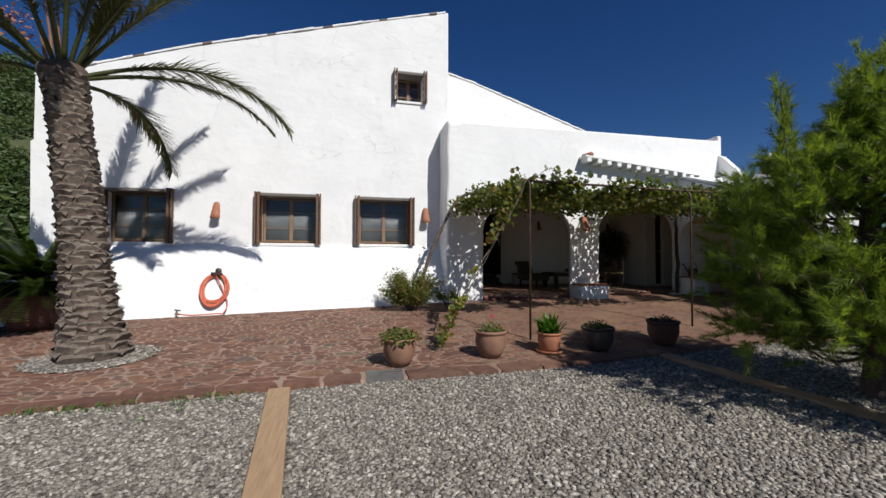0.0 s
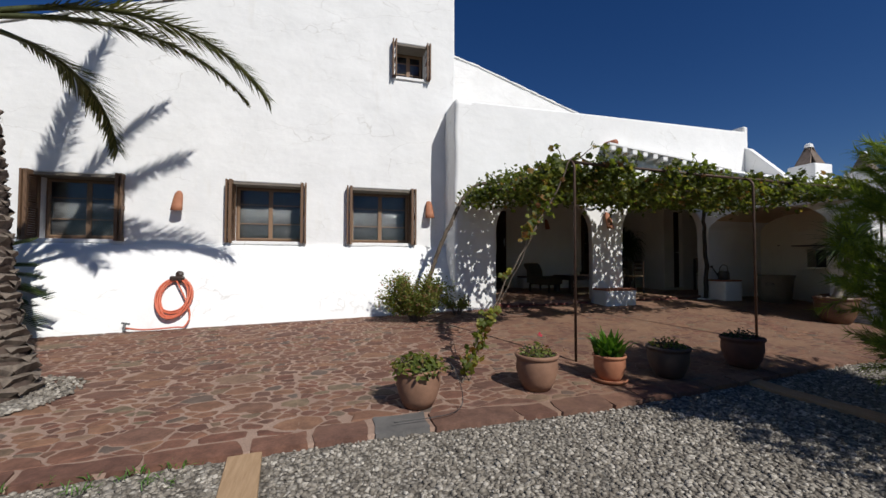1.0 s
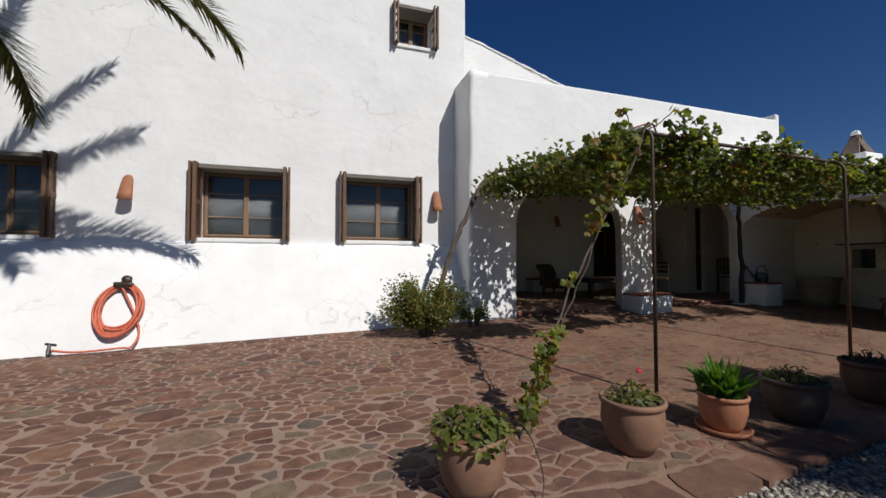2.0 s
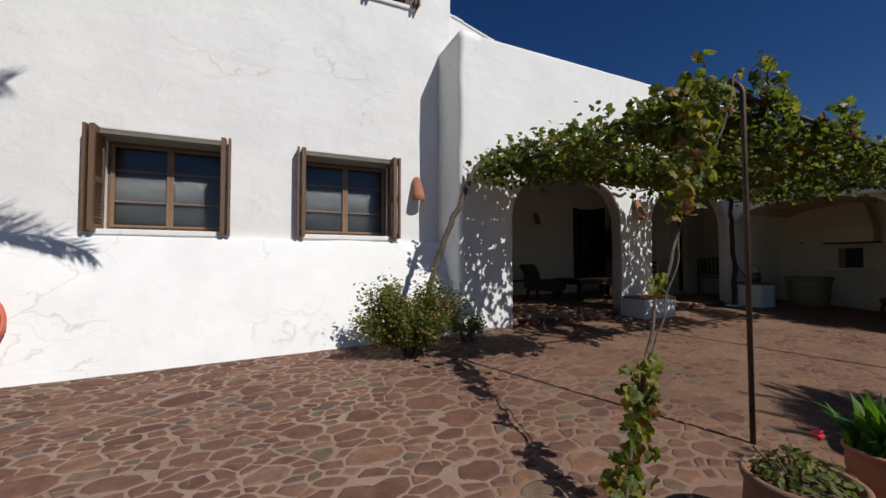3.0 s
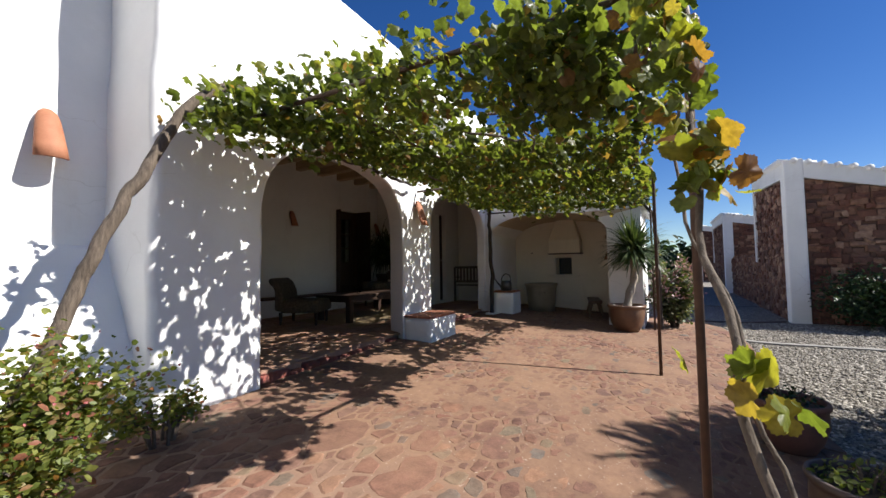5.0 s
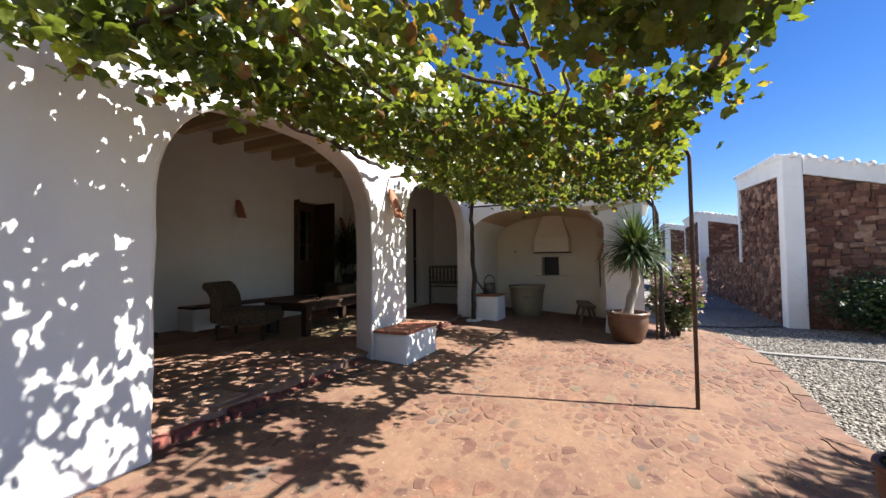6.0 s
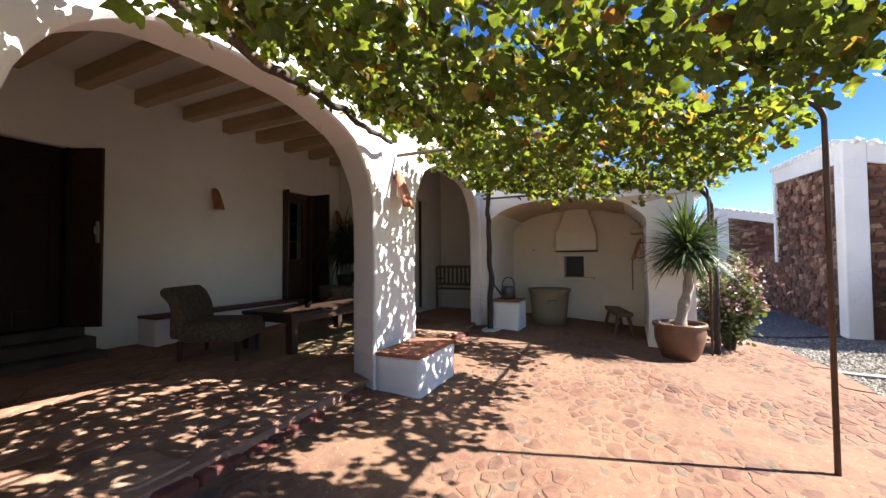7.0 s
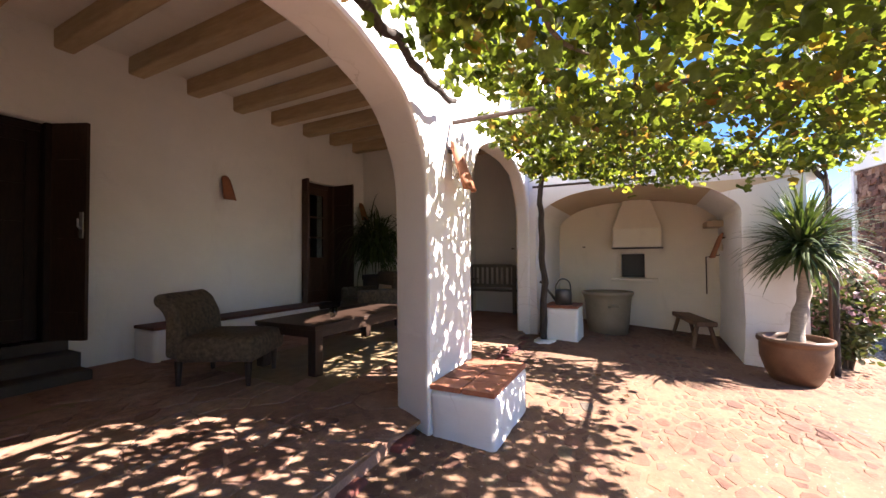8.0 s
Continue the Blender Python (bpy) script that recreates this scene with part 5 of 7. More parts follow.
def tuft(parent, r, z, h, count, leaf, mat_, seed, name="leaves"):
    g = np.random.default_rng(seed)
    a, d = g.uniform(0, 6.28, count), np.sqrt(g.random(count)) * r
    c = np.stack([d * np.cos(a), d * np.sin(a), z + h * g.random(count) ** 0.8 * (1.1 - 0.6 * d / r)], 1)
    n_ = np.stack([0.5 * np.cos(a), 0.5 * np.sin(a), 0.8 + 0 * a], 1) + g.normal(0, 0.5, (count, 3))
    blades(name, scatter(OVAL, OVAL_FACES, c, n_, leaf * g.uniform(0.6, 1.3, count), g), parent, mat_)
    bm = bmesh.new()
    for k in range(9):
        a, d = g.uniform(0, 6.28), g.uniform(0.2, 0.9) * r
        tube(bm, [(0.3 * d * math.cos(a), 0.3 * d * math.sin(a), z - 0.05), (0.7 * d * math.cos(a), 0.7 * d * math.sin(a), z + 0.5 * h), (d * math.cos(a), d * math.sin(a), z + 0.8 * h)], 0.005, 5)
    part("stem_work", bm, M_BARK, parent, kind="stuff")


def on(x, y):
    return (x, y, rise(x, y) + 0.004)


p = pot("potted_geranium", on(0.53, 4.44), 0.19, 0.305, M_POTGREY, "weathered round clay pot with a leafy green geranium")
tuft(p, 0.22, 0.265, 0.15, 420, 0.05, M_BUSH, 21)
p = pot("potted_geranium", on(1.66, 4.54), 0.195, 0.315, M_POTGREY, "weathered round clay pot with a sparse geranium and a red flower", belly=1.02)
tuft(p, 0.165, 0.265, 0.15, 260, 0.034, M_BUSH, 22)
g = np.random.default_rng(5)
blades("flower", scatter(VINE_LEAF, VINE_FACES, g.normal(0, 0.012, (9, 3)) + [0.0, -0.06, 0.50], g.normal(0, 1, (9, 3)), np.full(9, 0.022), g), p, M_RED_FLOWER, "small red geranium flower")
p = pot("potted_lily", on(2.46, 4.56), 0.155, 0.25, M_TERRA, "orange terracotta pot with bright green strap leaves on a saucer", saucer=True)
g = np.random.default_rng(9)
blades("leaves", [sword(g.uniform(0.22, 0.35), 0.08, g.uniform(0.5, 1.3), g.uniform(0, 6.28), g.uniform(0.85, 1.45), (0.04 * g.normal(), 0.04 * g.normal(), 0.2), g) for k in range(60)], p, M_BRIGHT)
p = pot("potted_succulent", on(3.14, 4.53), 0.205, 0.30, M_POTDARK, "dark clay pot with a low sparse plant")
tuft(p, 0.17, 0.26, 0.14, 200, 0.034, M_BUSH, 24)
p = pot("potted_succulent", on(4.20, 4.58), 0.21, 0.32, M_POTRED, "dark reddish clay pot with a low sparse plant")
tuft(p, 0.18, 0.28, 0.13, 150, 0.034, M_HEDGE, 25)

p = pot("potted_dracaena", on(8.04, 5.90), 0.30, 0.43, M_POTBROWN, "wide brown glazed pot holding a dragon tree", belly=0.98)
bm = bmesh.new()
stem = bend([(-0.02, 0.0, 0.32), (0.04, -0.05, 0.6), (0.13, -0.12, 0.85), (0.13, -0.12, 1.08), (0.15, -0.13, 1.32)], 6)
tube(bm, stem, [0.072 - 0.0012 * k + 0.008 * math.sin(k * 1.1) for k in range(len(stem))], 12)
part("stem", bm, M_YUCCA, p, smooth=True)
g = np.random.default_rng(12)
blades("leaves", [sword(g.uniform(0.48, 0.76), 0.042, g.uniform(0.5, 1.6), g.uniform(0, 6.28), g.uniform(-0.5, 1.4), (0.15 + 0.03 * g.normal(), -0.13 + 0.03 * g.normal(), 1.34 + 0.06 * g.normal()), g) for k in range(330)], p, M_SWORD)

p = pot("potted_cycad", on(-4.93, 7.62), 0.44, 0.57, M_POTRED, "big dark brown clay pot with a dark green cycad")
g = np.random.default_rng(14)
fronds = []
for k in range(76):
    az, el, L = g.uniform(0, 6.28), g.uniform(0.0, 1.4), g.uniform(0.85, 1.15)
    d = np.array([math.cos(az) * math.cos(el), math.sin(az) * math.cos(el), math.sin(el)])
    q = np.array([0, 0, 0.66])
    for i in range(34):
        t = i / 33
        d = d + np.array([0, 0, -0.034])
        d /= np.linalg.norm(d)
        q = q + d * L / 33
        for s_ in (-1, 1):
            fronds.append(sword(0.21 * (1 - 0.6 * abs(t - 0.45)), 0.05, 0.3, az + s_ * 0.9, 0.25 + 0.3 * el, q, g, 2))
blades("leaves", fronds, p, M_CYCAS)

# ---- date palm ----
palm = thing("palm_tree", (-2.95, 5.44, 0.05), "date palm with a trunk of old leaf bases and arching fronds", "palm")
def palm_axis(z):
    return Vector((-0.20 * z - 0.006 * z * z, 0.193 * z, z))
def palm_radius(z):
    return 0.25 + 0.10 * math.exp(-z / 0.35) - 0.016 * z + 0.06 * math.exp((z - 3.6) / 0.3)


bm = bmesh.new()
axis = [palm_axis(-0.1 + 3.75 * k / 30) for k in range(31)]
# core in a darker bark, which puts shade into the gaps between scales
tube(bm, axis, [palm_radius(max(0, a.z)) for a in axis], 22)
part("trunk", bm, M_PINEBARK, palm, "grey-brown scaly trunk, core coloured dark for shaded gaps", smooth=True)
vs_scales = []
SCALE = np.array([[-0.30, -0.1, 0], [0.30, -0.1, 0], [0.60, 0.72, 0.55], [0.28, 1.0, 0.82], [-0.28, 1.0, 0.82], [-0.60, 0.72, 0.55], [0.55, 0, 0.98], [-0.55, 0, 0.98]])
SCALE_FACES = [(0, 1, 3, 4), (1, 2, 3), (0, 4, 5), (4, 3, 6, 7), (3, 2, 6), (5, 4, 7)]
g = np.random.default_rng(31)
row = 0
z = 0.0
while z < 3.5:
    n = 8
    r = palm_radius(z) - 0.03
    for k in range(n):
        a = 2 * math.pi * (k + 0.5 * (row % 2)) / n + g.normal(0, 0.07)
        zz = z + g.normal(0, 0.014)
        c = palm_axis(zz)
        s = 2 * math.pi * r / n * g.uniform(0.95, 1.12)
        rot = np.array([[-math.sin(a), math.cos(a), 0], [math.cos(a), math.sin(a), 0], [0, 0, 1]])
        shape = SCALE * np.array([s * g.uniform(0.85, 1.05), 0.052 * g.uniform(0.7, 1.3), 0.12 * g.uniform(0.85, 1.2)])
        shape = shape + g.normal(0, 0.007, shape.shape)
        vs_scales.append((shape @ rot + np.array([c.x + r * math.cos(a), c.y + r * math.sin(a), zz]), SCALE_FACES))
    z += 0.076
    row += 1
blades("bark", vs_scales, palm, M_PALM, smooth=False)


def frond(az, el, L, droop, seed, base=None, leaf=0.30, twist=0.0):
    """Midrib and two rows of narrow leaflets."""
    g = np.random.default_rng(seed)
    top = palm_axis(3.61)
    d = np.array([math.cos(az) * math.cos(el), math.sin(az) * math.cos(el), math.sin(el)])
    q = np.array([top.x + 0.14 * math.cos(az), top.y + 0.14 * math.sin(az), 3.50 + 0.2 * max(0, math.sin(el))])
    pts, out = [q.copy()], []
    n = 64
    for i in range(n):
        t = i / n
        d = d + np.array([0, 0, -droop * (0.3 + 1.5 * t)]) / n
        d /= np.linalg.norm(d)
        q = q + d * L / n
        pts.append(q.copy())
        if t > 0.16:
            side = np.cross(d, [0, 0, 1])
            side /= np.linalg.norm(side) + 1e-9
            up = np.cross(side, d)
            ll = leaf * (0.35 + 1.3 * min(1, (t - 0.16) * 4)) * (1.12 - 0.72 * t) * g.uniform(0.85, 1.1)
            for s_ in (-1, 1):
                for rep in range(3):
                    w = d * 0.74 + side * s_ * (0.72 + 0.1 * g.normal()) + up * (0.02 + 0.16 * g.normal())
                    out.append(sword(ll, 0.023, 0.35, math.atan2(w[1], w[0]), math.atan2(w[2], math.hypot(w[0], w[1])), q + d * (L / n) * 0.33 * rep, g, 2))
    fr = bmesh.new()
    tube(fr, pts[::2], [0.03 * (1 - 0.9 * i / len(pts[::2])) + 0.003 for i in range(len(pts[::2]))], 6)
    f = part("frond", fr, M_FROND, palm, smooth=True)
    blades("leaf_blade", out, f, M_FROND)


frond(0.22, 0.46, 2.92, 1.5, 1, leaf=0.36)
frond(1.12, 0.22, 1.95, 2.2, 2, leaf=0.34)
frond(0.12, 0.95, 2.8, 0.8, 3)
frond(0.27, 0.35, 2.6, 1.25, 5, leaf=0.20)
for k in range(19):
    turn_, lift_ = (0.5 + k * 2.399) % 6.283, 0.25 + 1.15 * ((k * 7) % 19) / 19
    if (turn_ < 2.5 or turn_ > 4.2) and lift_ < 0.80:
        continue
    frond(0.5 + k * 2.399, 0.25 + 1.15 * ((k * 7) % 19) / 19, 2.8 + 0.4 * math.sin(k), 1.1 + 0.5 * math.cos(k * 1.3), 10 + k)
bm = bmesh.new()
for k in range(3):
    m = pose(-0.84 + 0.05 * k, 0.52, 3.50, 4, 5 * k - 8, 0)
    tube(bm, [m @ Vector(v) for v in ((0, 0, 0), (0, 0, 0.5), (0, -0.05, 0.95))], [0.026, 0.018, 0.008], 6)
part("flower_stalk", bm, M_POTGREY, palm, "orange-brown fruit stalks")
g = np.random.default_rng(37)
c = g.normal(0, 1, (260, 3)) * [0.15, 0.14, 0.10] + [-1.34, 0.54, 4.18]
blades("fruit_cluster", scatter(OVAL, OVAL_FACES, c, g.normal(0, 1, (260, 3)), g.uniform(0.03, 0.07, 260), g), palm, M_TERRA, "orange-brown dry fruit cluster")

# ---- pine at the edge of the gravel ----
pine = thing("pine_tree", (4.68, 2.56, 0.0), "young bushy pine with soft bright green needles", "pine")
g = np.random.default_rng(41)
bm = bmesh.new()
tube(bm, bend([(0, 0, -0.1), (0.03, 0.02, 0.6), (0.0, 0.05, 1.5), (0.05, 0.0, 2.2), (0.03, 0, 2.9)], 5), [0.125 - 0.005 * k if k > 2 else 0.15 - 0.012 * k for k in range(21)], 10)
part("trunk", bm, M_PINEBARK, pine, smooth=True)
crown = line([(0.2, 1.0), (0.45, 1.35), (0.7, 1.5), (1.1, 1.6), (1.6, 1.5), (2.0, 1.15), (2.4, 0.78), (2.8, 0.45), (3.2, 0.15)])
crest = line([(-2.0, 3.3), (0.0, 3.15), (0.25, 2.7), (0.45, 2.28), (1.2, 2.2), (1.6, 1.95), (2.2, 1.2), (3.0, 0.8)])  # lower on the north-west side


def in_crown(v):
    side, deep = -0.57 * v[0] + 0.82 * v[1], 0.82 * v[0] + 0.57 * v[1]
    if v[2] > 1.22 + (crest(side) - 1.22) * (1 + 0.17 * deep):
        return False
    return not (-0.1 < side < 0.45 and 1.38 < v[2] < 1.72) or g.random() < 0.25  # a thin place in the middle


limb, starts, ways = bmesh.new(), [], []
for k in range(170):
    z = 0.44 + 2.39 * (k / 170) ** 1.15
    az = k * 2.399 + g.normal(0, 0.2)
    lift = g.uniform(-0.05, 0.45)
    reach = crown(z + lift * 0.6) * g.uniform(0.72, 1.06) * (1 - 0.42 * max(0.0, math.sin(az))) * (1 - 0.25 * max(0.0, math.cos(az)))
    a = Vector((0.02, 0.02, z - 0.1))
    e = Vector((reach * math.cos(az), reach * math.sin(az), z + lift))
    pts = bend([a, (a + e) / 2 + Vector((0, 0, -0.06 + 0.06 * g.normal())), e], 6)
    if in_crown(e):
        tube(limb, pts, [0.02 * (1 - 0.8 * i / 12) for i in range(13)], 5)
    for t in 1 - 0.75 * g.random(int(9 + 15 * reach)) ** 1.3:
        c = np.array(pts[min(12, int(t * 12))])
        w = np.array([math.cos(az), math.sin(az), 0.75]) + g.normal(0, 0.65, 3)
        w /= np.linalg.norm(w)
        c = c + w * g.uniform(0.0, 0.22) + g.normal(0, 0.05, 3)
        if in_crown(c + 0.1 * w):
            starts.append(c)
            ways.append(w)
# a few leading shoots that stand out of the crown
for x, y, z0, z1 in ((-1.18, -0.05, 1.9, 2.62), (-1.08, 0.0, 1.9, 2.40), (-0.30, 0.0, 2.6, 2.85), (0.05, 0.05, 2.7, 3.15), (-0.15, 0.0, 2.6, 3.0), (-1.5, 0.0, 1.4, 1.8)):
    tube(limb, [(x + 0.12, y, z0 - 0.4), (x, y, z1)], [0.012, 0.004], 5)
    for z in np.arange(z0 - 0.3, z1, 0.05):
        starts.append(np.array([x, y, z]) + g.normal(0, 0.02, 3))
        ways.append(np.array([0.0, 0.0, 1.0]) + g.normal(0, 0.25, 3))
part("branch_work", limb, M_PINEBARK, pine, kind="stuff")


def brushes(name, starts, ways, per, parent, mat_, seed):
    """Foxtail shoots: fine needles all round a short axis, as one mesh of slim triangles."""
    g = np.random.default_rng(seed)
    c = np.repeat(np.array(starts), per, 0)
    a = np.repeat(np.array(ways) / np.linalg.norm(np.array(ways), axis=1)[:, None], per, 0)
    n = len(c)
    side = np.cross(a, g.normal(0, 1, (n, 3)))
    side /= np.linalg.norm(side, axis=1)[:, None]
    way = a * g.uniform(0.5, 1.0, n)[:, None] + side * g.uniform(0.4, 0.8, n)[:, None]
    way /= np.linalg.norm(way, axis=1)[:, None]
    flat = np.cross(way, g.normal(0, 1, (n, 3)))
    flat /= np.linalg.norm(flat, axis=1)[:, None]
    root = c + a * (g.random(n) * 0.20)[:, None]
    V = np.stack([root - flat * 0.0028, root + flat * 0.0028, root + way * g.uniform(0.06, 0.115, n)[:, None]], 1).reshape(-1, 3)
    me = bpy.data.meshes.new(name)
    me.vertices.add(len(V))
    me.vertices.foreach_set("co", V.ravel())
    me.loops.add(len(V))
    me.loops.foreach_set("vertex_index", np.arange(len(V), dtype=np.int32))
    me.polygons.add(n)
    me.polygons.foreach_set("loop_start", np.arange(0, len(V), 3, dtype=np.int32))
    me.update(calc_edges=True)
    me.materials.append(mat_)
    ob = new(name, me)
    ob.parent = parent
    return tagged(ob, "", kind="stuff")


brushes("needles", starts, ways, 96, pine, M_NEEDLE, 43)

# ---- porch furniture ----
chair = thing("slipper_chair", (5.13, 10.40, FLOOR_Z), "low upholstered slipper chair in worn brown fabric", "chair", "", -62)
bm = bmesh.new()
box(bm, -0.28, -0.31, 0.20, 0.36, 0.31, 0.40, bevel=0.05)
part("seat", bm, M_FABRIC, chair, smooth=True)
bm = bmesh.new()
prof = [(-0.22, 0.34), (-0.24, 0.55), (-0.31, 0.69), (-0.39, 0.755), (-0.46, 0.735), (-0.46, 0.665), (-0.40, 0.62), (-0.36, 0.55), (-0.36, 0.24), (-0.24, 0.22)]
prism(bm, prof, Matrix(((1, 0, 0, 0), (0, 0, 1, -0.3), (0, 1, 0, 0), (0, 0, 0, 1))), 0.6)
soften(part("backrest", bm, M_FABRIC, chair), 0.035, 3, 20)
for x, y in ((-0.28, -0.24), (-0.28, 0.24), (0.28, -0.24), (0.28, 0.24)):
    bm = bmesh.new()
    lathe(bm, [(0.018, 0), (0.024, 0.1), (0.03, 0.21)], 10, pose(x, y, 0))
    part("leg", bm, M_DARKWOOD, chair)

table = thing("coffee_table", (6.26, 10.10, FLOOR_Z), "long low dark wooden coffee table", "table")
bm = bmesh.new()
box(bm, -0.82, -0.39, 0.40, 0.82, 0.39, 0.44, bevel=0.006)
part("tabletop", bm, M_DARKWOOD, table)
for x in (-0.76, 0.76):
    for y in (-0.335, 0.335):
        bm = bmesh.new()
        box(bm, x - 0.045, y - 0.045, 0, x + 0.045, y + 0.045, 0.40, bevel=0.004)
        part("leg", bm, M_DARKWOOD, table)
bm = bmesh.new()
for y in (-0.36, 0.36):
    box(bm, -0.71, y - 0.012, 0.33, 0.71, y + 0.012, 0.40)
for x in (-0.78, 0.78):
    box(bm, x - 0.012, -0.29, 0.33, x + 0.012, 0.29, 0.40)
part("apron", bm, M_DARKWOOD, table)
for x, y in ((5.92, 9.96), (6.02, 10.03)):
    c = thing("drinking_glass", (x, y, FLOOR_Z + 0.44), "small clear drinking glass on the table", "glass", "glasses")
    bm = bmesh.new()
    lathe(bm, [(0.025, 0.0), (0.033, 0.09), (0.030, 0.09), (0.023, 0.008), (0.0, 0.008)], 16)
    part("cup", bm, M_GLASS, c, smooth=True)

arm = thing("armchair", (7.75, 10.95, FLOOR_Z), "upholstered armchair with a striped back cushion in the shade", "chair", "", 150)
for name, q in (("seat", (-0.3, -0.32, 0.2, 0.34, 0.32, 0.42)), ("backrest", (-0.42, -0.34, 0.22, -0.26, 0.34, 0.82)), ("armrest", (-0.3, -0.42, 0.2, 0.32, -0.32, 0.58)), ("armrest", (-0.3, 0.32, 0.2, 0.32, 0.42, 0.58))):
    bm = bmesh.new()
    box(bm, *q, bevel=0.045)
    part(name, bm, M_FABRIC, arm, smooth=True)
bm = bmesh.new()
box(bm, -0.27, -0.28, 0.43, -0.13, 0.28, 0.86, pose(-0.02, 0, 0, 0, -10, 0), bevel=0.05)
part("cushion", bm, M_CLOTH, arm, "cream cushion", smooth=True)
for x, y in ((-0.3, -0.3), (-0.3, 0.3), (0.26, -0.3), (0.26, 0.3)):
    bm = bmesh.new()
    lathe(bm, [(0.02, 0), (0.028, 0.2)], 10, pose(x, y, 0))
    part("leg", bm, M_DARKWOOD, arm)

wood_chair = thing("rush_chair", (7.3, 9.75, FLOOR_Z), "small wooden chair with a worn seat by the table", "chair", "", 170)
bm = bmesh.new()
box(bm, -0.2, -0.21, 0.40, 0.22, 0.21, 0.44, bevel=0.01)
part("seat", bm, M_RUG, wood_chair)
for x, y, h in ((-0.18, -0.19, 0.8), (-0.18, 0.19, 0.8), (0.18, -0.19, 0.4), (0.18, 0.19, 0.4)):
    bm = bmesh.new()
    tube(bm, [(x, y, 0), (x, y, h)], 0.018, 8)
    part("leg", bm, M_DARKWOOD, wood_chair)
for z in (0.55, 0.66, 0.76):
    bm = bmesh.new()
    box(bm, -0.19, -0.19, z, -0.17, 0.19, z + 0.045)
    part("back_slat", bm, M_DARKWOOD, wood_chair)

bm = bmesh.new()
box(bm, 5.2, 9.42, FLOOR_Z - 0.004, 7.6, 10.75, FLOOR_Z + 0.008, bevel=0.003)
for v in bm.verts:
    v.co.z += floor_z(v.co.y) - FLOOR_Z + 0.003
solid("rug", bm, M_RUG, "straw-coloured woven rug under the coffee table", "rug", kind="object")
bm = bmesh.new()
box(bm, 3.3, 10.72, FLOOR_Z - 0.005, 4.45, 11.22, FLOOR_Z + 0.008, bevel=0.003)
solid("door_mat", bm, M_RUG, "pale woven mat before the door steps", "mat", kind="object")

p = pot("potted_fern", (8.32, 11.25, FLOOR_Z), 0.24, 0.75, M_POTDARK, "tall dark pot with a drooping dark green plant")
g = np.random.default_rng(17)
blades("leaves", [sword(g.uniform(0.5, 1.05), 0.03, g.uniform(3.0, 6.5), g.uniform(0, 6.28), g.uniform(0.6, 1.5), (0.10 * g.normal(), 0.10 * g.normal(), 0.95 + 0.45 * g.random()), g, 7) for k in range(520)], p, M_CYCAS)

bench = thing("garden_bench", (9.75, 9.72, FLOOR_Z), "weathered slatted wooden garden bench against the wall", "bench", "", 90)
for x in (-0.42, 0.42):
    bm = bmesh.new()
    box(bm, x - 0.03, -0.05, 0, x + 0.03, 0.0, 0.88, bevel=0.005)
    part("back_leg", bm, M_LINTEL, bench)
    bm = bmesh.new()
    box(bm, x - 0.03, -0.48, 0, x + 0.03, -0.43, 0.60, bevel=0.005)
    part("front_leg", bm, M_LINTEL, bench)
    bm = bmesh.new()
    box(bm, x - 0.035, -0.5, 0.60, x + 0.035, 0.0, 0.63, bevel=0.005)
    part("armrest", bm, M_LINTEL, bench)
for y in (-0.45, -0.36, -0.27, -0.18, -0.09):
    bm = bmesh.new()
    box(bm, -0.44, y, 0.40, 0.44, y + 0.07, 0.42, bevel=0.003)
    part("seat_slat", bm, M_LINTEL, bench)
for z in (0.48, 0.84):
    bm = bmesh.new()
    box(bm, -0.39, -0.04, z, 0.39, -0.015, z + 0.06, bevel=0.003)
    part("back_rail", bm, M_LINTEL, bench)
for k in range(8):
    bm = bmesh.new()
    box(bm, -0.36 + k * 0.095, -0.035, 0.54, -0.315 + k * 0.095, -0.02, 0.84)
    part("back_slat", bm, M_LINTEL, bench)

# ---- barbecue niche ----
hood = thing("barbecue_hood", (10.11, 7.32, 1.57), "white plastered chimney hood above the oven", "hood")
bm = bmesh.new()
a = [(-0.30, -0.35, 0.0), (-0.30, 0.35, 0.0), (-0.30, 0.35, 0.3), (-0.12, 0.17, 0.86), (-0.12, -0.17, 0.86), (-0.30, -0.35, 0.3)]
va = [bm.verts.new(v) for v in a]
vb = [bm.verts.new((0.0, y, z)) for x, y, z in a]
bm.faces.new((va[0], va[1], va[2], va[5]))
bm.faces.new((va[5], va[2], va[3], va[4]))
for i in range(6):
    bm.faces.new((va[i], vb[i], vb[(i + 1) % 6], va[(i + 1) % 6]))
bmesh.ops.recalc_face_normals(bm, faces=bm.faces[:])
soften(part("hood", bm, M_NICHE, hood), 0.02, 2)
bm = bmesh.new()
box(bm, -0.32, -0.36, -0.02, 0.0, 0.36, 0.0)
part("mantel", bm, M_DARKWOOD, hood, "dark soot line under the hood")
ledge = thing("oven_ledge", (10.11, 7.37, 1.03), "white plastered ledge before the oven mouth", "ledge")
bm = bmesh.new()
box(bm, -0.16, -0.34, 0, 0.0, 0.34, 0.045, bevel=0.012)
part("ledge", bm, M_NICHE, ledge)
shelf = thing("niche_shelf", (9.75, 6.22, 1.84), "small plastered ledge in the corner of the niche", "ledge")
bm = bmesh.new()
box(bm, -0.1, -0.02, 0, 0.36, 0.2, 0.09, bevel=0.015)
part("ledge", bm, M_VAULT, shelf)

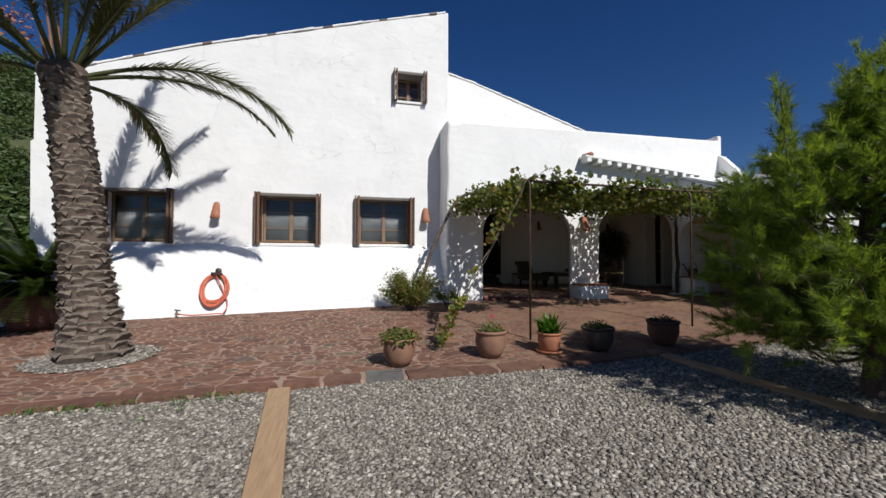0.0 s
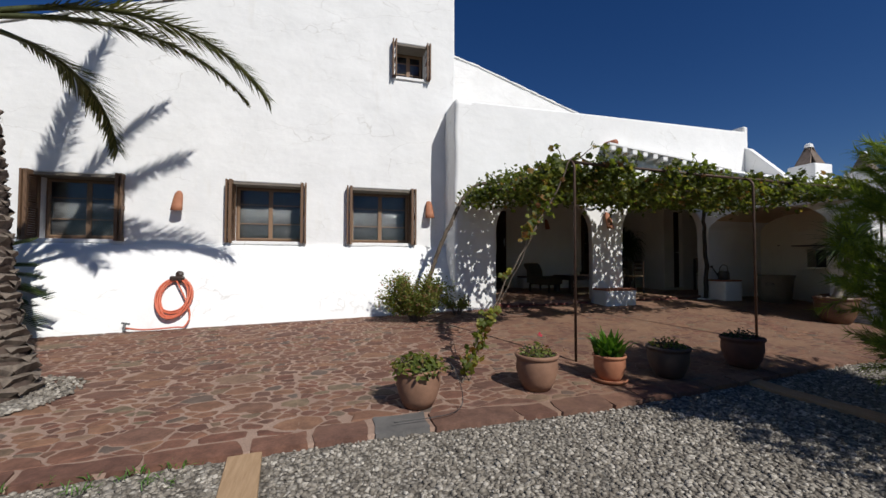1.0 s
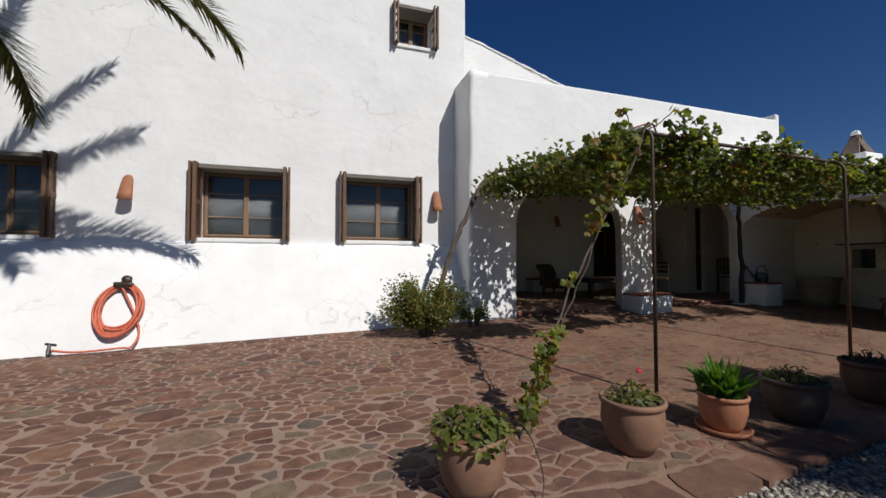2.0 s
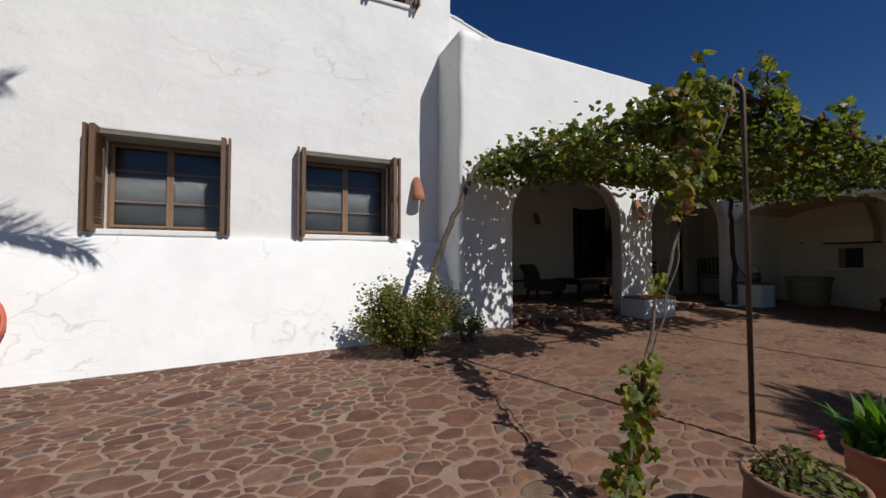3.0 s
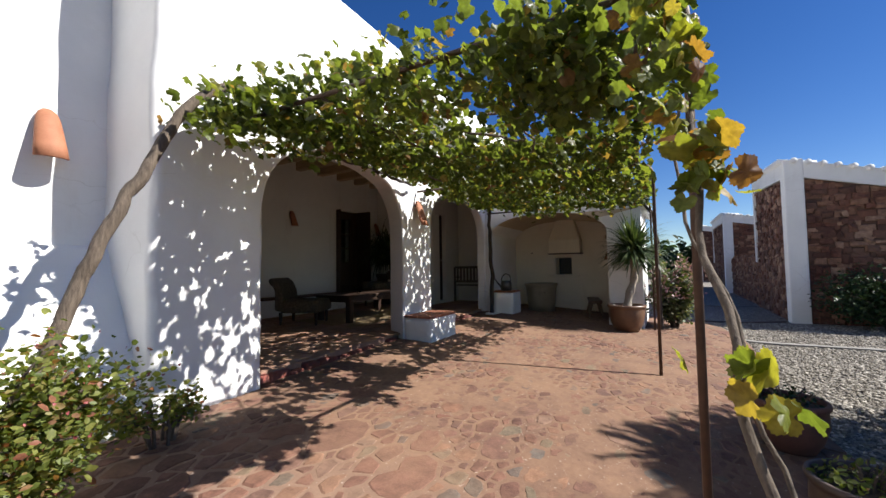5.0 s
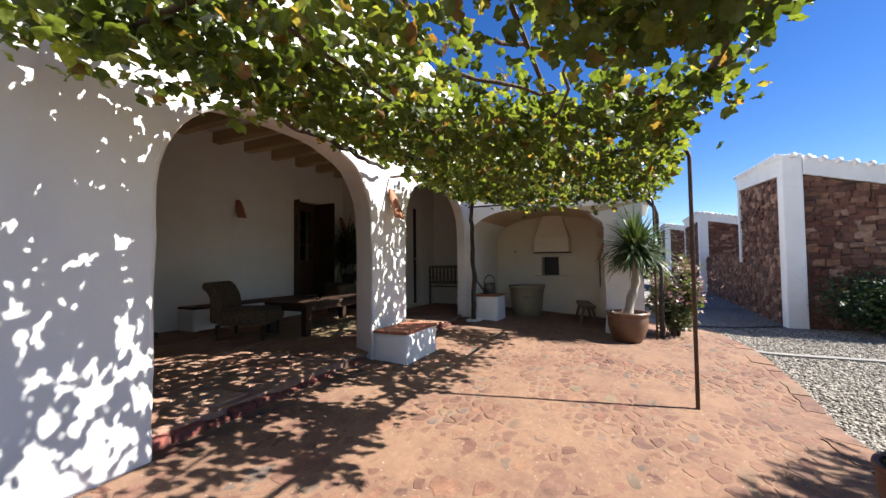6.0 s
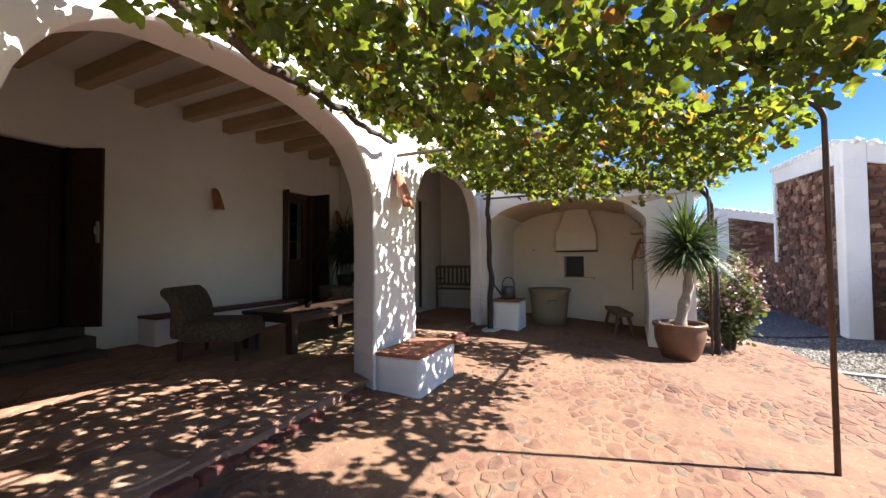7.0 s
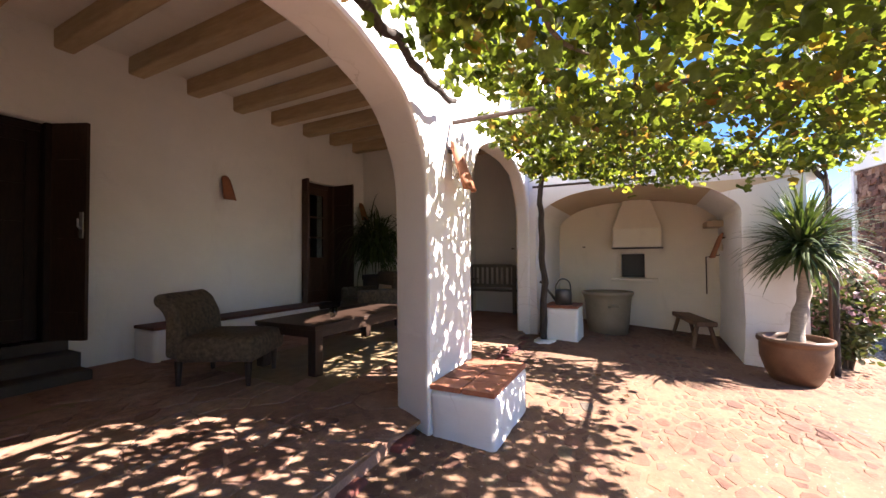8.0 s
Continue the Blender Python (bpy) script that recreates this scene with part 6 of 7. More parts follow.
tub = thing("clay_tub", (9.32, 7.72, 0.29), "big pale stoneware tub with two lugs", "tub")
bm = bmesh.new()
lathe(bm, [(0.27, 0), (0.30, 0.2), (0.325, 0.5), (0.34, 0.56), (0.36, 0.58), (0.36, 0.62), (0.33, 0.62), (0.31, 0.5), (0.28, 0.1), (0, 0.1)], 32)
part("tub", bm, M_ZINC, tub, smooth=True)
for a in (200, 20):
    bm = bmesh.new()
    m = pose(0, 0, 0, 0, 0, a)
    tube(bm, [m @ Vector(v) for v in bend([(0.31, -0.06, 0.42), (0.37, -0.04, 0.44), (0.37, 0.04, 0.44), (0.31, 0.06, 0.42)], 4)], 0.018, 8)
    part("lug", bm, M_ZINC, tub, smooth=True)

can = thing("watering_can", (8.45, 8.2, 0.79), "old zinc watering can with a tall hoop handle", "watering can")
bm = bmesh.new()
lathe(bm, [(0.11, 0), (0.11, 0.16), (0.085, 0.2), (0.07, 0.2)], 20)
part("body", bm, M_CAN, can, smooth=True)
bm = bmesh.new()
tube(bm, bend([(0, -0.1, 0.14), (0, -0.08, 0.3), (0, 0.02, 0.34), (0, 0.09, 0.26), (0, 0.1, 0.15)], 5), 0.009, 6)
part("handle", bm, M_CAN, can, smooth=True)
bm = bmesh.new()
tube(bm, [(0, 0.1, 0.05), (0, 0.22, 0.2), (0, 0.27, 0.27)], [0.02, 0.014, 0.012], 8)
lathe(bm, [(0.012, 0), (0.03, 0.04), (0.03, 0.05)], 10, pose(0, 0.27, 0.27, -40, 0, 0))
part("spout", bm, M_CAN, can, smooth=True)

stool = thing("wooden_stool", (9.42, 6.63, 0.235), "rough low wooden plank stool with splayed legs", "stool", "", 12)
bm = bmesh.new()
box(bm, -0.52, -0.12, 0.29, 0.52, 0.12, 0.35, bevel=0.014)
for v in bm.verts:
    v.co += 0.012 * noise.noise_vector(v.co * 5)
part("seat", bm, M_WOOD, stool)
for x in (-0.38, 0.38):
    for y in (-0.07, 0.07):
        bm = bmesh.new()
        tube(bm, [(x * 1.15, y * 2.0, 0), (x, y, 0.30)], [0.024, 0.028], 8)
        part("leg", bm, M_WOOD, stool)
rod = thing("fire_iron", (9.98, 6.40, 0.86), "thin iron poker hanging on the wall", "poker")
bm = bmesh.new()
tube(bm, [(0, 0, 0), (0, 0, 0.55), (0, -0.17, 0.58)], 0.009, 6)
part("rod", bm, M_IRON, rod)

foot = thing("vine_kerb", (8.13, 8.38, 0.30), "small white plaster kerb round the vine foot", "kerb")
bm = bmesh.new()
lathe(bm, [(0.18, 0), (0.18, 0.04), (0.15, 0.06), (0.06, 0.055)], 20, Matrix.Diagonal((1.2, 0.8, 1, 1)))
part("kerb", bm, M_WALL, foot, smooth=True)

# fallen vine leaves and the thin watering tube
g = np.random.default_rng(77)
for x, y in ((6.47, 7.35), (6.9, 7.6)):
    f = thing("fallen_leaf", (x, y, rise(x, y) + 0.012), "dry brown curled vine leaf fallen on the paving", "leaf", "fallen leaves", g.uniform(0, 360))
    ob = blades("leaf_blade", [(FINE_LEAF * 0.07 * np.array([1, 1, -1.6]) + np.array([0, 0, 0.012]), FINE_FACES)], f, M_DRYLEAF)
tube_line = thing("watering_tube", (0.58, 4.56, rise(0.6, 4.6)), "thin black watering tube curling out of the clay pot", "tube")
bm = bmesh.new()
tube(bm, bend([(0.1, -0.1, 0.31), (0.2, -0.2, 0.33), (0.27, -0.26, 0.15), (0.26, -0.3, 0.02), (0.1, -0.42, 0.008), (-0.3, -0.46, 0.008)], 6), 0.003, 6)
part("tube", bm, M_BLACK, tube_line, smooth=True)

# ---- strips across the gravel ----
def strip(name, x0, y0, x1, y1, w, mat_, label, h=0.012):
    a, b2 = Vector((x0, y0, 0)), Vector((x1, y1, 0))
    s = (b2 - a).normalized().cross(Vector((0, 0, 1))) * w / 2
    bm = bmesh.new()
    n = 12
    rows = []
    for k in range(n + 1):
        p = a.lerp(b2, k / n)
        z = land(p.x, p.y)
        j = 0.006 * noise.noise((p.x * 3, p.y * 3, 0))
        rows.append([bm.verts.new((q.x, q.y, z + d)) for q, d in ((p - s * (1 + j), -0.05), (p - s, h), (p + s, h), (p + s, -0.05))])
    for p, q in zip(rows, rows[1:]):
        for k in range(3):
            bm.faces.new((p[k], p[k + 1], q[k + 1], q[k]))
    bm.faces.new(rows[0][::-1])
    bm.faces.new(rows[-1])
    bmesh.ops.recalc_face_normals(bm, faces=bm.faces[:])
    return soften(solid(name, bm, mat_, label, "edging", kind="object"), 0.006, 2)


strip("wooden_sleeper", -0.665, 3.985, -0.30, 0.9, 0.195, M_SLEEPER, "weathered wooden sleeper laid in the gravel", 0.035)
strip("wooden_sleeper", 3.90, 4.26, 4.12, 0.9, 0.195, M_SLEEPER, "weathered wooden sleeper laid in the shaded gravel", 0.03)
strip("path_strip", 8.58, 4.40, 8.72, 1.0, 0.13, M_SLATE, "pale concrete strip across the gravel lane", 0.03)
strip("path_strip", 10.3, 5.1, 11.4, 3.2, 0.05, M_POTDARK, "thin dark drain strip across the gravel lane", 0.03)
strip("path_strip", 14.2, 4.7, 14.8, 3.2, 0.14, M_SLATE, "pale concrete strip across the gravel lane", 0.03)


# ---- stone buildings along the lane ----
def rubble(parent, m, w, h, top, seed, mean=(0.17, 0.088), keep=300, depth=0.05):
    """Courses of rough stones on a panel: u from 0 to w, v from 0 to h(u). The first ones are single stones, the rest one mesh."""
    g = np.random.default_rng(seed)
    v, single, lump = 0.0, [], []
    while v < h + 0.5:
        ch = mean[1] * g.uniform(0.6, 1.6)
        u = -0.02
        while u < w:
            cw = mean[0] * g.uniform(0.45, 1.7)
            u1 = min(w, u + cw)
            lim = min(top(u), top(u1))
            if v < lim - 0.05 and u1 - u > 0.04:
                v1 = min(v + ch, lim)
                j = lambda: g.normal(0, 0.019)
                slip = g.normal(0, 0.022) if 0.1 < v < lim - 0.3 else 0.0
                x0, x1, z0, z1 = max(0, u) + 0.007, u1 - 0.007, v + slip + 0.004 - 0.02 * g.random(), v1 + slip - 0.004 + 0.02 * g.random()
                d = depth * g.uniform(0.35, 1.15)
                base = [(x0, z0), (x1, z0), (x1 + 0.0, (z0 + z1) / 2), (x1, z1), (x0, z1), (x0 - 0.0, (z0 + z1) / 2)]
                cx, cz = (x0 + x1) / 2, (z0 + z1) / 2
                back = [(a, c, 0.0) for a, c in base]
                front = [(cx + (a - cx) * 0.86 + j(), cz + (c - cz) * 0.78 + j() * 0.7, -d + 0.4 * j()) for a, c in base]
                mid = [(a + 0.3 * j(), c + 0.3 * j(), -0.6 * d) for a, c in base]
                vs = np.array([m @ Vector(q) for q in back + mid + front])
                fs = [(k, (k + 1) % 6, 6 + (k + 1) % 6, 6 + k) for k in range(6)] + [(6 + k, 6 + (k + 1) % 6, 12 + (k + 1) % 6, 12 + k) for k in range(6)] + [(12, 13, 14, 15, 16, 17)]
                (single if len(single) < keep else lump).append((vs, fs))
            u = u1
        v += ch
    for vs, fs in single:
        me = bpy.data.meshes.new("stone")
        me.from_pydata(vs.tolist(), [], fs)
        me.materials.append(M_RUBBLE)
        o = new("stone", me)
        o.parent = parent
    if lump:
        blades("rubble_fill", lump, parent, M_RUBBLES, smooth=False)


def stone_house(at, length, deep, h0, h1, fall, seed, singles, label):
    """Rough red stone with white plastered corners and eaves. Local x runs along the lane, local -y away from it."""
    s = thing("stone_house", at, label, "house", "stone buildings")
    top_n = lambda u: h0 + (h1 - h0) * u / length - 0.36
    top_w = lambda u: h0 - fall * u - 0.33
    bm = bmesh.new()
    for (a, b2, c, d) in (((0.02, -0.02), (length, -0.02), (length, -deep), (0.02, -deep)),):
        lo = [bm.verts.new((x, y, -0.3)) for x, y in (a, b2, c, d)]
        hi = [bm.verts.new((x, y, h0 + (h1 - h0) * x / length + fall * y - 0.02)) for x, y in (a, b2, c, d)]
        bm.faces.new(hi)
        for k in range(4):
            bm.faces.new((lo[k], lo[(k + 1) % 4], hi[(k + 1) % 4], hi[k]))
    bmesh.ops.recalc_face_normals(bm, faces=bm.faces[:])
    part("wall", bm, M_RUBBLE_JOINT, s)
    # white corner posts and eaves bands, 6 cm proud
    bm = bmesh.new()
    prism(bm, [(-0.06, -0.3), (0.26, -0.3), (0.26, h0), (-0.06, h0)], Matrix(((1, 0, 0, 0), (0, 0, -1, 0.06), (0, 1, 0, 0), (0, 0, 0, 1))), 0.32)
    soften(part("corner_post", bm, M_WALL, s, "white plastered corner"), 0.02, 2)
    bm = bmesh.new()
    prism(bm, [(0.26, h0 - 0.36), (length, h1 - 0.36), (length, h1), (0.26, h0 + 0.01)], Matrix(((1, 0, 0, 0), (0, 0, -1, 0.055), (0, 1, 0, 0), (0, 0, 0, 1))), 0.2)
    part("eaves_band", bm, M_WALL, s, "white plastered band under the eaves")
    bm = bmesh.new()
    prism(bm, [(0.26, h0 - 0.33 - 0.26 * fall), (deep, h0 - 0.33 - deep * fall), (deep, h0 - deep * fall), (0.26, h0 - 0.26 * fall)], Matrix(((0, 0, 1, -0.055), (-1, 0, 0, 0), (0, 1, 0, 0), (0, 0, 0, 1))), 0.2)
    part("eaves_band", bm, M_WALL, s, "white plastered band under the eaves")
    bm = bmesh.new()
    prism(bm, [(length - 0.16, 1.25), (length, 1.25), (length, h1 - 0.36), (length - 0.16, h1 - 0.36)], Matrix(((1, 0, 0, 0), (0, 0, -1, 0.055), (0, 1, 0, 0), (0, 0, 0, 1))), 0.1)
    part("end_band", bm, M_WALL, s, "white plastered edge")
    n = int(length / 0.2)
    for k in range(n):
        bm = bmesh.new()
        u = (k + 0.5) * length / n
        z = h0 + (h1 - h0) * u / length
        tube(bm, [(u, 0.13, z + 0.0), (u, -0.5, z - 0.5 * fall + 0.02)], [0.062, 0.055], 8)
        part("eaves_tile", bm, M_WALL, s, smooth=True)
    n = int(deep / 0.22)
    for k in range(n):
        bm = bmesh.new()
        u = (k + 0.5) * deep / n
        tube(bm, [(-0.12, -u, h0 - fall * u - 0.01), (0.35, -u, h0 - fall * u + 0.03)], [0.06, 0.052], 8)
        part("verge_tile", bm, M_WALL, s, smooth=True)
    north = bmesh.new()
    box(north, 0.0, -0.0095, -0.2, 0.02, -0.005, -0.19)
    pn = part("stone_panel", north, M_RUBBLE_JOINT, s)
    rubble(pn, Matrix(((1, 0, 0, 0.27), (0, 0, -1, -0.02), (0, 1, 0, -0.1), (0, 0, 0, 1))), length - 0.27, h1, lambda u: top_n(u) + 0.1, seed, keep=singles)
    west = bmesh.new()
    box(west, 0.03, -0.3, -0.2, 0.035, -0.29, -0.19)
    pw = part("stone_panel", west, M_RUBBLE_JOINT, s)
    rubble(pw, Matrix(((0, 0, 1, 0.02), (-1, 0, 0, -0.26), (0, 1, 0, -0.1), (0, 0, 0, 1))), deep - 0.26, h0, lambda u: top_w(u + 0.26) + 0.1, seed + 1, keep=singles)
    return s


stone_house((11.36, 3.07, 0.05), 3.55, 5.5, 3.36, 3.58, 0.27, 51, 290, "red rubble stone house with white plastered corners and eaves")
stone_house((20.9, 3.2, 0.05), 5.0, 5.5, 3.32, 3.4, 0.2, 61, 60, "farther red rubble stone house with white plastered corners")
stone_house((33.0, 3.6, 0.05), 5.0, 6.0, 3.9, 4.0, 0.2, 71, 0, "distant stone house with white plastered corners")

# low dry-stone wall between the houses
low = tagged(thing("garden_wall", (14.95, 3.0, 0.05), "low dry wall of red rubble beside the lane", "wall"), kind="structure")
bm = bmesh.new()
box(bm, 0.0, -0.4, -0.3, 6.0, 0.0, 1.45)
part("core", bm, M_RUBBLE_JOINT, low)
rubble(low, Matrix(((1, 0, 0, 0), (0, 0, -1, 0.0), (0, 1, 0, -0.1), (0, 0, 0, 1))), 6.0, 1.6, lambda u: 1.6 + 0.05 * math.sin(u * 3), 81, keep=150)

# ---- woods on the hill and hedge trees far down the lane ----
def clumps(name, spots, mat_, label, seed, per=60, flat=0.8):
    """Far trees: many loose sprays of leaves round each crown, gaps between."""
    g = np.random.default_rng(seed)
    out = []
    for x, y, z, r in spots:
        d = g.normal(0, 1, (per, 3))
        d /= np.linalg.norm(d, axis=1)[:, None]
        rr = r * g.uniform(0.55, 1.08, per)
        c = d * rr[:, None] * [1, 1, flat] + [x, y, z + r * flat]
        out += scatter(OVAL[:6], [(0, 1, 2, 3), (0, 3, 4, 5)], c, d + g.normal(0, 0.5, (per, 3)), r * g.uniform(0.16, 0.34, per), g)
    s = thing(name, (spots[0][0], spots[0][1], spots[0][2]), label, "trees")
    o = blades("foliage", [(v - np.array(spots[0][:3]), f) for v, f in out], s, mat_, smooth=False)
    return tagged(s, kind="stuff")


g = np.random.default_rng(91)
spots = []
for k in range(520):
    y = 30 + 120 * g.random() ** 1.2
    x = -y * math.tan(radians(g.uniform(29, 46))) if k < 400 else g.uniform(-130, -20)
    if x > -12:
        continue
    spots.append((x, y, land(x, y) - 0.3, g.uniform(0.9, 2.1)))
clumps("hill_woods", spots, M_WOODS, "pine and scrub woods covering the hillside", 92, 150)
spots = [(g.uniform(34, 60), g.uniform(2, 12), -0.1, g.uniform(1.2, 2.3)) for k in range(40)]
clumps("lane_trees", spots, M_HEDGE, "dark trees closing the far end of the lane", 93, 260)

# ---- ring of pebbles round the palm ----
bm = bmesh.new()
lathe(bm, [(0.62, -0.02), (0.60, 0.012), (0.4, 0.02), (0.2, 0.02)], 30, pose(-2.93, 5.40, rise(-2.9, 5.4)) @ Matrix.Diagonal((1.0, 0.85, 1, 1)))
solid("planting_ring", bm, M_GROUND, "ring of pale pebbles round the palm foot", "planting bed")

# ---- crazy paving: stones of mixed size fitted edge to edge ----
LONG = 1.55  # the stones lie a little longer east to west


def cells_of(stones, joint):
    """Convex cells between discs (x, y, radius), each cut back by half a joint."""
    P = np.array(stones)
    cells = []
    for p in P:
        c = p[:2]
        d = np.hypot(P[:, 0] - c[0], P[:, 1] - c[1])
        reach = 2.2 * p[2] + 0.10
        poly = [c + np.array(q) * reach for q in ((-1, -1), (1, -1), (1, 1), (-1, 1))]
        for k in np.argsort(d - P[:, 2])[1:30]:
            n_ = P[k, :2] - c
            L = np.hypot(*n_)
            if L < 1e-6:
                continue
            n_ = n_ / L
            lim = (L * L + p[2] ** 2 - P[k, 2] ** 2) / (2 * L) - joint(c) / 2
            out = []
            for a, b2 in zip(poly, poly[1:] + poly[:1]):
                da, db = (a - c) @ n_ - lim, (b2 - c) @ n_ - lim
                if da <= 0:
                    out.append(a)
                if da * db < 0:
                    out.append(a + (b2 - a) * da / (da - db))
            poly = out
            if len(poly) < 3:
                break
        cells.append([np.array((q[0], q[1] / LONG)) for q in poly] if len(poly) > 2 else [])
    return cells


g = np.random.default_rng(101)
# long edging slabs along the gravel: start, end, depth
edging, x = [], -7.5
while x < 9.3:
    w, deep = g.uniform(0.36, 0.74), g.uniform(0.13, 0.23)
    if x > 0.9:
        w *= 0.7
    if x < 0.12 < x + w + 0.18:
        w = 0.12 - x
    elif abs(x - 0.12) < 0.01:
        w, deep = 0.42, 0.24
    edging.append((x, x + w, deep))
    x += w


def edging_depth(x):
    return next((d for a, b2, d in edging if a <= x < b2), 0.14)


def in_terrace(x, y):
    if y < terrace_edge(x) + edging_depth(x) + 0.045 or x > 10.1:
        return False
    if math.hypot((x + 2.93) / 1.0, (y - 5.4) / 0.85) < 0.66:
        return False
    if x < 2.0:
        return y < 8.12
    if x > 8.35 and 5.6 < y < 6.25:
        return False
    if x > 8.4 and y > 6.2:
        return y < 8.45
    return y < 8.4 + 0.06 * (x - 2)


stones, grid = [], {}


def settle(x, y, r, gap=0.004):
    """Puts a disc down if it fits; y is stretched by LONG."""
    ci, cj = int(x // 0.5), int(y // 0.5)
    for a in range(ci - 1, ci + 2):
        for b2 in range(cj - 1, cj + 2):
            for q in grid.get((a, b2), ()):
                if math.hypot(q[0] - x, q[1] - y) < r + q[2] + gap:
                    return False
    grid.setdefault((ci, cj), []).append((x, y, r))
    stones.append((x, y, r))
    return True


for lo, hi, tries in ((0.16, 0.25, 160), (0.10, 0.16, 900), (0.065, 0.10, 3000), (0.042, 0.065, 15000), (0.028, 0.042, 36000)):
    for k in range(tries):
        x, y = g.uniform(-7.5, 10.1), g.uniform(3.9, 8.9)
        if in_terrace(x, y) and (hi < 0.11 or (noise.noise((x * 0.8, y * 0.8, 4.0)) > -0.2 and x < 4.0)):
            settle(x, y * LONG, g.uniform(lo, hi))
pts = [(x, y / LONG) for x, y, r in stones]
cells = cells_of(stones, lambda p: 0.002 + 0.016 * max(0, noise.noise((p[0] * 1.6, p[1] * 1.2, 6))) + 0.005 * g.random())


def warp(q):
    return q + 0.026 * np.array([noise.noise((q[0] * 6, q[1] * 6, 1.0)), noise.noise((q[0] * 6, q[1] * 6, 8.0))]) + 0.014 * np.array([noise.noise((q[0] * 23, q[1] * 19, 2.0)), noise.noise((q[0] * 23, q[1] * 23, 5.0))])


def rounded(poly, cut=0.2):
    """The outline with its corners cut and its edges made uneven."""
    out, n = [], len(poly)
    for k in range(n):
        a, b2, c = poly[k - 1], poly[k], poly[(k + 1) % n]
        out += [b2 + (a - b2) * cut, b2 + (c - b2) * cut]
        if np.hypot(*(c - b2)) > 0.11:
            out.append((b2 + c) / 2)
    ring = []
    for q in out:
        q = warp(q)
        if not ring or np.hypot(*(q - ring[-1])) > 0.010:
            ring.append(q)
    return ring


def cobble(poly, p, seed):
    """One paving stone, low-domed, so that the mortar laps unevenly over its rim."""
    g = np.random.default_rng(seed)
    for q in poly:
        q[1] = max(q[1], terrace_edge(q[0]) + edging_depth(q[0]) + 0.022)
        if q[0] < 2.0:
            q[1] = min(q[1], 8.13)
    ring = rounded(poly, 0.11)
    if len(ring) > 3:
        ctr, size = np.mean(ring, 0), np.max(np.ptp(ring, 0))
        bite = 0.7 * min(1.0, size / 0.3)
        ring = [ctr + (q - ctr) * (1 - bite * max(0.0, noise.noise((q[0] * 5.5, q[1] * 5.5, seed * 0.37)))) for q in ring]
    if len(ring) < 4:
        return None
    ctr = np.mean(ring, 0)
    lift, tx, ty = g.uniform(-0.001, 0.0022), g.normal(0, 0.009), g.normal(0, 0.009)
    vs, n = [], len(ring)
    for inset, dz in ((0.0, -0.008), (g.uniform(0.012, 0.024), lift)):
        for q in ring:
            d = q - ctr
            L = np.hypot(*d) + 1e-9
            r = q - d / L * min(inset, 0.42 * L)
            vs.append((r[0] - p[0], r[1] - p[1], rise(r[0], r[1]) - rise(*p) + dz + (r - ctr) @ (tx, ty)))
    vs.append((ctr[0] - p[0], ctr[1] - p[1], rise(*ctr) - rise(*p) + lift + g.uniform(-0.0005, 0.001)))
    fs = [(k, (k + 1) % n, (k + 1) % n + n, k + n) for k in range(n)] + [(n + k, n + (k + 1) % n, 2 * n) for k in range(n)]
    return np.array(vs), fs


def flag(poly, p, seed, level, drop=0.012):
    """One floor slab: rounded corners, chamfered rim, uneven top."""
    g = np.random.default_rng(seed)
    ring = rounded(poly, 0.08)
    if len(ring) < 4:
        return None
    ctr = np.mean(ring, 0)
    lift, tx, ty = 0.001 + g.uniform(0.0, 0.007), g.normal(0, 0.014), g.normal(0, 0.014)
    vs, n = [], len(ring)
    for inset, dz in ((0.0, -drop), (0.006, lift)):
        for q in ring:
            d = q - ctr
            L = np.hypot(*d) + 1e-9
            r = q - d / L * min(inset, 0.3 * L)
            vs.append((r[0] - p[0], r[1] - p[1], level(r[0], r[1]) - level(*p) + dz + (r - ctr) @ (tx, ty) * 0.4))
    vs.append((ctr[0] - p[0], ctr[1] - p[1], level(*ctr) - level(*p) + lift + g.normal(0.001, 0.002)))
    fs = [(k, (k + 1) % n, (k + 1) % n + n, k + n) for k in range(n)] + [(n + k, n + (k + 1) % n, 2 * n) for k in range(n)]
    return np.array(vs), fs


order = sorted(range(len(pts)), key=lambda i: abs(pts[i][1] - 5.8) + 0.55 * abs(pts[i][0] - 0.9))
rest, count = [], 0
for i in order:
    if len(cells[i]) < 3:
        continue
    p = (float(pts[i][0]), float(pts[i][1]))
    made = cobble(cells[i], p, 1000 + i)
    if made is None:
        continue
    if count < 260:
        me = bpy.data.meshes.new("flagstone")
        me.from_pydata(made[0].tolist(), [], made[1])
        me.materials.append(M_FLAG)
        o = new("flagstone", me)
        o.location = (p[0], p[1], rise(*p))
        o.parent = terrace
        count += 1
    else:
        rest.append((made[0] + np.array([p[0], p[1], rise(*p)]), made[1]))
blades("flagstones", rest, terrace, M_FLAGS, smooth=False)
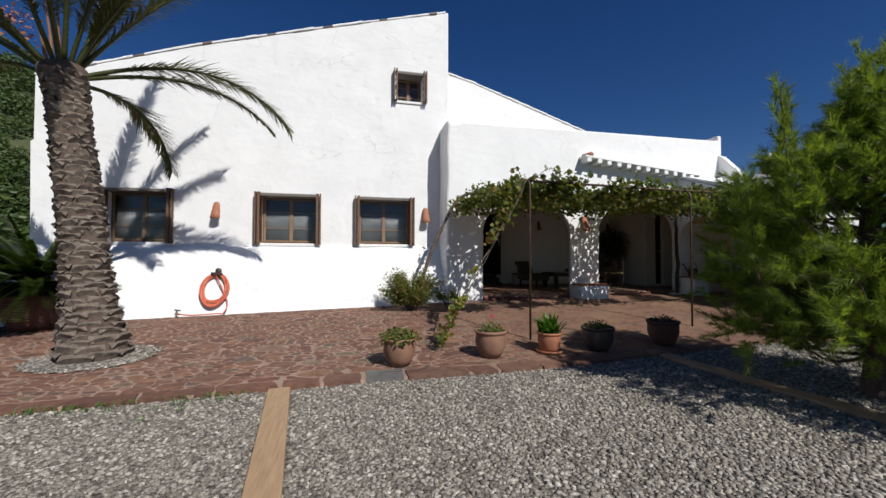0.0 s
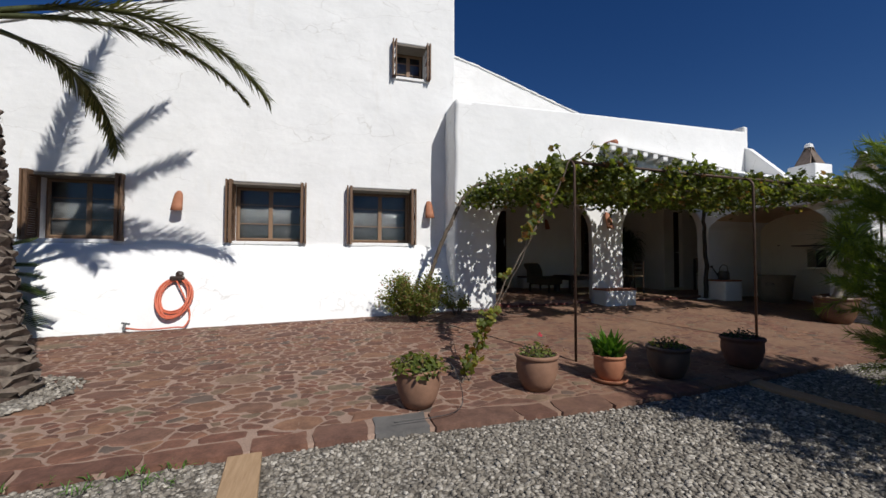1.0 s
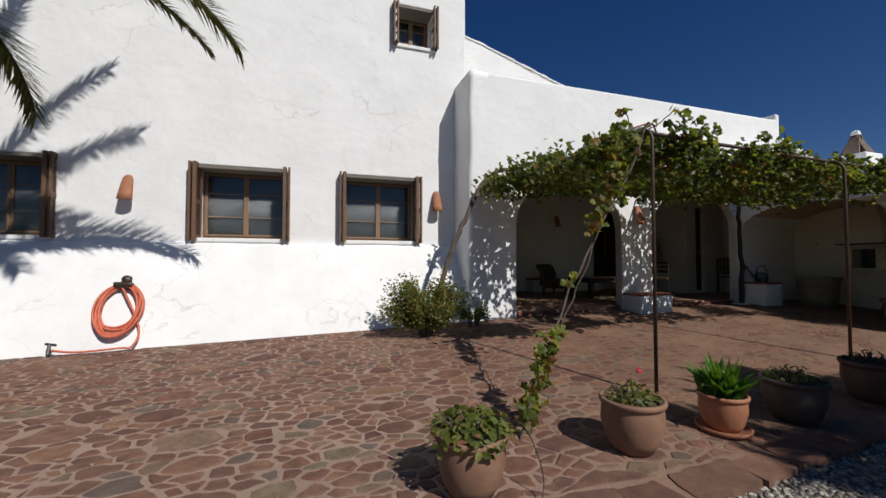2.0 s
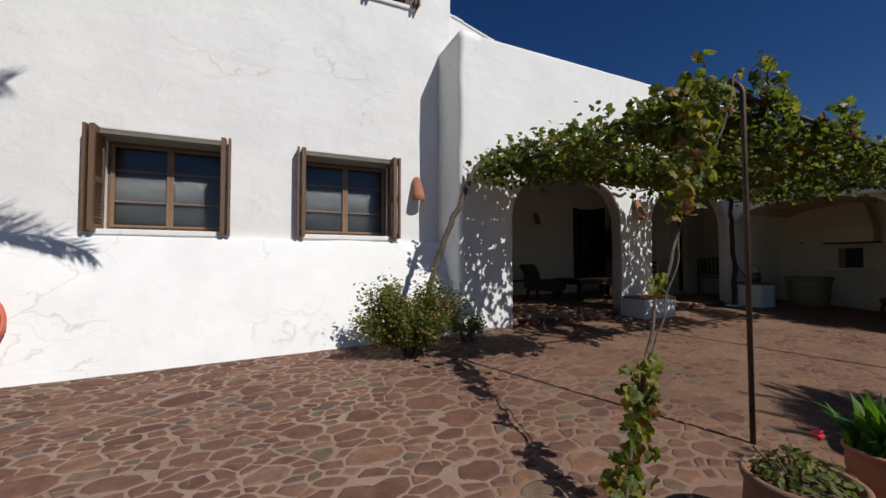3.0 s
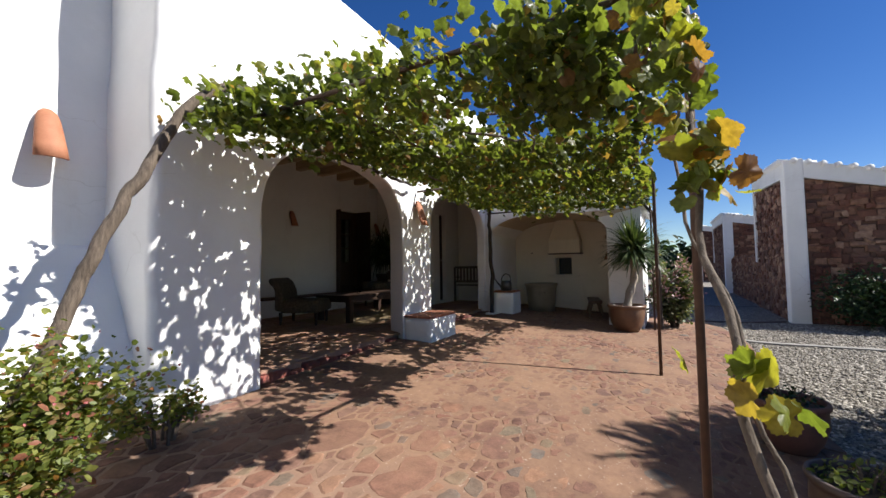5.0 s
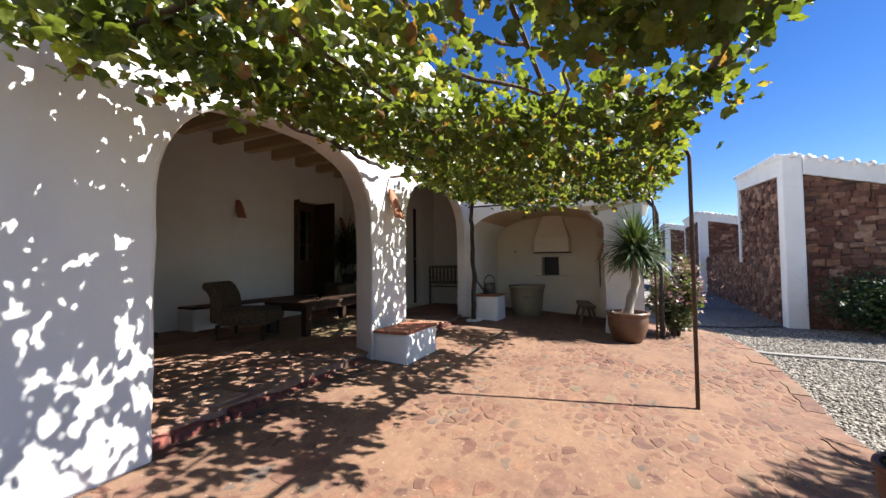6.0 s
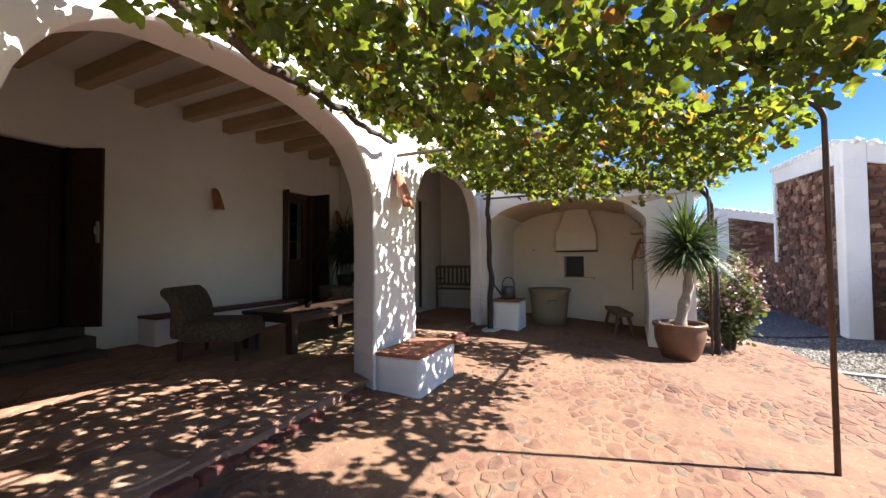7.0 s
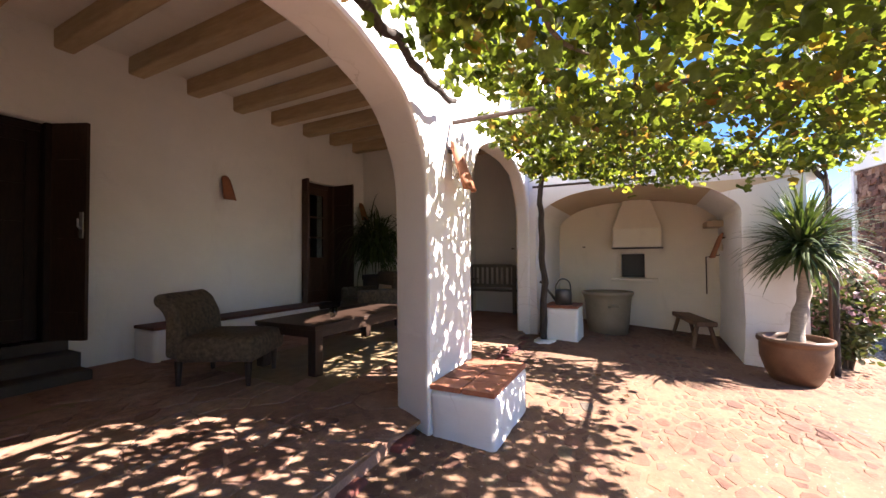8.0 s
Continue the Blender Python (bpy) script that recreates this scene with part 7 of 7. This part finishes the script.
for k, (a, b2, deep) in enumerate(edging):
    p = ((a + b2) / 2, terrace_edge((a + b2) / 2) + deep / 2)
    j0, j1, skew = g.uniform(0.008, 0.018), g.uniform(0.008, 0.018), g.normal(0, 0.025)
    along = np.linspace(a + j0, b2 - j1, 4)
    poly = [np.array((x, terrace_edge(x) - 0.018)) for x in along] + [np.array((x + skew, terrace_edge(x) + deep)) for x in along[::-1]]
    made = flag(poly, p, 7000 + k, lambda x, y: rise(x, y) - 0.001, 0.05)
    me = bpy.data.meshes.new("edging_slab")
    me.from_pydata(made[0].tolist(), [], made[1])
    me.materials.append(M_GREYFLAG if abs(a - 0.12) < 0.01 else M_FLAG)
    o = new("edging_slab", me)
    o.location = (p[0], p[1], rise(*p))
    o.parent = terrace

# flagstones of the porch floor
stones, grid = [], {}
for lo, hi, tries in ((0.13, 0.20, 160), (0.08, 0.13, 1500), (0.05, 0.08, 3000)):
    for k in range(tries):
        x, y = g.uniform(2.6, 8.0), g.uniform(8.5, 11.2)
        if y > 8.66 + 0.03 * (x - 2.8) and not (5.05 < x < 7.75 and 9.3 < y < 10.9) and not (x < 4.6 and y > 10.6) and not (5.0 < x < 6.1 and y < 8.95):
            settle(x, y * LONG, g.uniform(lo, hi))
porch_level = lambda x, y: floor_z(y) + 0.003
floor_ob = bpy.data.objects["floor"]
for i, poly in enumerate(cells_of(stones, lambda p: 0.012 + 0.012 * g.random())):
    if len(poly) < 3:
        continue
    p = (float(stones[i][0]), float(stones[i][1] / LONG))
    made = flag(poly, p, 9000 + i, porch_level)
    if made is None:
        continue
    me = bpy.data.meshes.new("flagstone")
    me.from_pydata(made[0].tolist(), [], made[1])
    me.materials.append(M_PORCHSTONE)
    o = new("flagstone", me)
    o.location = (p[0], p[1], porch_level(*p))
    o.parent = floor_ob

# ---- weeds at the terrace's edge ----
weeds = tagged(thing("weeds", (-2.2, 3.8, 0.0), "sparse low green weeds along the gravel's edge", "weeds"), kind="stuff")
tufts = []
for k in range(110):
    x = -0.95 - 3.8 * g.random() ** 0.8
    y = terrace_edge(x) - 0.03 - 0.5 * g.random() ** 2.5
    for n in range(9):
        tufts.append(sword(g.uniform(0.025, 0.06), 0.009, 0.8, g.uniform(0, 6.28), g.uniform(0.3, 1.3), (x + 2.2 + 0.025 * g.normal(), y - 3.8 + 0.02 * g.normal(), rise(x, y) - 0.01), g, 2))
blades("leaves", tufts, weeds, M_BRIGHT)

# ---- loose gravel ----
ICO = np.array([[0, 0, 1], [0.89, 0, 0.45], [0.28, 0.85, 0.45], [-0.72, 0.53, 0.45], [-0.72, -0.53, 0.45], [0.28, -0.85, 0.45], [0.72, 0.53, -0.45], [-0.28, 0.85, -0.45], [-0.89, 0, -0.45], [-0.28, -0.85, -0.45], [0.72, -0.53, -0.45], [0, 0, -1]])
ICO_F = np.array([(0, 1, 2), (0, 2, 3), (0, 3, 4), (0, 4, 5), (0, 5, 1), (1, 6, 2), (2, 7, 3), (3, 8, 4), (4, 9, 5), (5, 10, 1), (2, 6, 7), (3, 7, 8), (4, 8, 9), (5, 9, 10), (1, 10, 6)])


def pebbles(name, spots, smin, smax, seed, z_of):
    g = np.random.default_rng(seed)
    n = len(spots)
    s = g.uniform(smin, smax, n) ** 1.0
    V = ICO[None] * (1 + g.normal(0, 0.14, (n, 12, 1)))
    V = V * np.stack([s * g.uniform(0.8, 1.5, n), s * g.uniform(0.7, 1.1, n), s * g.uniform(0.4, 0.75, n)], 1)[:, None]
    a = g.uniform(0, 6.28, n)
    t = g.normal(0, 0.35, n)
    R = np.zeros((n, 3, 3))
    R[:, 0, 0], R[:, 0, 1], R[:, 1, 0], R[:, 1, 1], R[:, 2, 2] = np.cos(a), -np.sin(a), np.sin(a), np.cos(a), 1
    T = np.zeros((n, 3, 3))
    T[:, 0, 0], T[:, 1, 1], T[:, 1, 2], T[:, 2, 1], T[:, 2, 2] = 1, np.cos(t), -np.sin(t), np.sin(t), np.cos(t)
    V = np.einsum("nij,njk,nvk->nvi", R, T, V)
    base = np.array([(x, y, z_of(x, y)) for x, y in spots])
    base[:, 2] += s * g.uniform(0.05, 0.45, n)
    V = (V + base[:, None]).reshape(-1, 3)
    F = (ICO_F[None] + (np.arange(n) * 12)[:, None, None]).reshape(-1, 3)
    me = bpy.data.meshes.new(name)
    me.vertices.add(len(V))
    me.vertices.foreach_set("co", V.ravel())
    me.loops.add(F.size)
    me.loops.foreach_set("vertex_index", F.ravel().astype(np.int32))
    me.polygons.add(len(F))
    me.polygons.foreach_set("loop_start", np.arange(0, F.size, 3, dtype=np.int32))
    me.update(calc_edges=True)
    me.validate()
    me.materials.append(M_PEBBLE)
    return tagged(new(name, me), "loose pale grey gravel stones", "gravel", kind="stuff")


g = np.random.default_rng(111)
spots = []
for x, y in np.stack([g.uniform(-4.2, 6.0, 56000), 4.6 - 3.6 * g.random(56000) ** 0.8], 1):
    if y < terrace_edge(x) - 0.01 and y > 1.0 and not (-0.78 + 0.118 * (3.985 - y) < x < -0.55 + 0.118 * (3.985 - y) and y < 4.0) and abs(x - 3.90 - 0.0655 * (4.26 - y)) > 0.1:
        spots.append((x, y))
pebbles("gravel", spots, 0.0075, 0.019, 112, land)
spots = []
for x, y in np.stack([g.uniform(5.8, 11.0, 15000), g.uniform(2.0, 4.9, 15000)], 1):
    if y < terrace_edge(x) - 0.01:
        spots.append((x, y))
pebbles("gravel", spots, 0.009, 0.02, 113, land)
spots = []
for k in range(900):
    a, r = g.uniform(0, 6.28), g.uniform(0.3, 0.66)
    spots.append((-2.93 + r * math.cos(a), 5.4 + 0.85 * r * math.sin(a)))
pebbles("palm_pebbles", spots, 0.012, 0.025, 114, lambda x, y: rise(x, y) + 0.012)
